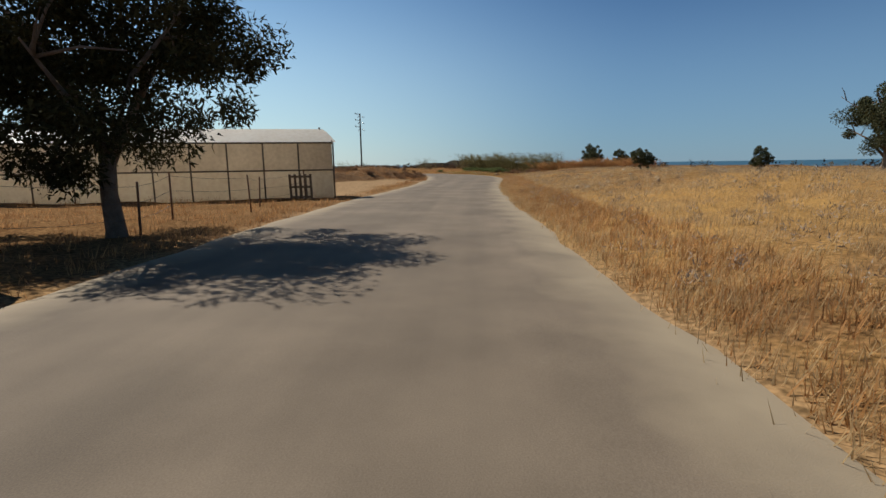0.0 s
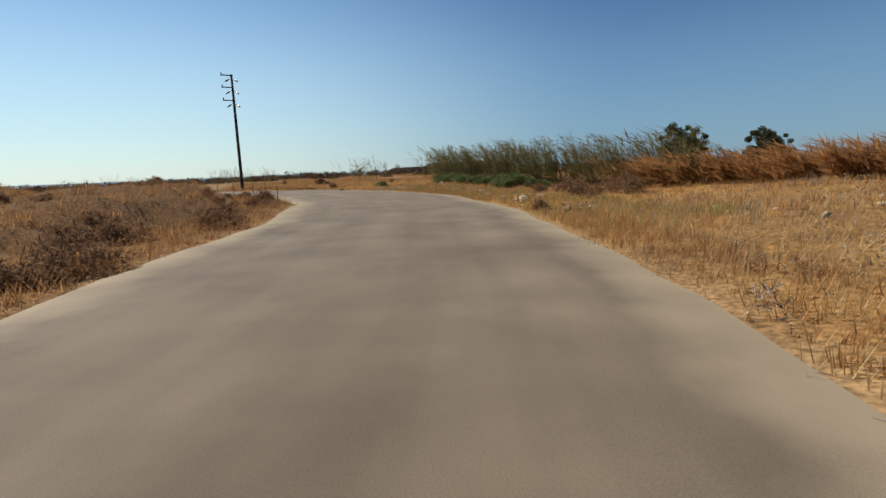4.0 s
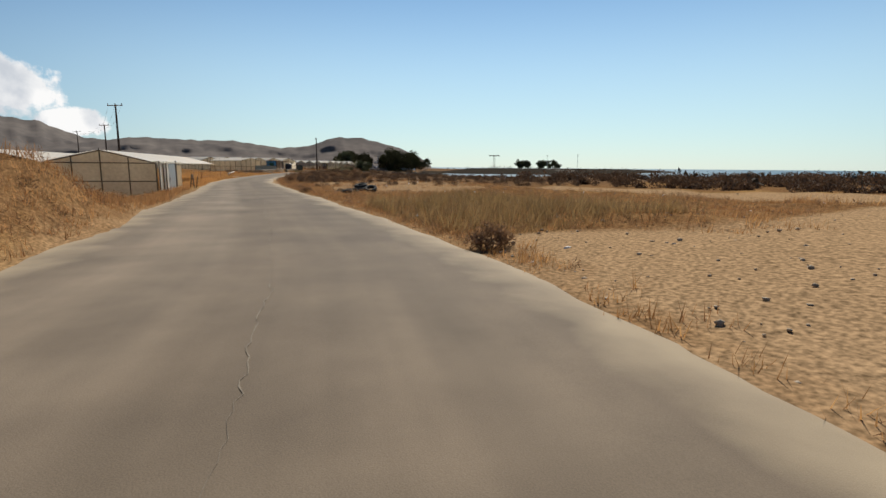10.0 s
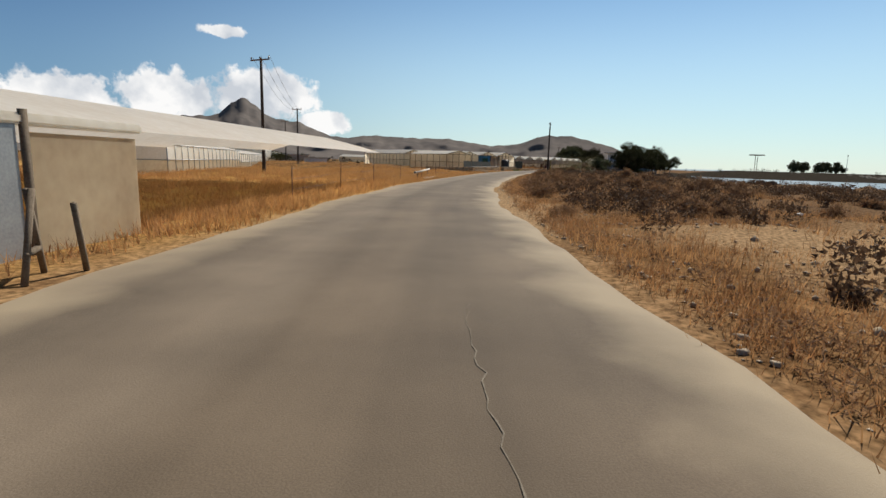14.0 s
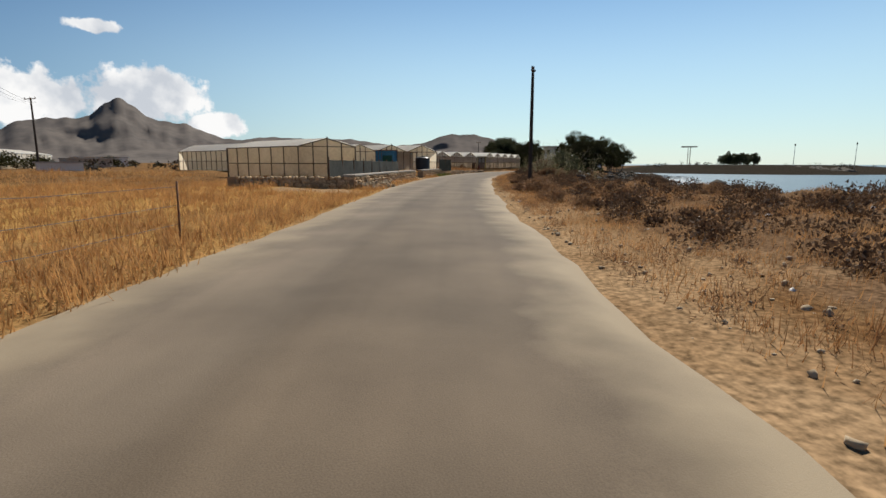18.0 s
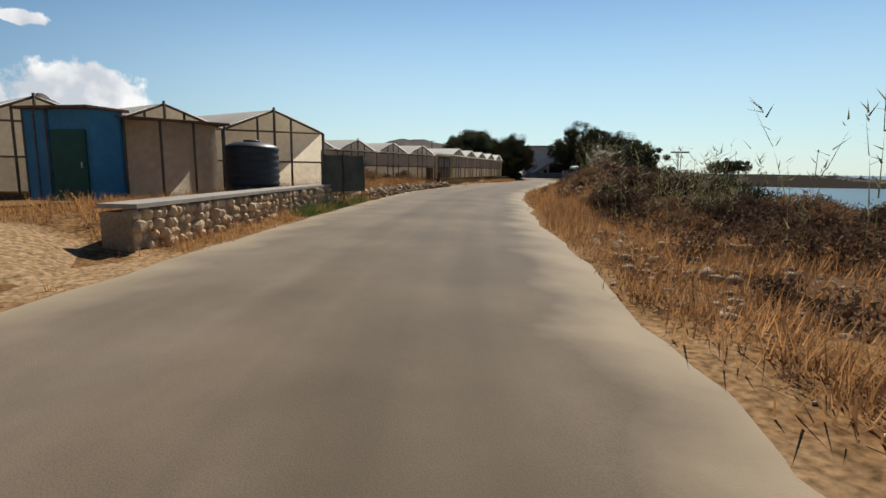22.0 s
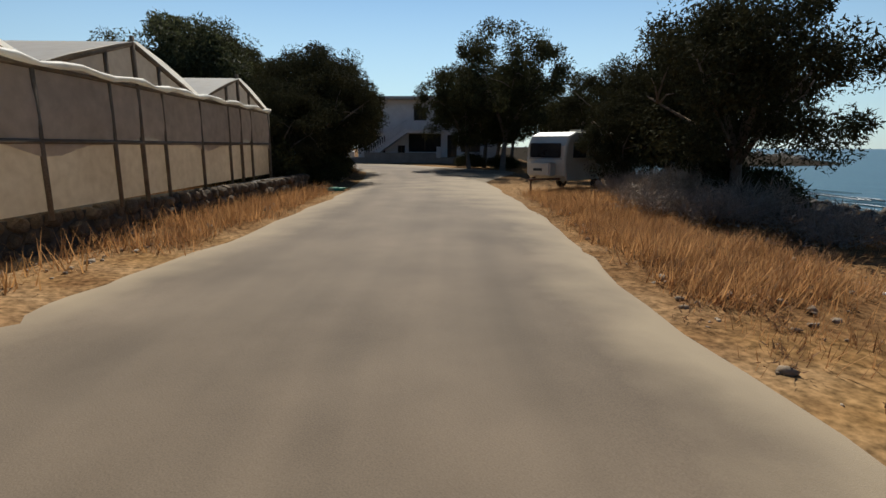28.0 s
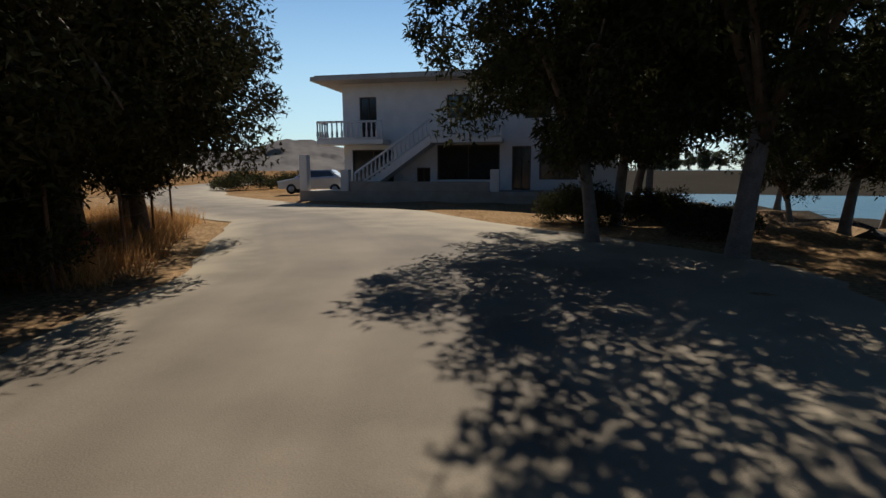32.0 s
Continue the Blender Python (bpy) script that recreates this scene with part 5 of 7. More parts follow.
x, y = scatter_sl(9000, -2, 62, -1.9, -26, 101, 1.7)
scatter_blades("dry_grass", x, y, 9, 0.22, 0.012, 0.16, M["straw"], "bleached knee-high dry grass covering the field", 1)
x, y = scatter_sl(2600, -2, 60, -1.8, -4.0, 102)
scatter_blades("dry_grass", x, y, 7, 0.24, 0.016, 0.09, M["straworange"], "golden dry grass along the road's edge", 2)
x, y = scatter_sl(4200, -2, 60, -24, -60, 103)
scatter_blades("dry_grass", x, y, 5, 0.4, 0.03, 0.18, M["straw"], "bleached dry grass on the far part of the field", 3)
x, y = scatter_sl(2600, 0, 62, 5.2, 22, 104, 1.3)
scatter_blades("dry_grass", x, y, 6, 0.25, 0.016, 0.12, M["rustgrass"], "sparse brown dry grass on the verge", 4)

# reeds, green shrubs and stones before the bend
r0 = np.random.default_rng(5)
n = 950
k = r0.random(n)
rx = 4.4 + 12.1 * k + r0.normal(size=n) * 0.8
ry = 93 - 22 * k ** 1.1 + r0.normal(size=n) * 1.5 + 1.0
reed_bed("reeds", rx, ry, 2.6, "tall giant reeds bent over by the sea wind", 51, lean=(-0.27, 0.05), leaf=0.85)
n = 650
k = r0.random(n)
reed_bed("reeds", 14.5 + 9 * k + r0.normal(size=n), 74 - 15 * k + r0.normal(size=n) * 1.4, 1.35, "tall giant reeds with dry brown leaves", 52, material="rustgrass")
for i in range(16):
    t = i / 15
    put(GREENSHRUBS[i % 2], 4.2 + 5.2 * t + 0.5 * math.sin(i * 3), 89.5 - 14 * t + 0.6 * math.cos(i * 5), i * 40, 1.0 + 0.5 * ((i * 7) % 5) / 5, "low bright-green bush at the foot of the reeds", "bush", "green bushes")
pl = [(6.6 + 0.9 * r0.normal(), 65 + 7 * r0.random(), 0) for _ in range(30)] + [(5.2 + 1.6 * r0.random() - 0.06 * i, 72 + 0.42 * i, 0) for i in range(30)]
for i, (a, b, c) in enumerate(pl):
    if road_sl(np.array([a]), np.array([b]))[1][0] > -3.4:
        continue
    s = 0.12 + 0.3 * r0.random() ** 2
    ob = new("stone", rock_mesh("stone", 400 + i % 7, M["palestone"]))
    ob.matrix_world = Matrix.LocRotScale((a, b, gz(a, b) + 0.08 * s), Euler((0.3 * r0.normal(), 0.3 * r0.normal(), r0.random() * 6)), (s, s, s * 0.8))
    tagged(ob, "pale limestone lump lying in the dry grass", "stone", "loose stones by the bend")
for i in range(95):
    t = r0.random()
    a, b = -0.4 + 2.8 * t + 0.35 * r0.normal(), 85.6 - 3.6 * t + 0.35 * r0.normal() + 0.5
    s = 0.07 + 0.15 * r0.random() ** 1.6
    ob = new("stone", rock_mesh("stone", 400 + i % 7, M["whitestone"]))
    ob.matrix_world = Matrix.LocRotScale((a, b, gz(a, b) + 0.12 * s), Euler((0.4 * r0.normal(), 0.4 * r0.normal(), r0.random() * 6)), (s, s, s * 0.85))
    tagged(ob, "pale broken limestone in a row along the verge", "stone", "row of pale stones by the bend")
for i, (a, b, s) in enumerate([(6.95, 66.2, 0.4), (7.3, 65.7, 0.2), (6.2, 71.4, 0.34), (5.8, 72.0, 0.2), (7.5, 62.4, 0.34), (7.95, 62.2, 0.3), (7.3, 61.6, 0.28), (7.9, 61.2, 0.3), (7.4, 74.0, 0.22), (8.2, 71.6, 0.16)]):
    ob = new("boulder", rock_mesh("boulder", 430 + i, M["whitestone"], 0.8))
    ob.matrix_world = Matrix.LocRotScale((a, b, gz(a, b) + 0.15 * s), Euler((0.3 * math.sin(i), 0.25 * math.cos(i * 2), i * 1.3)), (s, s, s * 0.85))
    tagged(ob, "yellowish limestone block lying in the dry grass", "stone", "limestone blocks by the road")
for a, b, sc, k in [(9.3, 66.3, 1.0, 1), (10.1, 71.5, 1.0, 1), (9.0, 73.0, 0.8, 0), (11.6, 68.5, 1.2, 1), (12.8, 72.0, 1.1, 1), (6.7, 62.4, 0.6, 0), (8.6, 77.5, 0.9, 1)]:
    put(SHRUBS[k], a, b, a * 60, sc, "rust-brown dry bush on the verge before the bend", "bush", "rusty bushes before the bend")
put(GREENSHRUBS[1], -0.2, 86.4, 20, 0.95, "single grey-green bush beside the row of stones", "bush")
put(SHRUBS[0], -6.8, 95.6, 20, 1.0, "small dark thistle bush in the golden grass", "bush")
x, y = scatter_sl(900, 56, 84, -3.0, -6.5, 160)
scatter_blades("weeds", x, y, 8, 0.26, 0.013, 0.16, M["weed"], "yellow-green weeds among the dry grass by the road", 161)
x, y = scatter_sl(5200, 55, 112, -2.9, -16, 105, 1.5)
scatter_blades("dry_grass", x, y, 6, 0.26, 0.017, 0.1, M["straworange"], "golden dry grass on the outside of the bend", 5)
x, y = scatter_sl(4200, 60, 118, -14, -60, 106)
scatter_blades("dry_grass", x, y, 5, 0.3, 0.03, 0.2, M["straworange"], "orange-brown dry grass towards the sea", 6)
x, y = scatter_sl(4200, 50, 130, 4.6, 18, 107, 1.5)
scatter_blades("dry_grass", x, y, 6, 0.3, 0.017, 0.12, M["rustgrass"], "grey-brown dry grass on the spoil banks", 7)

# ---------------------------------------------------------------- the bend
utility_pole(-14.9, 98.2, 10.8, "tall dark wooden power pole with three short arms at the bend", [(0.1, 1.0, "one"), (1.2, 1.0, "one"), (2.4, 1.0, "one")], 30, radius=0.16)
wire_fence([road_xy(s, 5.7) for s in (73, 78, 83, 87, 91, 95)], 1.0, "sagging wire fence with rusty stakes inside the bend", post_r=0.025)
for x, y, sc, k in [(-4.8, 91.3, 0.7, 0), (-3.4, 87.0, 0.5, 2), (-0.8, 94.3, 0.6, 2), (0.1, 92.4, 0.5, 0), (-26, 99.2, 0.9, 0), (-6, 95, 0.8, 2), (-11, 99, 0.7, 0)]:
    put(GREENSHRUBS[k % 2] if k == 1 else SHRUBS[k], x, y, x * 40, sc, "small dry bush in the golden grass", "bush", "small bushes by the bend")
for cx, cy, n, h, nm in [(-3.2, 102.0, 60, 2.2, 53), (-20.3, 110.9, 60, 1.9, 54), (-16.6, 112.8, 16, 1.9, 57)]:
    reed_bed("reeds", cx + r0.normal(size=n) * (0.5 if n < 30 else 1.2), cy + r0.normal(size=n) * 0.8, h, "loose clump of dry giant reeds", nm, lean=(-0.12, 0.0), leaves=12, leaf=0.6)
for i in range(56):
    s, l = 50 + 52 * r0.random(), 5.8 + 10 * r0.random() ** 1.4
    x, y = road_xy(s, l)
    put(SHRUBS[i % 3], x, y, i * 50, 0.6 + 0.6 * r0.random(), "dead brown thornbush on the spoil bank", "bush", "thornbushes on the bank")

# ---------------------------------------------------------------- after the bend
greenhouse("greenhouse", -58.94, 68.3, -0.6, 80, 4, 6.1, 26, 2.25, 3.0, "low greenhouse of sagging beige film on timber posts", 9, 4, film="filmgrey", lower="filmtan", rail=0.5,
           sides=(False, False), back=False)


def greenhouse_porch():
    """White film apron, door and end of the greenhouse beside the road."""
    e = thing("greenhouse_side_wall", -54.75, 92.45, -0.55, 170.0 - 0.6, "white plastic side wall with a grey sheet door on a greenhouse", "greenhouse wall")
    for i in range(3):
        a, b = (0.1 + 0.75 * i if i else -0.16), 0.1 + 0.75 * (i + 1)
        v = [(a + (b - a) * p / 3, -0.02 - 0.04 * math.sin(2.1 * p + i), 0.02 + (1.9) * q / 3) for q in range(4) for p in range(4)]
        part("film_panel", mesh_data("film_panel", v, [(q * 4 + p, q * 4 + p + 1, q * 4 + p + 5, q * 4 + p + 4) for q in range(3) for p in range(3)], M["filmroof"], True), e)
        part("post", tube("post", [(a, -0.07, -0.1), (a, -0.07, 2.05)], [0.04, 0.04], M["timber"], 5), e)
    door = part("door", box("door", (2.4, -0.06, 0.05), (4.4, -0.02, 1.95), M["steel"], 0.01), e)
    part("door_handle", box("door_handle", (2.5, -0.1, 0.95), (2.56, -0.05, 1.1), M["rust"]), door)
    part("post", tube("post", [(4.5, -0.07, -0.1), (4.5, -0.07, 2.1)], [0.06, 0.06], M["timber"], 6), e)
    part("film_panel", box("film_panel", (4.55, -0.02, 0.02), (6.6, 0.0, 1.85), M["film"]), e)
    part("eaves_film", box("eaves_film", (0, -0.1, 1.93), (6.7, 0.35, 2.06), M["filmroof"], 0.03), e)
    e.scale = (1.0, 1.0, 1.13)


greenhouse_porch()


def trestle():
    e = thing("trestle", -58.0, 94.2, gz(-58, 94.2), 20, "weathered timber trestle leaning beside a greenhouse door", "trestle")
    for a, b in (((0, 0, 0), (0.35, 0, 0.95)), ((0.7, 0, 0), (0.35, 0.05, 0.95)), ((0.1, 0, 0.3), (0.62, 0.02, 0.3)), ((0, 0.4, 0), (0.35, 0.4, 0.8))):
        part("strut", tube("strut", [a, b], [0.035, 0.035], M["timber"], 5), e)


trestle()


def tyre(x, y, z, tilt, turn, scale=1.0):
    prof = [(0.26, -0.1), (0.3, -0.13), (0.4, -0.14), (0.46, -0.1), (0.47, 0.0), (0.46, 0.1), (0.4, 0.14), (0.3, 0.13), (0.26, 0.1)]
    n, m = 24, len(prof)
    v = [(math.cos(6.2832 * i / n) * q, math.sin(6.2832 * i / n) * q, h) for i in range(n) for q, h in prof]
    f = [(i * m + j, ((i + 1) % n) * m + j, ((i + 1) % n) * m + (j + 1) % m, i * m + (j + 1) % m) for i in range(n) for j in range(m)]
    ob = new("tyre", mesh_data("tyre", v, f, M["rubber"], True))
    ob.matrix_world = pose(x, y, z, tilt, 0, turn) @ Matrix.Scale(scale, 4)
    return tagged(ob, "worn black lorry tyre thrown on a heap of scrap", "tyre", "dumped tyres")


zt = gz(-49, 103.6)
tyre(-49.0, 103.7, zt + 0.13, 4, 10, 0.9)
tyre(-49.3, 103.9, zt + 0.36, 12, 40, 0.85)
tyre(-48.3, 104.2, zt + 0.2, 25, 60, 0.85)
tyre(-46.6, 102.2, gz(-46.6, 102.2) + 0.1, 6, 0, 0.66)
for i in range(9):
    a = i * 0.7
    ob = new("plank", box("plank", (-0.5 - 0.1 * (i % 3), -0.045, -0.015), (0.5, 0.045, 0.015), M["timber"] if i % 3 else M["green"], 0.006))
    px, py = -48.6 + 1.5 * math.cos(a * 2.1), 102.9 + 1.0 * math.sin(a * 1.7)
    ob.matrix_world = pose(px, py, gz(px, py) + 0.12 + 0.03 * (i % 3), 0, 8 * math.sin(i * 2), i * 47)
    tagged(ob, "broken board in the scrap heap" if i % 3 else "green painted board in the scrap heap", "board", "scrap boards")
x, y = scatter_sl(6500, 104, 150, -2.3, -18, 108, 1.2)
scatter_blades("dry_grass", x, y, 9, 0.2, 0.011, 0.14, M["rustgrass"], "short brown grass on stony waste ground", 8)
x, y = scatter_sl(620, 113, 124, -3.2, -10, 109)
scatter_blades("tall_dry_grass", x, y, 10, 0.62, 0.014, 0.16, M["strawolive"], "tall olive-brown dry grass tufts by the road", 9)
x, y = scatter_sl(420, 134, 150, -3.0, -8, 110)
scatter_blades("tall_dry_grass", x, y, 10, 0.3, 0.014, 0.16, M["rustgrass"], "dry grass tufts beyond the scrap heap", 10)
pl = [(-46.4 + 1.5 * r0.normal(), 90.6 + 0.5 * r0.normal()) for _ in range(420)]
scatter_rocks("rubble", [(a, b, gz(a, b) + 0.5 * r0.random() * math.exp(-((a + 46.4) / 1.6) ** 2 - ((b - 90.6) / 0.6) ** 2)) for a, b in pl], 0.06 + 0.12 * r0.random(420) ** 2, M["stone"], "heap of pale rubble stones before the greenhouse", "rubble", 61)
for i in range(24):
    s, l = 152 + 60 * r0.random(), -(2.6 + 15 * r0.random() ** 1.3)
    x, y = road_xy(s, l)
    put(SHRUBS[i % 3], x, y, i * 77, 0.7 + 0.7 * r0.random(), "grey-brown cushion bush on the stony coast", "bush", "cushion bushes on the coast")
x, y = scatter_sl(620, 84, 165, -28, -75, 140, 0.8)
low_scrub("low_scrub", x, y, 0.85, 110, 0.3, "heath", "low dark scrub on the waste ground towards the sea", 141, 0.4)
x, y = scatter_sl(1500, 100, 150, -2.4, -20, 142, 1.2)
low_scrub("low_scrub", x, y, 0.2, 26, 0.11, "shrub", "ankle-high dry weeds on the stony waste ground", 143)
x, y = scatter_sl(1800, 44, 126, 5.2, 17, 144, 1.2)
low_scrub("low_scrub", x, y, 0.24, 28, 0.12, "shrub", "ankle-high dry scrub over the spoil banks", 145)
x, y = scatter_sl(900, 0, 64, -2.4, -24, 146, 1.1)
low_scrub("low_scrub", x, y, 0.26, 26, 0.12, "brush", "grey dry weeds in the field's grass", 147)
x, y = scatter_sl(500, 2, 68, -5, -30, 148)
scatter_rocks("field_stones", list(zip(x, y, ground_z(x, y))), 0.05 + 0.16 * r0.random(len(x)) ** 2, M["palestone"], "small pale stones among the field's dry grass", "stones", 78)
x, y = scatter_sl(3000, 108, 152, 4.6, 16, 149, 1.2)
scatter_blades("dry_grass", x, y, 6, 0.24, 0.018, 0.14, M["rustgrass"], "brown dry grass before the low greenhouse", 20)
for a, b, sc in [(-79.6, 106.0, 1.5), (-80.8, 105.4, 1.1), (-78.6, 106.6, 1.2), (-83.6, 106.4, 0.9), (-87.5, 107.4, 0.8)]:
    put(SHRUBS[1], a, b, a * 40, sc, "twiggy dark-brown bush on the seaward verge", "bush", "twiggy bushes on the verge")
put(SHRUBS[1], -49.6, 100.5, 0, 0.55, "round green-grey thistle bush on the verge", "bush")

# ---------------------------------------------------------------- orange field, pipes, poles
x, y = scatter_sl(12000, 146, 216, 3.7, 24, 111, 1.3)
scatter_blades("dry_grass", x, y, 6, 0.36, 0.02, 0.14, M["straworange"], "dense orange-gold dry grass in the roadside field", 11, lean=(0.25, 0.1))
x, y = scatter_sl(6000, 150, 225, 22, 70, 112)
scatter_blades("dry_grass", x, y, 5, 0.45, 0.045, 0.3, M["straworange"], "orange-gold dry grass in the far field", 12, lean=(0.25, 0.1))
wire_fence([road_xy(s, 4.9 + 0.2 * math.sin(s)) for s in (154, 159.8, 166, 172, 178.5, 184.5, 191)], 1.2, "thin rusty stakes with slack wire along the field", post_r=0.022)
utility_pole(-96.0, 86.6, 9.1, "wooden power pole with a wide steel crossarm in the field", [(0.15, 1.0, "three")], 60)
utility_pole(-141.5, 80.2, 9.0, "wooden power pole with a wide steel crossarm beyond the field", [(0.15, 1.0, "three")], 60)
utility_pole(-176, 70.5, 9.0, "distant wooden power pole with a crossarm", [(0.15, 1.0, "three")], 60)
utility_pole(-126.0, 118.55, 7.3, "bare dark wooden telephone pole on the verge above the shore", [(0.25, 0.3, "one")], 120, radius=0.13)


def concrete_pipe(x0, y0, x1, y1, lift0, lift1, r, label):
    e = thing("pipe", x0, y0, gz(x0, y0), 0, label, "pipe", "irrigation pipes")
    z0, z1 = lift0, gz(x1, y1) - gz(x0, y0) + lift1
    a, b = Vector((0, 0, z0)), Vector((x1 - x0, y1 - y0, z1))
    part("barrel", tube("barrel", [a, b], [r, r], M["pipe"], 12), e)
    d = (b - a).normalized()
    part("socket", tube("socket", [a - d * 0.05, a + d * 0.22], [r * 1.35, r * 1.3], M["pipe"], 12), e)
    # flat black disc on the closed end stands in for the dark hollow
    part("bore", tube("bore", [a - d * 0.056, a - d * 0.052], [r * 0.85, r * 0.85], M["blackplastic"], 12), e)
    for t in (0.15, 0.85):
        q = a.lerp(b, t)
        hz = gz(x0 + q.x, y0 + q.y) - gz(x0, y0)
        if q.z - r > hz + 0.02:
            part("trestle", box("trestle", (q.x - 0.04, q.y - 0.04, hz - 0.1), (q.x + 0.04, q.y + 0.04, q.z - r * 0.9), M["timber"]), e)


concrete_pipe(-89.7, 98.9, -98.3, 100.3, 0.5, 0.68, 0.075, "long pale fibre-cement pipe propped above the grass")
concrete_pipe(-90.4, 99.55, -96.6, 100.9, 0.11, 0.11, 0.07, "long pale fibre-cement pipe lying on the verge")
# long low greenhouses across the field
for i in range(3):
    cx, cy = -92.5 - 33.6 * i, 80.5 - 5.2 * i
    greenhouse("greenhouse", cx + 1.2, cy - 7.9, gz(cx, cy) - 0.1, 98.7, 1, 8, 34, 2.3, 3.0, "long low greenhouse of white film along the field", 17, 3, film="filmroof", lower="film", back=True, post="steel")


def hut(x, y, w, d, h, turn, label, wallm="plaster"):
    e = thing("hut", x, y, -0.6, turn, label, "hut")
    part("wall", box("wall", (-w / 2, -d / 2, 0), (w / 2, d / 2, h), M[wallm], 0.02), e)
    part("roof", box("roof", (-w / 2 - 0.2, -d / 2 - 0.2, h), (w / 2 + 0.2, d / 2 + 0.2, h + 0.14), M["roofslab"], 0.02), e)
    part("door", box("door", (-0.45, -d / 2 - 0.03, 0.05), (0.45, -d / 2 + 0.02, 2.0), M["brown"]), e)
    part("window", box("window", (w / 2 - 1.4, -d / 2 - 0.03, 1.0), (w / 2 - 0.5, -d / 2 + 0.02, 1.8), M["darkglass"]), e)


hut(-222, 62, 9, 6, 3.0, -55, "small white flat-roofed block hut beyond the field")
hut(-157.0, 80.5, 3.6, 2.8, 1.9, -60, "small white block hut behind the field's greenhouses")
hut(-204, 66, 7, 5, 2.6, -55, "small grey flat-roofed hut beyond the field", "concrete")
for i in range(12):
    x, y = -165 - 9 * i + 3 * math.sin(i), 68 - 4 * math.cos(i * 2.0) - 0.9 * i
    put(FARSHRUB, x, y, i * 50, 0.8 + 0.5 * ((i * 3) % 4) / 4, "dark bush on the far field's edge", "bush", "far bushes")

# ---------------------------------------------------------------- walled greenhouses
greenhouse("greenhouse", -156.0, 97.8, 0.42, 124.8, 6, 3.27, 15, 2.3, 3.1, "row of gabled plastic greenhouses behind the stone wall", 12, 3, film="film", lower="filmgrey", back=False, sides=(True, False), skew=-0.57)
greenhouse("greenhouse", -132.1, 104.4, 0.2, 124.8, 1, 3.72, 9.6, 2.3, 2.85, "tall framed greenhouse end with yellowed film", 6, 4, film="filmgrey", lower="filmtan", back=True, skew=-0.39)


def net_screen(pts, z0, height, label, material="net"):
    """Posts with cloth stretched between, standing along plan points."""
    e = thing("screen", pts[0][0], pts[0][1], z0, 0, label, "screen")
    o = Vector((pts[0][0], pts[0][1], 0))
    for i, (p, q) in enumerate(zip(pts, pts[1:])):
        a, b = Vector((*p, 0)) - o, Vector((*q, 0)) - o
        v, f = [], []
        for j in range(4):
            for k in range(4):
                w = a.lerp(b, k / 3)
                sag = 0.03 * math.sin(2.1 * k + 1.3 * j + i)
                v.append((w.x + sag, w.y + sag, height * j / 3 - (0.05 * math.sin(k * 1.05) if j == 3 else 0)))
        for j in range(3):
            for k in range(3):
                t = j * 4 + k
                f.append((t, t + 1, t + 5, t + 4))
        part("cloth", mesh_data("cloth", v, f, M[material], True), e)
        part("post", tube("post", [a + Vector((0, 0, -0.3)), a + Vector((0, 0, height + 0.12))], [0.03, 0.028], M["rust"], 5), e)
    return e


net_screen([road_xy(s, 6.7) for s in np.arange(208.2, 231, 2.6)], 0.42, 1.15, "dark green shade-net fence on stakes behind the stone wall")
net_screen([(-155.0, 119.9), (-155.5, 120.75), (-156.0, 121.6)], 0.5, 1.35, "dark green net screen beside the greenhouse corner")


def blue_shed():
    e = thing("shed", -152.9, 111.5, 0.42, 57.0, "small flat-roofed shed with blue panels and a green door", "shed")
    part("wall", box("wall", (0.75, 0, 0), (1.55, 1.0, 2.3), M["blue"], 0.01), e)
    part("wall", box("wall", (1.56, 0.02, 0), (2.85, 1.0, 2.3), M["blue"], 0.01), e)
    d = part("door", box("door", (1.62, -0.03, 0.03), (2.7, 0.015, 1.8), M["green"], 0.008), e)
    part("door_handle", box("door_handle", (2.55, -0.07, 0.85), (2.6, -0.03, 1.0), M["steel"]), d)
    for i in range(3):
        part("batten", box("batten", (0.76 + 0.36 * i, -0.02, 0.02), (0.8 + 0.36 * i, 0.0, 2.28), M["timber"]), e)
    part("roof", box("roof", (0.6, -0.15, 2.3), (2.95, 1.15, 2.37), M["rust"], 0.01), e)


blue_shed()


def film_annex():
    e = thing("lean_to", -152.6, 114.2, 0.42, 118.0, "film-wrapped lean-to with a flat overhanging roof", "lean-to")
    n = 14
    v, f = [], []
    for i in range(n + 1):
        a = i / n
        x, y = 2.7 * a, -0.5 * math.sin(math.pi * a) ** 0.6
        for j in range(5):
            v.append((x, y + 0.03 * math.sin(7 * a + j * 2), 2.15 * j / 4))
    for i in range(n):
        for j in range(4):
            k = i * 5 + j
            f.append((k, k + 5, k + 6, k + 1))
    part("film_wall", mesh_data("film_wall", v, f, M["filmgrey"], True), e)
    part("roof", box("roof", (-0.15, -0.65, 2.15), (2.85, 1.6, 2.22), M["rust"], 0.01), e)
    for x in (0, 0.9, 1.8, 2.7):
        part("post", tube("post", [(x, -0.55, -0.1), (x, -0.55, 2.15)], [0.035, 0.035], M["timber"], 5), e)


film_annex()


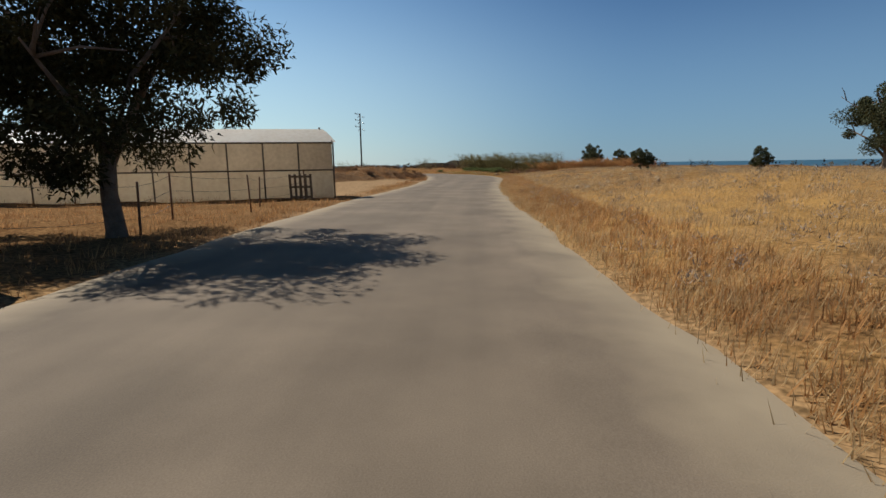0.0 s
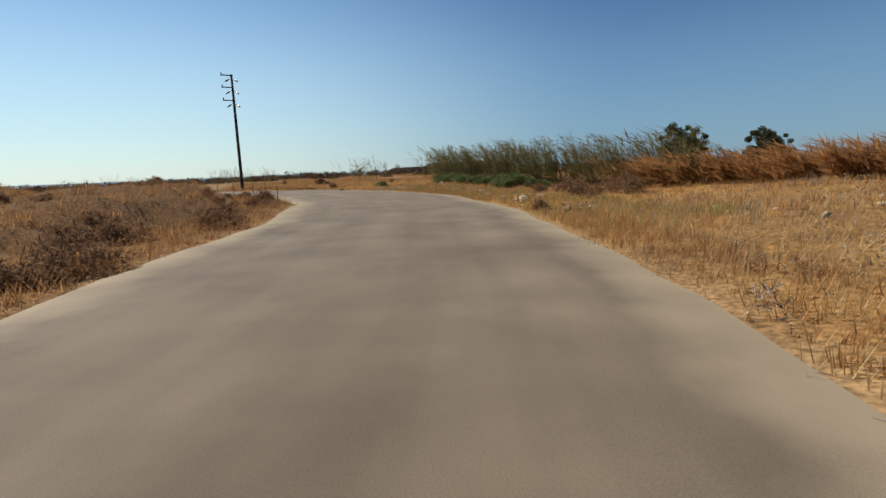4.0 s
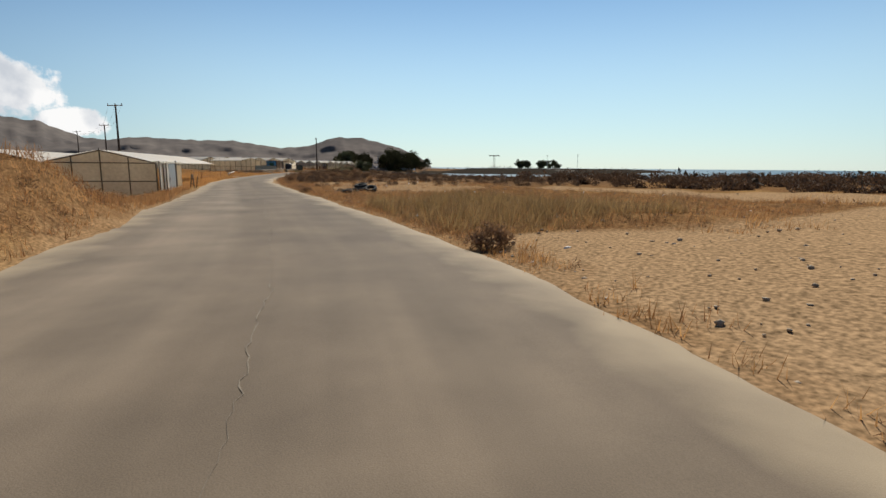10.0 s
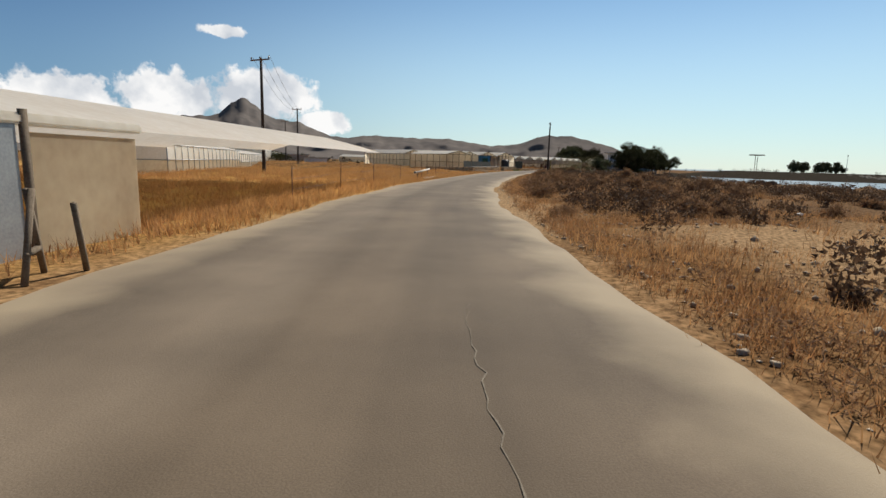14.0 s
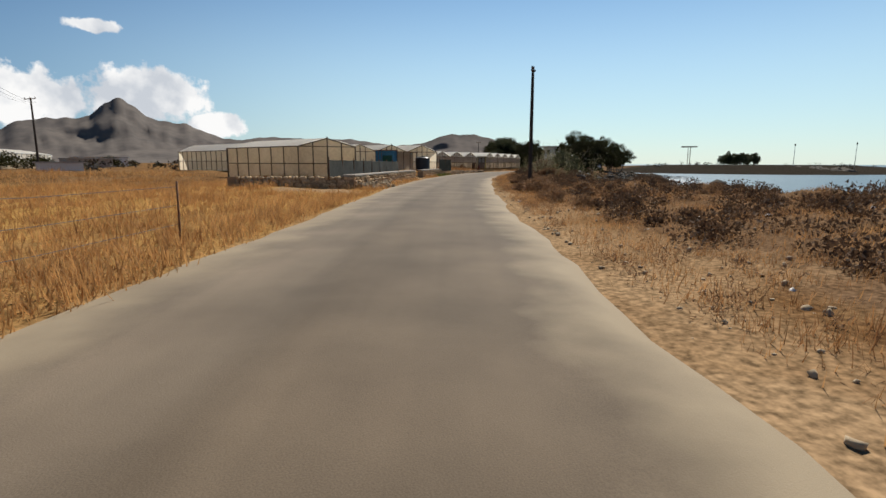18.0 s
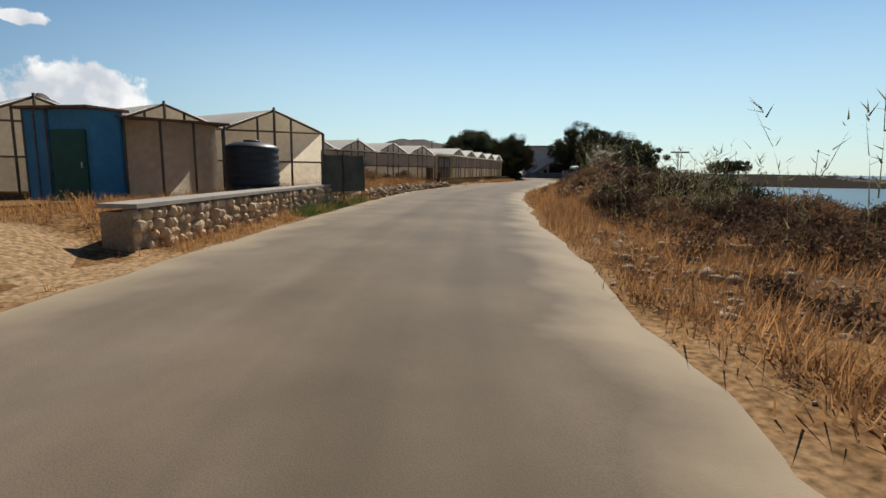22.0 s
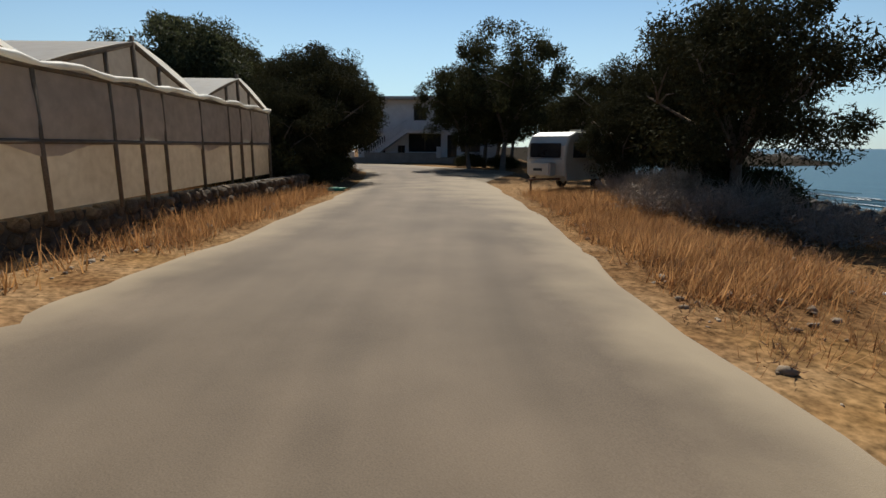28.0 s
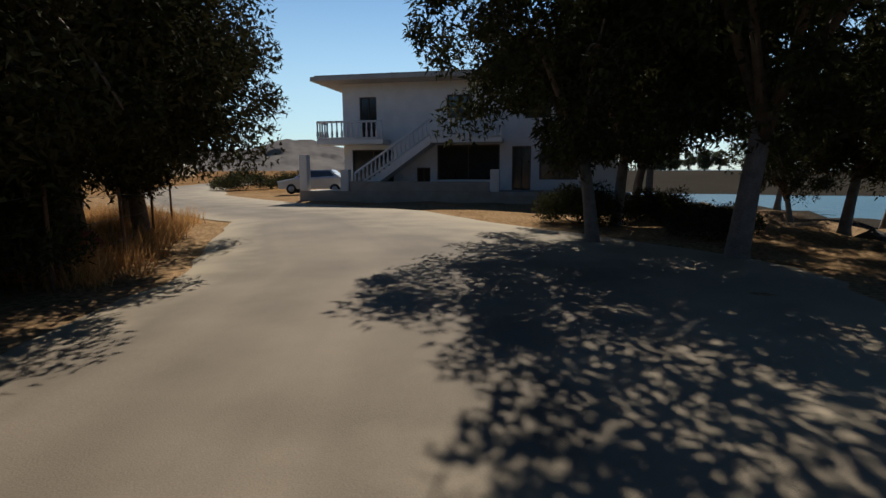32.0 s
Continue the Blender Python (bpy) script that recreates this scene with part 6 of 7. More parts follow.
def water_tank(x, y, z, r, h):
    e = thing("water_tank", x, y, z, 0, "black ribbed plastic water tank on the terrace", "water tank")
    pts, rad = [], []
    for i in range(33):
        t = i / 32
        pts.append((0, 0, h * t))
        rad.append(r * (1 + 0.022 * math.cos(t * 2 * math.pi * 8)) * (1 if t < 0.93 else 1 - 0.4 * (t - 0.93) / 0.07))
    part("shell", tube("shell", pts, rad, M["blackplastic"], 28), e)
    part("lid", tube("lid", [(0, 0, h), (0, 0, h + 0.07)], [0.25, 0.24], M["blackplastic"], 20), e)
    part("tap", tube("tap", [(r, 0, 0.12), (r + 0.14, 0, 0.12)], [0.025, 0.025], M["steel"], 6), e)


water_tank(-153.5, 117.6, 0.45, 0.8, 1.65)
greenhouse("greenhouse", -162.2, 116.4, 0.62, 132, 5, 3.95, 26, 1.75, 2.45, "row of gabled greenhouses with grey sagging film walls", 10, 3, film="filmshade", lower="filmtan", rail=0.52, drape=True, wavy=0.06, back=False, sides=(True, True))
greenhouse("greenhouse", -177.9, 133.4, 0.62, 143.4, 5, 4.76, 22, 1.85, 2.55, "row of low gabled greenhouses with dusty film walls by the bend", 9, 3, film="filmshade", lower="filmtan", rail=0.5, back=False, sides=(True, True), wavy=0.06, drape=True)


def end_wall():
    """Film end with a brown door and yellow cloth at the corner between two greenhouses."""
    e = thing("greenhouse_entrance", -175.9, 131.4, 0.6, 136, "film-clad greenhouse entrance with brown doors and a yellow cloth", "greenhouse wall")
    for i in range(2):
        d = part("door", box("door", (0.25 + 1.15 * i, -0.1, 0.05), (1.3 + 1.15 * i, -0.06, 1.75), M["doorfilm"], 0.01), e, "reddish-brown film door")
        part("door_pane", box("door_pane", (0.4 + 1.15 * i, -0.115, 0.95), (1.15 + 1.15 * i, -0.102, 1.6), M["filmshade"]), d, "dusty film pane")
        for z in (0.12, 0.85, 1.66):
            part("batten", box("batten", (0.28 + 1.15 * i, -0.13, z), (1.27 + 1.15 * i, -0.101, z + 0.07), M["timber"]), d)
        for q in (0.2, 0.75, 1.28):
            part("stile", box("stile", (q + 1.15 * i, -0.135, 0.03), (q + 0.06 + 1.15 * i, -0.1, 1.8), M["timber"]), d)
    part("film_panel", box("film_panel", (-0.1, -0.04, 0.02), (2.7, 0.0, 1.95), M["filmgrey"]), e)
    part("eaves_film", box("eaves_film", (-0.2, -0.3, 1.9), (2.9, 0.3, 2.02), M["filmroof"], 0.03), e)
    v, f = [], []
    for j in range(9):
        for i in range(5):
            v.append((2.7 + 0.09 * i, -0.14 - 0.05 * math.sin(2.4 * i + 0.5 * j), 2.0 - 0.25 * j + 0.03 * math.sin(i * 2)))
    for j in range(8):
        for i in range(4):
            k = j * 5 + i
            f.append((k, k + 1, k + 6, k + 5))
    part("cloth", mesh_data("cloth", v, f, M["yellowcloth"], True), e, "faded yellow cloth hanging from the eaves")


end_wall()


def field_cabinet(x, y, turn):
    e = thing("cabinet", x, y, gz(x, y) - 0.02, turn, "weathered dark-red wooden cabinet standing before the greenhouse", "cabinet")
    part("body", box("body", (0, 0, 0.06), (0.62, 0.4, 0.95), M["redpaint"], 0.012), e)
    part("top", box("top", (-0.04, -0.04, 0.955), (0.66, 0.44, 0.99), M["redpaint"], 0.008), e)
    for z0 in (0.12, 0.53):
        d = part("door", box("door", (0.04, -0.025, z0), (0.58, -0.003, z0 + 0.37), M["redpaint"], 0.006), e)
        part("handle", box("handle", (0.48, -0.05, z0 + 0.16), (0.5, -0.026, z0 + 0.24), M["wire"]), d, "small wire handle")
    for q in ((0.02, 0.02), (0.54, 0.02), (0.02, 0.32), (0.54, 0.32)):
        part("leg", box("leg", (q[0], q[1], -0.05), (q[0] + 0.06, q[1] + 0.06, 0.058), M["timber"]), e)


field_cabinet(-175.9, 131.75, 150)


def drum(x, y, z, r, h, label):
    e = thing("drum", x, y, z, 0, label, "drum", "oil drums")
    hs = [0, 0.02, 0.3, 0.32, 0.34, 0.63, 0.65, 0.67, 0.98, 1.0]
    rs = [1.03, 1.0, 1.0, 1.05, 1.0, 1.0, 1.05, 1.0, 1.0, 1.03]
    part("barrel", tube("barrel", [(0, 0, h * k) for k in hs], [r * k for k in rs], M["rust"], 20), e)
    part("bung", tube("bung", [(r * 0.5, 0, h), (r * 0.5, 0, h + 0.03)], [0.03, 0.03], M["steel"], 8), e)


drum(-174.2, 130.3, 0.6, 0.29, 0.86, "rusty red-brown oil drum against the greenhouse wall")


def sack(x, y, r, material, label):
    ob = new("bag", rock_mesh("bag", int(abs(x) * 10), M[material], 0.5))
    ob.matrix_world = Matrix.LocRotScale((x, y, gz(x, y) + 0.1 * r), Euler((0, 0, 1.0)), (r * 1.6, r, r))
    tagged(ob, label, "bag")


sack(-177.4, 134.6, 0.26, "bluebag", "crumpled blue plastic bag under the greenhouse wall")
sack(-197.5, 150.1, 0.42, "greenbag", "crumpled mint-green plastic bag on the verge")

# dry-stone walls: backing, stones, coping
def stone_wall(s0, s1, l0, l1, height, label, seed, cap=True, stone=0.34, face="stone", core="mortar"):
    r = np.random.default_rng(seed)
    L = s1 - s0
    p0 = road_xy(s0, l0)
    e = thing("stone_wall", p0[0], p0[1], 0, 0, label, "stone wall")
    o = Vector((p0[0], p0[1], 0))

    def at(t, off, z):
        x, y = road_xy(s0 + L * t, l0 + (l1 - l0) * t + off)
        return Vector((x, y, z)) - o

    n = max(3, int(L / 1.5))
    v, f = [], []
    for i in range(n + 1):
        t = i / n
        v += [at(t, 0.03, -0.15), at(t, 0.03, height - 0.06), at(t, 0.55, height - 0.06), at(t, 0.55, -0.15)]
    for i in range(n):
        for j in range(3):
            a = i * 4 + j
            f.append((a, a + 4, a + 5, a + 1))
    f += [(0, 1, 2, 3), (n * 4 + 3, n * 4 + 2, n * 4 + 1, n * 4)]
    part("core", mesh_data("core", v, f, M[core]), e)
    protos = [wall_stone("stone", seed * 20 + k, M[face]) for k in range(9)]
    rows = max(2, round(height / 0.18))
    d = at(1, 0, 0) - at(0, 0, 0)
    run = d.length
    for k in range(rows):
        t = 0.0
        while t < run:
            w = stone * (0.7 + 0.7 * r.random())
            h = height / rows * (0.95 + 0.35 * r.random())
            p = at(min(1, (t + w / 2) / run), 0.08 + 0.05 * r.normal(), height / rows * (k + 0.5) - 0.03)
            ob = part("stone", protos[r.integers(9)], e)
            ang = math.atan2(d.y, d.x) + 0.15 * r.normal()
            ob.matrix_local = Matrix.LocRotScale(p, Euler((0.25 * r.normal(), 0.25 * r.normal(), ang)), (w * 0.98, 0.26, h * 1.0 * (0.85 + 0.3 * r.random())))
            t += w
    if cap:
        n = max(2, int(L / 2.2))
        for i in range(n):
            a, b = (i + 0.004) / n, (i + 0.996) / n
            q = [at(a, -0.06, height), at(b, -0.06, height), at(b, 0.6, height), at(a, 0.6, height)]
            v = q + [w + Vector((0, 0, 0.07)) for w in q]
            part("coping_slab", mesh_data("coping_slab", v, [(3, 2, 1, 0), (4, 5, 6, 7), (0, 1, 5, 4), (1, 2, 6, 5), (2, 3, 7, 6), (3, 0, 4, 7)], M["concrete"]), e)


stone_wall(208.2, 227.4, 5.4, 4.9, 0.72, "low dry-stone wall of brown fieldstones with a concrete coping", 3, stone=0.22)
stone_wall(208.0, 208.3, 11.5, 5.6, 0.72, "short dry-stone return wall at the field's corner", 9, cap=False, stone=0.22)
stone_wall(231.8, 246.5, 5.0, 5.4, 0.7, "low dry-stone wall with a concrete coping beside a driveway", 4, stone=0.2)
ob = tagged(new("ramp", mesh_data("ramp", [Vector((*road_xy(227.4, 4.75), -0.03)), Vector((*road_xy(231.8, 4.85), -0.03)), Vector((*road_xy(231.8, 9.0), 0.46)), Vector((*road_xy(227.4, 9.0), 0.46))], [(0, 1, 2, 3)], M["ground"])),
            "short earth ramp between two stone walls", "ramp", kind="structure")


def rubble_row(s0, s1, l0, l1, count, label, seed, size=0.3, pile=0.45):
    r = np.random.default_rng(seed)
    p0 = road_xy(s0, l0)
    e = thing("rubble_wall", p0[0], p0[1], 0, 0, label, "stone wall")
    protos = [rock_mesh("stone", seed * 20 + k, M["palestone" if seed == 7 else "stone"], 0.8) for k in range(8)]
    for i in range(count):
        t = r.random()
        off = r.normal() * 0.17
        x, y = road_xy(s0 + (s1 - s0) * t, l0 + (l1 - l0) * t + off)
        s = size * (0.55 + 0.9 * r.random())
        z = gz(x, y) + max(0, pile * (1 - abs(off) / 0.5)) * r.random() + 0.04
        ob = part("stone", protos[r.integers(8)], e)
        ob.matrix_local = Matrix.LocRotScale((x - p0[0], y - p0[1], z), Euler(tuple(r.random(3) * 6)), (s, s, s))


rubble_row(246.8, 265, 5.3, 5.25, 300, "tumbled wall of brown loose fieldstones along the verge", 5, 0.23, 0.42)
n = 900
t = r0.random(n)
pl = [road_xy(246.8 + 18.2 * a, 5.28 + 0.24 * b) for a, b in zip(t, r0.normal(size=n))]
scatter_rocks("wall_rubble", [(a, b, gz(a, b) + 0.32 * r0.random()) for a, b in pl], 0.07 + 0.12 * r0.random(n), M["rockdark"], "small stones filling the tumbled wall along the verge", "rubble", 79)
x, y = scatter_sl(1500, 243, 268, 5.7, 8.6, 162)
scatter_blades("rusty_grass", x, y, 8, 0.5, 0.014, 0.16, M["rustgrass"], "thick rust-red dry grass before the greenhouse walls", 163)
# this wall's shade is painted into the stones' dark colour
stone_wall(280.5, 293.0, 5.7, 4.75, 0.6, "low dry-stone wall of brown stones, shade put into their colour, without coping", 8, cap=False, stone=0.24, face="shadestone", core="shorerock")
rubble_row(208.4, 213.5, 5.0, 4.5, 90, "heap of rubble stones at the end of the wall", 7, 0.27, 0.3)
x, y = scatter_sl(2600, 210, 285, 4.4, 8.5, 113)
scatter_blades("dry_grass", x, y, 8, 0.3, 0.018, 0.12, M["straworange"], "orange dry grass between road, wall and greenhouses", 13)
x, y = scatter_sl(230, 238.5, 246, 4.6, 5.3, 114)
scatter_blades("green_grass", x, y, 14, 0.3, 0.014, 0.13, M["grass_green"], "fresh green weeds at the foot of the wall", 14)
for i in range(16):
    s = 252 + 30 * i / 16
    x, y = road_xy(s, 7.2 + 1.2 * math.sin(i * 3.1))
    put(SHRUBS[i % 3], x, y, i * 35, 1.0 + 0.5 * math.sin(i) ** 2, "dry rust-brown bush against the greenhouse wall", "bush", "dry bushes by the greenhouses")

# ---------------------------------------------------------------- seaward side
x, y = scatter_sl(11000, 138, 292, -2.4, -14, 115, 1.2)
scatter_blades("dry_grass", x, y, 9, 0.2, 0.011, 0.14, M["rustgrass"], "rust-brown dry grass on the seaward verge", 15)
x, y = scatter_sl(1500, 226, 262, -2.2, -5.5, 116)
scatter_blades("tall_dry_grass", x, y, 8, 0.36, 0.016, 0.16, M["rustgrass"], "tall rust-coloured dry grass on the seaward verge", 16)
n = 2600
s = 150 + 160 * r0.random(n)
lat = -(np.interp(s, SHORE_S, SHORE_L) - 14 * r0.random(n) ** 1.5 + 1.5)
pl = [road_xy(a, b) for a, b in zip(s, lat)]
scatter_rocks("shore_rocks", [(a, b, max(gz(a, b), -1.7)) for a, b in pl], 0.2 + 0.65 * r0.random(n) ** 2, M["shorerock"], "jagged dark rocks along the waterline", "rocks", 62)
n = 700
x, y = scatter_sl(n, 120, 292, -2.8, -24, 117, 1.2)
scatter_rocks("coast_stones", list(zip(x, y, ground_z(x, y))), 0.05 + 0.13 * r0.random(len(x)) ** 2.2, M["rock"], "scattered grey-brown stones on the stony coast", "stones", 63)
x, y = scatter_sl(240, 108, 292, -2.4, -18, 118, 1.2)
scatter_rocks("litter", list(zip(x, y, ground_z(x, y))), 0.05 + 0.09 * r0.random(len(x)), M["litter"], "small scraps of pale litter and shell on the ground", "litter", 64)
x, y = scatter_sl(1300, 140, 240, -4.2, -32, 150, 1.2)
low_scrub("low_scrub", x, y, 0.4, 100, 0.13, "heath", "dark cushion scrub on the stony coast", 151, 0.34)
x, y = scatter_sl(4200, 140, 292, -2.2, -16, 152, 1.15)
low_scrub("low_scrub", x, y, 0.2, 26, 0.11, "shrub", "ankle-high dry weeds on the seaward verge", 153)
x, y = scatter_sl(1300, 205, 292, 4.6, 8.2, 154)
low_scrub("low_scrub", x, y, 0.2, 26, 0.11, "rustgrass", "ankle-high rusty weeds by walls and greenhouses", 155)
x, y = scatter_sl(500, 215, 262, -3.5, -14, 156)
low_scrub("low_scrub", x, y, 0.4, 90, 0.13, "heath", "dark knee-high scrub above the shore", 157, 0.3)
for x, y, k, sc in [(-149.0, 132.4, 1, 0.95), (-150.6, 130.3, 0, 0.5), (-147.6, 128.6, 0, 0.45), (-145.3, 130.4, 0, 0.65), (-148.2, 130.1, 0, 0.5), (-151.0, 128.6, 0, 0.3),
                    (-165.0, 139.0, 0, 0.5), (-140, 126.5, 0, 0.5), (-143, 129, 0, 0.6), (-155.5, 138.5, 1, 0.7), (-152.0, 135.5, 0, 0.5)]:
    put(BIGSHRUBS[k], x, y, x * 31, sc, "wide dark evergreen bush above the shore" if k else "tangled grey-brown bush above the shore", "bush", "bushes above the shore")
for x, y, sc in [(-150.6, 129.2, 0.6), (-148.9, 127.9, 0.5), (-151.6, 131.2, 0.7), (-149.6, 131.0, 0.75), (-147.0, 129.8, 0.55), (-145.0, 128.4, 0.45), (-153.4, 133.0, 0.5), (-146.2, 132.4, 0.7), (-143.4, 131.0, 0.5), (-142.0, 127.4, 0.4)]:
    put(HEATH, x, y, x * 47, sc, "rounded dark-brown heath bush above the shore", "bush", "heath bushes above the shore")
for x, y, k, t, sc in [(-161.8, 138.9, 0, 0, 0.86), (-160.4, 138.9, 0, 60, 0.74), (-163.4, 140.6, 1, 120, 0.85), (-158.4, 139.2, 1, 30, 0.65), (-168.3, 142.4, 0, 20, 0.8)]:
    put(BUSHTREES[k], x, y, t, sc * 1.25, "young dark-green tree behind the rubble bank", "tree", "young trees by the bank")
put(TREES[2], -166.2, 142.4, 75, 0.62, "bushy tamarisk leaning over the brush by the verge", "tree")
for cx, cy, n, h, nm, sd in [(-164.2, 139.0, 240, 2.7, 55, 0.8), (-163.0, 138.0, 60, 2.3, 57, 0.6), (-139.9, 126.6, 60, 3.0, 56, 0.8), (-137.2, 127.6, 46, 3.0, 58, 0.7), (-133.6, 127.6, 12, 2.8, 63, 0.4), (-147, 128.6, 70, 2.0, 60, 1.2), (-168.9, 141.6, 5, 2.6, 59, 0.15)]:
    reed_bed("reeds", cx + r0.normal(size=n) * sd, cy + r0.normal(size=n) * sd, h, "sparse dry reeds with grey plumes above the shore", nm, lean=(-0.06, 0.03), leaves=13, leaf=0.45, material="reedcane" if sd < 0.4 else "reed")
# pale slivers for plumes and for sun glints on the reed leaves
n = 90
cx, cy = -164.2 + r0.normal(size=n) * 0.8, 139.0 + r0.normal(size=n) * 0.75
v, f = leaf_cloud(np.stack([cx, cy, ground_z(cx, cy) + 1.0 + 1.3 * r0.random(n) ** 0.7], 1), 0.05 + 0.06 * r0.random(n), 14, 0.1, 0.3, -0.3, r0)
tagged(new("reed_plumes", fast_mesh("reed_plumes", v, f, M["plumeglint"])), "pale feathery plumes and painted sun glints on the dry reeds", "reeds", kind="stuff")


def spoil_heap(label, cx, cy, rad, seed):
    """Loose earth heaped on the verge, as a lumpy skin that runs out into the ground."""
    r = np.random.default_rng(seed)
    n, m, v, f = 26, 72, [], []
    for j in range(n + 1):
        for i in range(m):
            a, k = 2 * math.pi * i / m, j / n
            q = rad * k * (1 + 0.16 * math.sin(3 * a + seed) + 0.08 * math.sin(7 * a))
            v.append((cx + q * math.cos(a), cy + q * math.sin(a), 0.16 * (1 - k ** 3) * (1 + 0.9 * (r.random() - 0.5)) - 0.07 * k ** 6))
    for j in range(n):
        for i in range(m):
            f.append((j * m + i, j * m + (i + 1) % m, (j + 1) * m + (i + 1) % m, (j + 1) * m + i))
    v = np.array(v)
    v[:, 2] += ground_z(v[:, 0], v[:, 1])
    tagged(new("spoil_heap", mesh_data("spoil_heap", [tuple(p) for p in v], f, M["spoil"], True)), label, "earth heap", kind="stuff")


spoil_heap("heap of dark red-brown earth dumped on the verge", -157.3, 133.6, 2.3, 5)
spoil_heap("heap of dark red-brown earth dumped on the verge", -160.0, 135.7, 2.1, 9)
for (cx, cy, rr, n, sd) in [(-157.0, 133.4, 2.6, 480, 65), (-159.9, 135.3, 2.3, 360, 66), (-154.2, 132.0, 1.8, 200, 67), (-143.6, 124.2, 2.0, 260, 75), (-140.5, 123.0, 1.8, 200, 76)]:
    a, k = r0.random(n) * 6.28, r0.random(n) ** 0.5
    xx, yy = cx + rr * k * np.cos(a), cy + rr * k * np.sin(a)
    ss, ll = road_sl(xx, yy)
    ok = -ll > np.interp(ss, EDGE_S, EDGE_R) + 0.5
    xx, yy, n = xx[ok], yy[ok], int(ok.sum())
    scatter_rocks("rubble", list(zip(xx, yy, ground_z(xx, yy) + (0.14 if sd in (65, 66) else 0.0))), 0.05 + 0.17 * r0.random(n) ** 2, M["palestone"] if sd > 70 else M["rockdark"], "heap of broken stones and earth on the verge", "rubble", sd)


for s, l, sc in [(262.0, -5.2, 0.8), (263.5, -6.4, 0.9), (259.5, -6.0, 0.8), (273.5, -6.2, 0.6), (286.3, -5.6, 0.75), (288.2, -4.9, 0.7), (287.3, -7.0, 0.9), (290.0, -6.2, 0.75), (284.5, -6.8, 0.7), (289.3, -4.9, 0.75), (288.4, -5.6, 0.9), (286.9, -4.6, 0.7), (289.2, -6.4, 1.0), (290.3, -5.4, 0.8)]:
    x, y = road_xy(s, l)
    put(DEADBRUSH, x, y, s * 50, sc, "tangle of dead grey-brown branches on the verge", "brush pile", "brush piles")
x, y = scatter_sl(1100, 280, 292, -2.5, -4.6, 135)
scatter_blades("tall_dry_grass", x, y, 10, 0.34, 0.014, 0.13, M["rustgrass"], "tall orange dry grass along the verge before the caravan", 18)
x, y = scatter_sl(420, 276, 290, 4.9, 7.6, 137)
scatter_blades("tall_dry_grass", x, y, 12, 0.5, 0.016, 0.16, M["rustgrass"], "rusty knee-high grass at the greenhouse's foot", 20)
x, y = scatter_sl(420, 244, 262, -2.6, -3.9, 138)
scatter_blades("tall_dry_grass", x, y, 10, 0.32, 0.014, 0.13, M["straworange"], "orange dry grass before the earth heap", 21)
x, y = scatter_sl(500, 282, 293, 4.0, 6.0, 136)
scatter_blades("tall_dry_grass", x, y, 8, 0.4, 0.014, 0.13, M["rustgrass"], "rust-coloured grass at the foot of the collapsed wall", 19)
for s, l, sc in [(288.6, -7.6, 0.8), (290.0, -8.2, 0.95), (291.2, -9.6, 1.0)]:
    x, y = road_xy(s, l)
    put(BIGSHRUBS[1], x, y, s * 30, sc, "dense dark-green bush beside the caravan", "bush", "bushes beside the caravan")
put(TREES[4], -190.1, 156.1, 80, 0.5, "low dense tamarisk overgrowing the caravan's side", "tree", "trees round the square")
put(TAMARISK, -172.0, 144.4, 10, 1.0, "grey-green bush on the open stony ground", "bush")
x, y = scatter_sl(1500, 262, 290, -2.3, -20, 131, 1.2)
scatter_rocks("coast_gravel", list(zip(x, y, ground_z(x, y))), 0.03 + 0.11 * r0.random(len(x)) ** 2.5, M["rock"], "loose gravel and stones on the bare dirt by the shore", "gravel", 71)
x, y = scatter_sl(2600, 140, 232, -2.0, -12, 132, 1.4)
scatter_rocks("verge_gravel", list(zip(x, y, ground_z(x, y))), 0.025 + 0.08 * r0.random(len(x)) ** 2.5, M["palestone"], "loose gravel on the seaward verge", "gravel", 72)
x, y = scatter_sl(2200, 100, 150, -2.2, -16, 133, 1.3)
scatter_rocks("verge_gravel", list(zip(x, y, ground_z(x, y))), 0.02 + 0.075 * r0.random(len(x)) ** 2.5, M["rock"], "loose gravel on the waste ground by the bend", "gravel", 73)
x, y = scatter_sl(1800, 246, 300, 4.4, 8, 134, 1.4)
scatter_rocks("verge_gravel", list(zip(x, y, ground_z(x, y))), 0.03 + 0.12 * r0.random(len(x)) ** 2.5, M["rock"], "loose gravel on the landward verge", "gravel", 74)
for i in range(60):
    s, l = 150 + 110 * r0.random(), -(3.0 + 9 * r0.random() ** 1.2)
    x, y = road_xy(s, l)
    put(SHRUBS[i % 3], x, y, i * 53, 0.45 + 0.55 * r0.random(), "small dark thorny cushion bush on the verge", "bush", "cushion bushes on the verge")

# far spit, trees and sunshade frame on it
for i in range(16):
    t = i / 15
    bx, by = -268 - 95 * t + 5 * math.sin(i * 2), 266 + 105 * t + 5 * math.cos(i * 3)
    put(BUSHTREES[i % 2], bx, by, i * 60, 1.7 + 0.6 * math.sin(i * 1.7) ** 2, "far round-crowned tree on the low spit across the bay", "tree", "far trees on the spit")


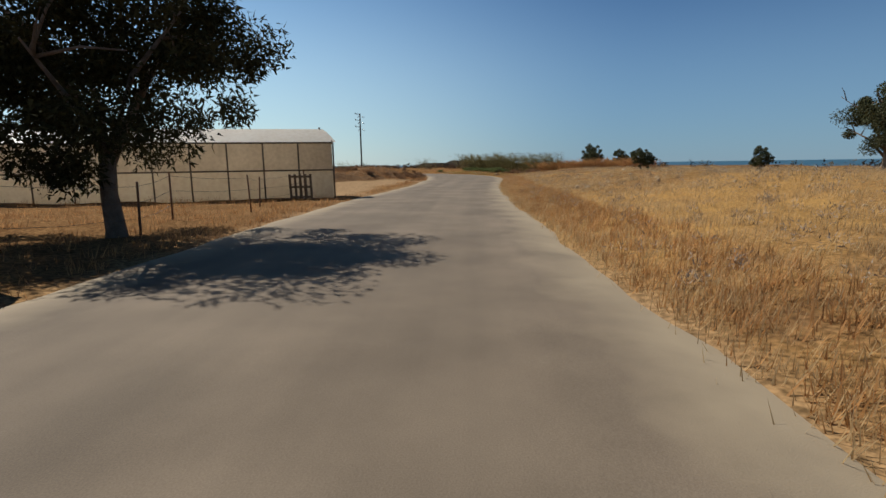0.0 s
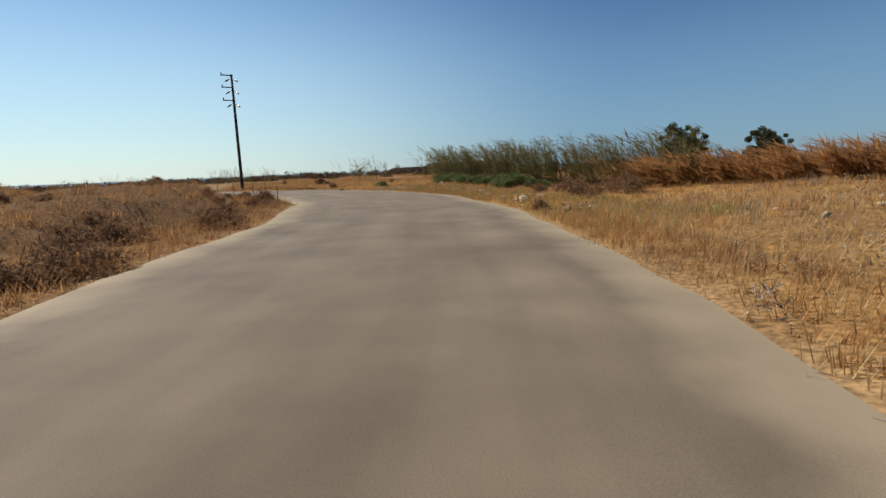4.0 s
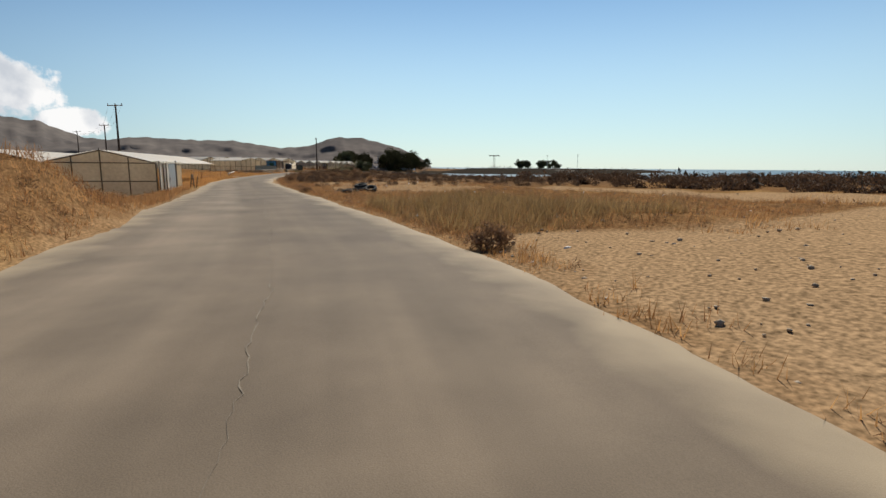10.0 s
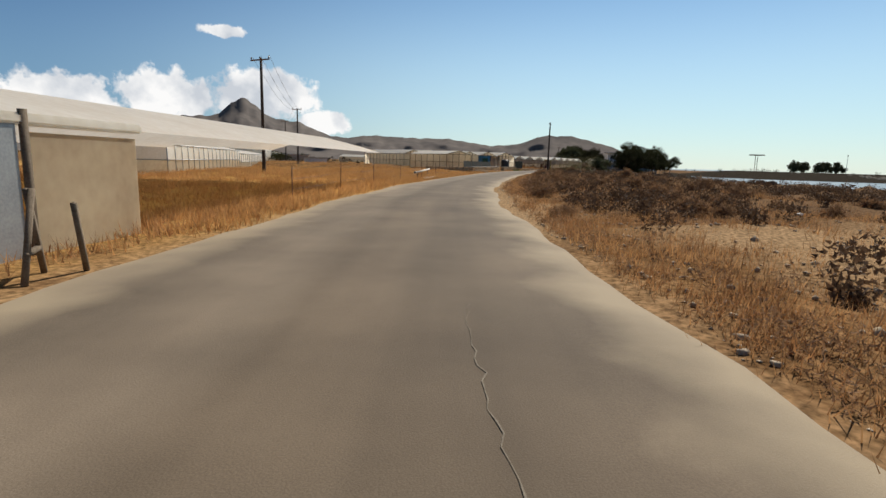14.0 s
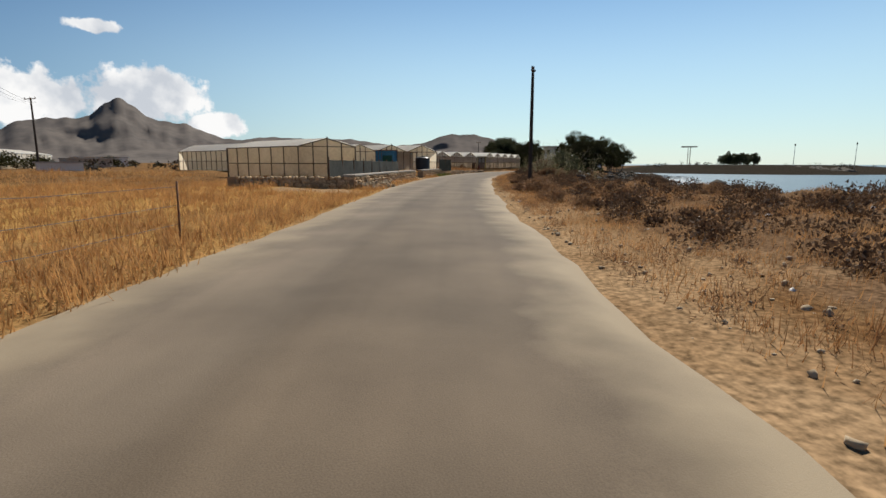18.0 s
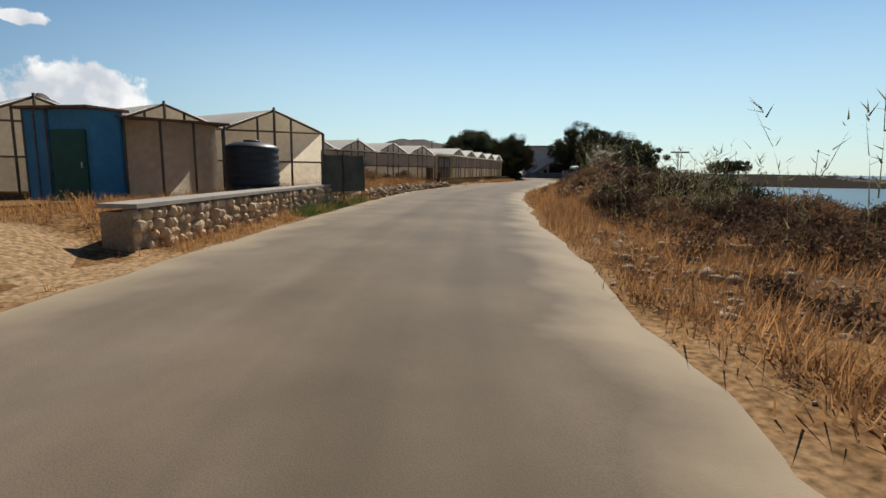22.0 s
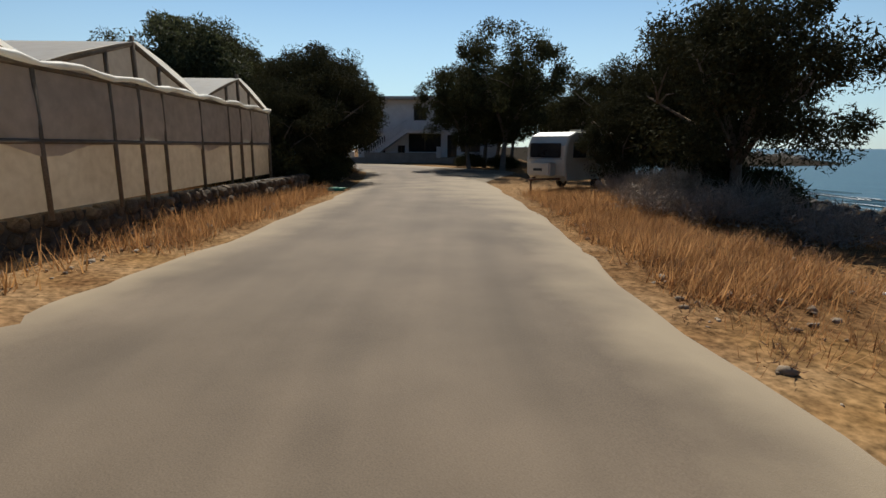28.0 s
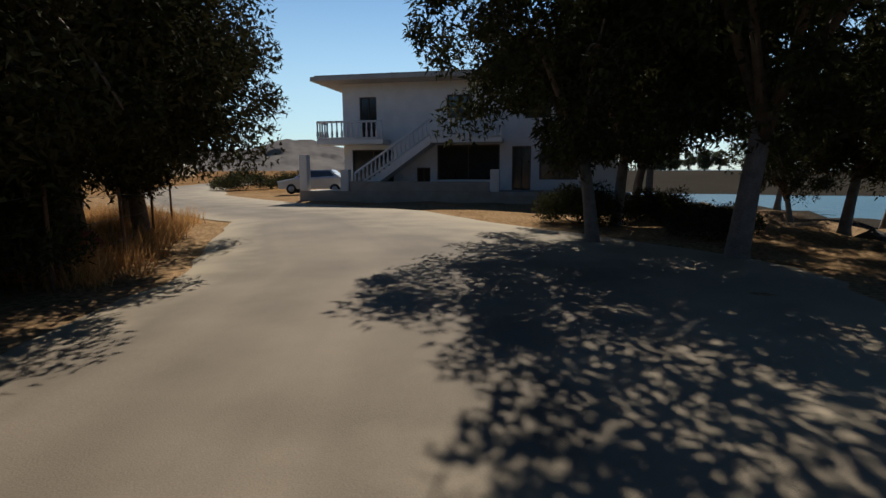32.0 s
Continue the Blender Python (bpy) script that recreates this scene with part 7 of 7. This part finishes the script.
def lattice_frame():
    x, y = -280.5, 257.5
    e = thing("tower", x, y, gz(x, y), 45, "dark T-shaped steel frame standing on the far spit", "tower")
    h = 7.2
    for dx in (-0.45, 0.45):
        part("leg", tube("leg", [(dx, 0, -0.3), (dx, 0, h)], [0.12, 0.12], M["rust"], 6), e)
    part("deck", box("deck", (-3.0, -1.0, h), (3.0, 1.0, h + 0.45), M["rust"], 0.03), e)
    for i in range(5):
        part("brace", tube("brace", [(-0.45, 0, 1.2 * i + 0.4), (0.45, 0, 1.2 * i + 1.4)], [0.05, 0.05], M["rust"], 5), e)


lattice_frame()
n = 260
t = r0.random(n)
jx, jy = -246 + 22 * t + r0.normal(size=n) * 1.6, 254 + 14 * t + r0.normal(size=n) * 1.6
scatter_rocks("breakwater", list(zip(jx, jy, -1.9 + 0.9 * r0.random(n))), 1.6 + 1.6 * r0.random(n), M["shorerock"], "low breakwater of dark boulders across the bay", "breakwater", 69)
for x, y in ((-236, 262), (-221, 269)):
    e = thing("mast", x, y, -1.0, 0, "thin harbour light mast on the breakwater", "mast")
    part("shaft", tube("shaft", [(0, 0, -0.3), (0, 0, 8.5)], [0.12, 0.06], M["steel"], 6), e)
    part("lantern", tube("lantern", [(0, 0, 8.5), (0, 0, 9.1)], [0.2, 0.16], M["rust"], 8), e)
# low scrub over the middle distance
n = 1500
a = r0.random(n) * 360
d = 60 + 500 * r0.random(n) ** 1.3
fx, fy = -100 - d * np.sin(np.radians(a)), 100 + d * np.cos(np.radians(a))
s, l = road_sl(fx, fy)
ok = (ground_z(fx, fy) > -0.2) & (np.abs(l) > 26)
fx, fy = fx[ok], fy[ok]
v, f = leaf_cloud(np.stack([fx, fy, ground_z(fx, fy) + 0.45], 1), np.full(len(fx), 1.1), 26, 0.4, 0.4, 0.0, r0)
tagged(new("far_scrub", fast_mesh("far_scrub", v, f, M["scrub"])), "low dark scrub dotted over the distant land", "scrub", kind="stuff")
# greenhouses and trees on the land ahead
for i, (gx, gy, gt, sp, ln) in enumerate([(-236, 108, 150, 6, 30), (-262, 96, 150, 6, 30), (-290, 120, 150, 6, 40), (-330, 150, 145, 7, 40)]):
    greenhouse("greenhouse", gx, gy, gz(gx, gy), gt, sp, 6.0, ln, 2.4, 3.3, "distant block of pale greenhouses at the foot of the hills", 4, 2, film="film", lower="film", post="steel", back=False)

# overhead wires from pole to pole


def overhead_wire(a, b, sag, label):
    a, b = Vector(a), Vector(b)
    pts = []
    for i in range(17):
        t = i / 16
        p = a.lerp(b, t)
        p.z -= 4 * sag * t * (1 - t)
        pts.append(p)
    me = tube("overhead_wire", [p - a for p in pts], [0.012] * 17, M["wire"], 4, False)
    ob = new("overhead_wire", me)
    ob.matrix_world = Matrix.Translation(a)
    tagged(ob, label, "wire", "overhead wires")


for k in (-0.9, 0.0, 0.9):
    c, q = math.cos(radians(60)) * k, math.sin(radians(60)) * k
    overhead_wire((-96.0 + c, 86.6 + q, 9.2), (-141.5 + c, 80.2 + q, 9.0), 0.8, "thin dark power line sagging across the field")
    overhead_wire((-141.5 + c, 80.2 + q, 9.0), (-176 + c, 70.5 + q, 9.0), 0.6, "thin dark power line sagging across the field")
for d in (0.1, 1.2, 2.4):
    for u in ((0.9, 1.0), (-0.2, 1.3)):
        a = Vector((-14.9, 98.2, 10.75 - d))
        b = a + Vector((u[0], -u[1], -0.55))
        ob = new("insulator_string", join_tubes("insulator_string", [([a, a.lerp(b, 0.4)], [0.012, 0.012]), ([a.lerp(b, 0.4), a.lerp(b, 0.55), a.lerp(b, 0.85), b], [0.03, 0.07, 0.07, 0.03])], M["insulator"], 8))
        tagged(ob, "dark insulator string hanging slack from the power pole", "insulator", "insulator strings")

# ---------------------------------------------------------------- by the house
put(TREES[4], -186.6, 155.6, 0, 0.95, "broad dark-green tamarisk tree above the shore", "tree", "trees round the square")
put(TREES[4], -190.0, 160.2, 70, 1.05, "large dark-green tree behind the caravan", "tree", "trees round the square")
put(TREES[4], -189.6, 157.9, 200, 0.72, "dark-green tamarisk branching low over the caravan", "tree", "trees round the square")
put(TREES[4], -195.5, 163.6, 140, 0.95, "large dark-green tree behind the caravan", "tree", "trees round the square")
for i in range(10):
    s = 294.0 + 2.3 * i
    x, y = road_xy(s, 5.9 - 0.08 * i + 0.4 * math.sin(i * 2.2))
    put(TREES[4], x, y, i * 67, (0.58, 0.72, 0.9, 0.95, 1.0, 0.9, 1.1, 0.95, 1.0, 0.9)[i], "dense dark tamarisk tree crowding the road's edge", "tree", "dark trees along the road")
    x, y = road_xy(s + 1.2, 11.5 + math.sin(i * 1.7))
    put(TREES[i % 2], x, y, i * 41, (0.8, 1.0)[i] if i < 2 else 1.2 + 0.15 * math.sin(i), "tall dark tamarisk tree behind the roadside row", "tree", "dark trees along the road")
for s, l, sc in [(293.0, 6.6, 1.0), (294.2, 8.2, 1.5), (296.5, 5.2, 0.75), (299.5, 5.3, 0.8), (302.5, 5.4, 0.75), (306, 5.8, 0.8)]:
    x, y = road_xy(s, l)
    put(BIGSHRUBS[1], x, y, s * 40, sc, "dense dark-green bush under the roadside trees", "bush", "dark bushes along the road")
for s, l, t in [(318, 8.5, 20), (322.5, 9.5, 80)]:
    x, y = road_xy(s, l)
    put(TREES[0], x, y, t, 1.0, "green tamarisk tree beside the farther road", "tree", "dark trees along the road")
for x, y, t, sc in [(-204.7, 165.2, -40, 1.15), (-209.7, 168.2, -40, 1.05), (-211.4, 171.0, 20, 1.02), (-207.2, 164.6, 200, 0.9), (-201.4, 171.8, 60, 0.85), (-206.6, 174.1, 310, 0.95), (-214.6, 176.0, 90, 1.05)]:
    put(TREES[5], x, y, t, sc, "tall leaning tamarisk tree with a pale trunk on the square", "tree", "tall trees on the square")
for x, y, t, sc in [(-204.0, 170.8, 110, 0.95), (-203.0, 172.4, 230, 1.0), (-196.5, 168.5, 300, 0.95), (-206.1, 175.3, 30, 0.9), (-212.0, 181.5, 75, 0.95), (-210.2, 179.0, 160, 0.95), (-202.3, 168.5, 130, 0.9)]:
    put(TREES[3], x, y, t, sc, "leaning tamarisk tree with a whitewashed trunk on the square", "tree", "whitewashed trees on the square")
for x, y, sc in [(-210.2, 167.5, 0.75), (-209.9, 170.4, 0.7), (-206.3, 167.2, 0.5)]:
    put(BIGSHRUBS[1], x, y, x * 20, sc, "round clipped dark evergreen bush under the trees", "bush", "bushes on the square")


def caravan():
    e = thing("caravan", -192.7, 157.25, gz(-192.5, 157.0), 3, "old cream caravan with dull windows parked under the trees", "caravan")
    prof = [(-2.1, 0.62), (-2.2, 1.1), (-2.15, 1.75), (-1.95, 2.12), (-1.5, 2.28), (1.5, 2.3), (1.95, 2.14), (2.12, 1.8), (2.2, 1.2), (2.15, 0.7), (1.9, 0.45), (-1.9, 0.42)]
    m = len(prof)
    v = []
    for x, k in ((-0.92, 0.97), (-0.87, 1.0), (0.87, 1.0), (0.92, 0.97)):
        v += [(x, a * k, 1.35 + (b - 1.35) * k) for a, b in prof]
    f = [tuple(range(m)), tuple(3 * m + j for j in range(m))[::-1]]
    for i in range(3):
        f += [(i * m + j, (i + 1) * m + j, (i + 1) * m + (j + 1) % m, i * m + (j + 1) % m) for j in range(m)]
    me = mesh_data("body", v, f, M["caravan"])
    part("body", me, e)
    w = part("window", box("window", (-0.72, -2.24, 1.3), (0.72, -2.17, 1.85), M["darkglass"], 0.02), e)
    part("window_frame", box("window_frame", (-0.78, -2.215, 1.24), (0.78, -2.165, 1.29), M["steel"]), w)
    for x in (-0.94, 0.92):
        for y0 in (-1.7, 0.9):
            part("window", box("window", (x, y0, 1.3), (x + 0.025, y0 + 0.85, 1.85), M["darkglass"], 0.008), e)
    part("door", box("door", (-0.945, -0.45, 0.55), (-0.92, 0.25, 2.1), M["caravan"], 0.008), e)
    locker = part("gas_locker", box("gas_locker", (-0.55, -2.62, 0.62), (0.55, -2.2, 1.12), M["caravan"], 0.05), e)
    part("vent", box("vent", (-0.2, -2.64, 0.8), (0.2, -2.61, 0.9), M["blackplastic"]), locker)
    part("drawbar", join_tubes("drawbar", [([(-0.6, -2.0, 0.5), (0, -3.1, 0.48)], [0.04, 0.04]), ([(0.6, -2.0, 0.5), (0, -3.1, 0.48)], [0.04, 0.04]), ([(0, -3.0, 0.0), (0, -3.0, 0.5)], [0.04, 0.04])], M["rust"]), e)
    for x in (-0.9, 0.76):
        wh = part("wheel", tube("wheel", [(x, 0.1, 0.3), (x + 0.14, 0.1, 0.3)], [0.3, 0.3], M["rubber"], 18), e)
        part("hub", tube("hub", [(x - 0.01, 0.1, 0.3), (x + 0.15, 0.1, 0.3)], [0.14, 0.14], M["steel"], 12), wh)
    part("trim_strip", box("trim_strip", (-0.935, -2.0, 1.12), (-0.92, 2.0, 1.18), M["brown"]), e)
    part("roof_vent", box("roof_vent", (-0.3, -0.3, 2.28), (0.3, 0.3, 2.4), M["caravan"], 0.03), e)
    e.scale = (0.88, 0.86, 0.86)


caravan()


def wall_holes(name, width, height, holes, thick, material):
    """A wall slab along x, from y 0 to thick, with rectangular openings through it."""
    xs = sorted({0.0, width, *[h[0] for h in holes], *[h[1] for h in holes]})
    zs = sorted({0.0, height, *[h[2] for h in holes], *[h[3] for h in holes]})
    bm = bmesh.new()
    keep = {}
    for i in range(len(xs) - 1):
        for j in range(len(zs) - 1):
            cx, cz = (xs[i] + xs[i + 1]) / 2, (zs[j] + zs[j + 1]) / 2
            keep[i, j] = not any(h[0] < cx < h[1] and h[2] < cz < h[3] for h in holes)

    def quad(a, b, c, d):
        bm.faces.new([bm.verts.new(p) for p in (a, b, c, d)])

    for (i, j), on in keep.items():
        if not on:
            continue
        x0, x1, z0, z1 = xs[i], xs[i + 1], zs[j], zs[j + 1]
        quad((x0, 0, z0), (x1, 0, z0), (x1, 0, z1), (x0, 0, z1))
        quad((x1, thick, z0), (x0, thick, z0), (x0, thick, z1), (x1, thick, z1))
        if not keep.get((i - 1, j)):
            quad((x0, thick, z0), (x0, 0, z0), (x0, 0, z1), (x0, thick, z1))
        if not keep.get((i + 1, j)):
            quad((x1, 0, z0), (x1, thick, z0), (x1, thick, z1), (x1, 0, z1))
        if not keep.get((i, j - 1)):
            quad((x0, thick, z0), (x1, thick, z0), (x1, 0, z0), (x0, 0, z0))
        if not keep.get((i, j + 1)):
            quad((x0, 0, z1), (x1, 0, z1), (x1, thick, z1), (x0, thick, z1))
    bmesh.ops.remove_doubles(bm, verts=bm.verts[:], dist=0.001)
    return bm_mesh(name, bm, M[material])


def baluster_run(parent, a, b, height):
    """White balustrade between two points: rails, balusters."""
    a, b = Vector(a), Vector(b)
    n = max(2, int((b - a).length / 0.24))
    up = Vector((0, 0, height))
    d = (b - a).normalized()
    for z in (0.06, height):
        part("rail", tube("rail", [a + Vector((0, 0, z)), b + Vector((0, 0, z))], [0.055, 0.055], M["plaster"], 6), parent)
    for i in range(n + 1):
        p = a.lerp(b, i / n)
        part("baluster", tube("baluster", [p, p + up * 0.3, p + up * 0.6, p + up], [0.035, 0.07, 0.035, 0.045], M["plaster"], 7), parent)


def house():
    zb = gz(-214, 166)
    e = thing("house", -225.8, 166.5, zb, 47, "two-storey white house with balcony, outside stairs and flat roof", "house")
    W, D, H = 13.5, 9.0, 5.75
    holes = [(0.45, 2.65, 0.5, 2.5), (4.9, 8.0, 1.0, 2.7), (8.6, 9.5, 0.5, 2.6), (9.9, 11.7, 1.0, 2.55), (0.9, 1.8, 3.1, 5.1), (5.4, 6.6, 3.9, 5.1), (9.2, 10.4, 3.9, 5.1), (3.85, 4.55, 0.6, 1.6)]
    part("wall", wall_holes("wall", W, H, holes, 0.25, "plaster"), e)
    part("wall", box("wall", (0, 0.25, 0), (0.25, D, H), M["plaster"]), e)
    part("wall", box("wall", (W - 0.25, 0.25, 0), (W, D, H), M["plaster"]), e)
    part("wall", box("wall", (0.25, D - 0.25, 0), (W - 0.25, D, H), M["plaster"]), e)
    part("floor_slab", box("floor_slab", (0.25, 0.25, 2.75), (W - 0.25, D - 0.25, 2.95), M["plaster"]), e)
    part("roof", box("roof", (-1.15, -1.25, H), (W + 0.6, D + 0.5, H + 0.2), M["roofslab"], 0.02), e)
    part("roof_edge", box("roof_edge", (-1.0, -1.1, H + 0.2), (W + 0.5, D + 0.4, H + 0.28), M["concrete"], 0.01), e)
    part("plinth", box("plinth", (-1.4, -2.3, -0.3), (W + 0.3, -0.005, 0.5), M["concrete"], 0.02), e)
    for i in range(2):
        part("step", box("step", (8.5, -2.6 - 0.3 * i, -0.3), (10.0, -2.31 - 0.3 * i, 0.32 - 0.17 * i), M["concrete"]), e)
    for x0, x1, z0, z1 in holes:
        w = part("window" if z0 > 0.7 else "door", box("pane", (x0 + 0.02, 0.14, z0 + 0.01), (x1 - 0.02, 0.17, z1 - 0.02), M["darkglass"]), e)
        for xa, xb, za, zc in ((x0, x0 + 0.07, z0, z1), (x1 - 0.07, x1, z0, z1), (x0 + 0.07, x1 - 0.07, z1 - 0.07, z1), ((x0 + x1) / 2 - 0.03, (x0 + x1) / 2 + 0.03, z0, z1 - 0.07)):
            part("frame", box("frame", (xa, 0.1, za), (xb, 0.2, zc), M["brown"]), w)
    # rounded head over the right window
    n = 12
    v = []
    for i in range(n + 1):
        a = math.pi * i / n
        v += [(10.8 - 0.9 * math.cos(a), -0.03, 2.0 + 0.62 * math.sin(a)), (10.8 - 1.05 * math.cos(a), -0.03, 2.0 + 0.78 * math.sin(a))]
    part("arch_moulding", mesh_data("arch_moulding", v, [(2 * i, 2 * i + 1, 2 * i + 3, 2 * i + 2) for i in range(n)], M["concrete"]), e)
    bal = part("balcony", box("balcony", (-0.9, -1.3, 2.72), (2.5, -0.005, 2.95), M["plaster"], 0.03), e)
    baluster_run(bal, (-0.85, -1.22, 2.95), (2.45, -1.22, 2.95), 0.85)
    baluster_run(bal, (-0.85, -1.22, 2.95), (-0.85, -0.05, 2.95), 0.85)
    st = part("staircase", mesh_data("staircase", [(x, y, z) for y in (-1.25, -0.15) for x, z in [(1.1, 0.5), (1.1, 0.6)] + [q for i in range(15) for q in ((1.1 + 0.25 * i, 0.67 + 0.17 * i), (1.35 + 0.25 * i, 0.67 + 0.17 * i))] + [(4.85, 2.7), (1.7, 0.5)]],
                                         [tuple(range(34)), tuple(range(34, 68))[::-1]] + [(j, (j + 1) % 34, 34 + (j + 1) % 34, 34 + j) for j in range(34)], M["plaster"]), e)
    part("landing", box("landing", (4.85, -1.25, 2.75), (8.2, -0.005, 2.95), M["plaster"], 0.02), e)
    baluster_run(st, (1.05, -1.22, 0.6), (4.85, -1.22, 3.1), 0.75)
    baluster_run(st, (4.9, -1.22, 2.95), (8.15, -1.22, 2.95), 0.85)
    for x in (-1.2, 0.9, 8.0):
        part("pillar", box("pillar", (x - 0.2, -2.25, 0.5), (x + 0.2, -1.85, 1.5 if x > 0 else 2.2), M["plaster"], 0.02), e)
    part("terrace_wall", box("terrace_wall", (1.15, -2.2, 0.5), (7.75, -2.0, 0.95), M["concrete"], 0.02), e)
    for x in (2.0, 6.0, 10.0):
        part("roof_bar", tube("roof_bar", [(x, 2, H + 0.2), (x, 2, H + 0.9)], [0.02, 0.02], M["rust"], 4), e)


house()
utility_pole(-262, 160, 8.5, "wooden power pole beyond the house", [(0.2, 0.8, "two")], 60)


def parked_car(x, y, turn, paint, label):
    e = thing("car", x, y, gz(x, y), turn, label, "car")
    prof = [(-2.0, 0.3), (-2.05, 0.75), (-1.1, 0.92), (-0.45, 1.4), (1.1, 1.42), (1.75, 0.98), (2.0, 0.9), (2.02, 0.32)]
    m = len(prof)
    v = []
    for yy, k in ((-0.82, 0.94), (-0.75, 1.0), (0.75, 1.0), (0.82, 0.94)):
        v += [(a, yy * (1.0 if b < 1.0 else 0.86), 0.3 + (b - 0.3) * k) for a, b in prof]
    f = [tuple(range(m))[::-1], tuple(3 * m + j for j in range(m))]
    for i in range(3):
        f += [(i * m + j, i * m + (j + 1) % m, (i + 1) * m + (j + 1) % m, (i + 1) * m + j) for j in range(m)]
    part("body", mesh_data("body", v, f, M[paint]), e)
    for s in (-1, 1):
        part("side_window", mesh_data("side_window", [(-0.85, s * 0.8, 0.98), (1.4, s * 0.8, 0.98), (1.0, s * 0.735, 1.34), (-0.4, s * 0.735, 1.34)], [(0, 1, 2, 3)], M["darkglass"]), e)
        for xx in (-1.25, 1.3):
            wh = part("wheel", tube("wheel", [(xx, s * 0.62, 0.3), (xx, s * 0.84, 0.3)], [0.3, 0.3], M["rubber"], 18), e)
            part("rim", tube("rim", [(xx, s * 0.83, 0.3), (xx, s * 0.85, 0.3)], [0.18, 0.17], M["steel"], 14), wh)
        part("headlight", box("headlight", (-2.06, s * 0.5 - 0.15, 0.6), (-2.0, s * 0.5 + 0.15, 0.74), M["steel"], 0.02), e)


def parked_van():
    x, y = road_xy(313.5, 7.6)
    e = thing("van", x, y, gz(x, y), 200, "old dark blue-grey van parked under the trees", "van")
    prof = [(-1.9, 0.4), (-1.95, 1.2), (-1.8, 1.75), (-1.5, 1.86), (1.1, 1.86), (1.55, 1.25), (2.1, 1.1), (2.15, 0.4)]
    m = len(prof)
    v = []
    for yy, k in ((-0.85, 0.96), (-0.78, 1.0), (0.78, 1.0), (0.85, 0.96)):
        v += [(a, yy * (1.0 if b < 1.3 else 0.93), 0.4 + (b - 0.4) * k) for a, b in prof]
    f = [tuple(range(m))[::-1], tuple(3 * m + j for j in range(m))]
    for i in range(3):
        f += [(i * m + j, i * m + (j + 1) % m, (i + 1) * m + (j + 1) % m, (i + 1) * m + j) for j in range(m)]
    part("body", mesh_data("body", v, f, M["vanpaint"]), e)
    for s in (-1, 1):
        for x0, x1 in ((-1.6, -0.75), (-0.6, 0.3), (0.42, 1.1)):
            part("side_window", mesh_data("side_window", [(x0, s * 0.853, 1.22), (x1 + 0.1, s * 0.853, 1.22), (x1, s * 0.82, 1.68), (x0, s * 0.82, 1.68)], [(0, 1, 2, 3)], M["darkglass"]), e)
        for xx in (-1.25, 1.35):
            wh = part("wheel", tube("wheel", [(xx, s * 0.66, 0.31), (xx, s * 0.87, 0.31)], [0.31, 0.31], M["rubber"], 18), e)
            part("rim", tube("rim", [(xx, s * 0.86, 0.31), (xx, s * 0.88, 0.31)], [0.18, 0.17], M["steel"], 14), wh)


parked_van()


def tarpaulin():
    x, y = road_xy(310.5, 6.0)
    v, n = [], 9
    for j in range(n):
        for i in range(n):
            a, b = i / (n - 1) - 0.5, j / (n - 1) - 0.5
            h = 0.62 * max(0, 1 - (abs(a * 2) ** 3)) * max(0, 1 - abs(b * 2) ** 3) + 0.04 * math.sin(i * 2.3 + j * 1.7)
            v.append((1.9 * a, 1.3 * b, 0.03 + h))
    ob = new("tarpaulin", mesh_data("tarpaulin", v, [(j * n + i, j * n + i + 1, j * n + i + n + 1, j * n + i + n) for j in range(n - 1) for i in range(n - 1)], M["redcloth"], True))
    ob.matrix_world = pose(x, y, gz(x, y), 0, 0, 30)
    tagged(ob, "dark red tarpaulin heaped under the trees by the fence", "tarpaulin")


tarpaulin()
parked_car(-231.0, 166.6, 60, "carpaint", "white-silver small car parked beside the house")
for i in range(7):
    put(FARSHRUB, -240.5 - 1.5 * i, 163.2 + 1.7 * i, i * 70, 0.75 + 0.2 * math.sin(i * 2.1), "dark clipped hedge bush beside the farther road", "bush", "hedge beside the road")
parked_car(-220.5, 154.2, 20, "carpaint", "pale blue-grey car parked behind the dry bushes")
x, y = scatter_sl(500, 306, 322, 4.2, 6.5, 119)
scatter_blades("tall_dry_grass", x, y, 9, 0.5, 0.018, 0.12, M["straworange"], "tall rust-coloured grass under the dark trees", 17)
wire_fence([road_xy(s, 4.6) for s in (303, 306, 309, 312, 315)], 1.2, "wire fence on rusty stakes under the trees")
for p in (DEADBRUSH, HEATH, TAMARISK, *TREES, *BUSHTREES, *SHRUBS, *GREENSHRUBS, *BIGSHRUBS, FARSHRUB):
    drop(p)
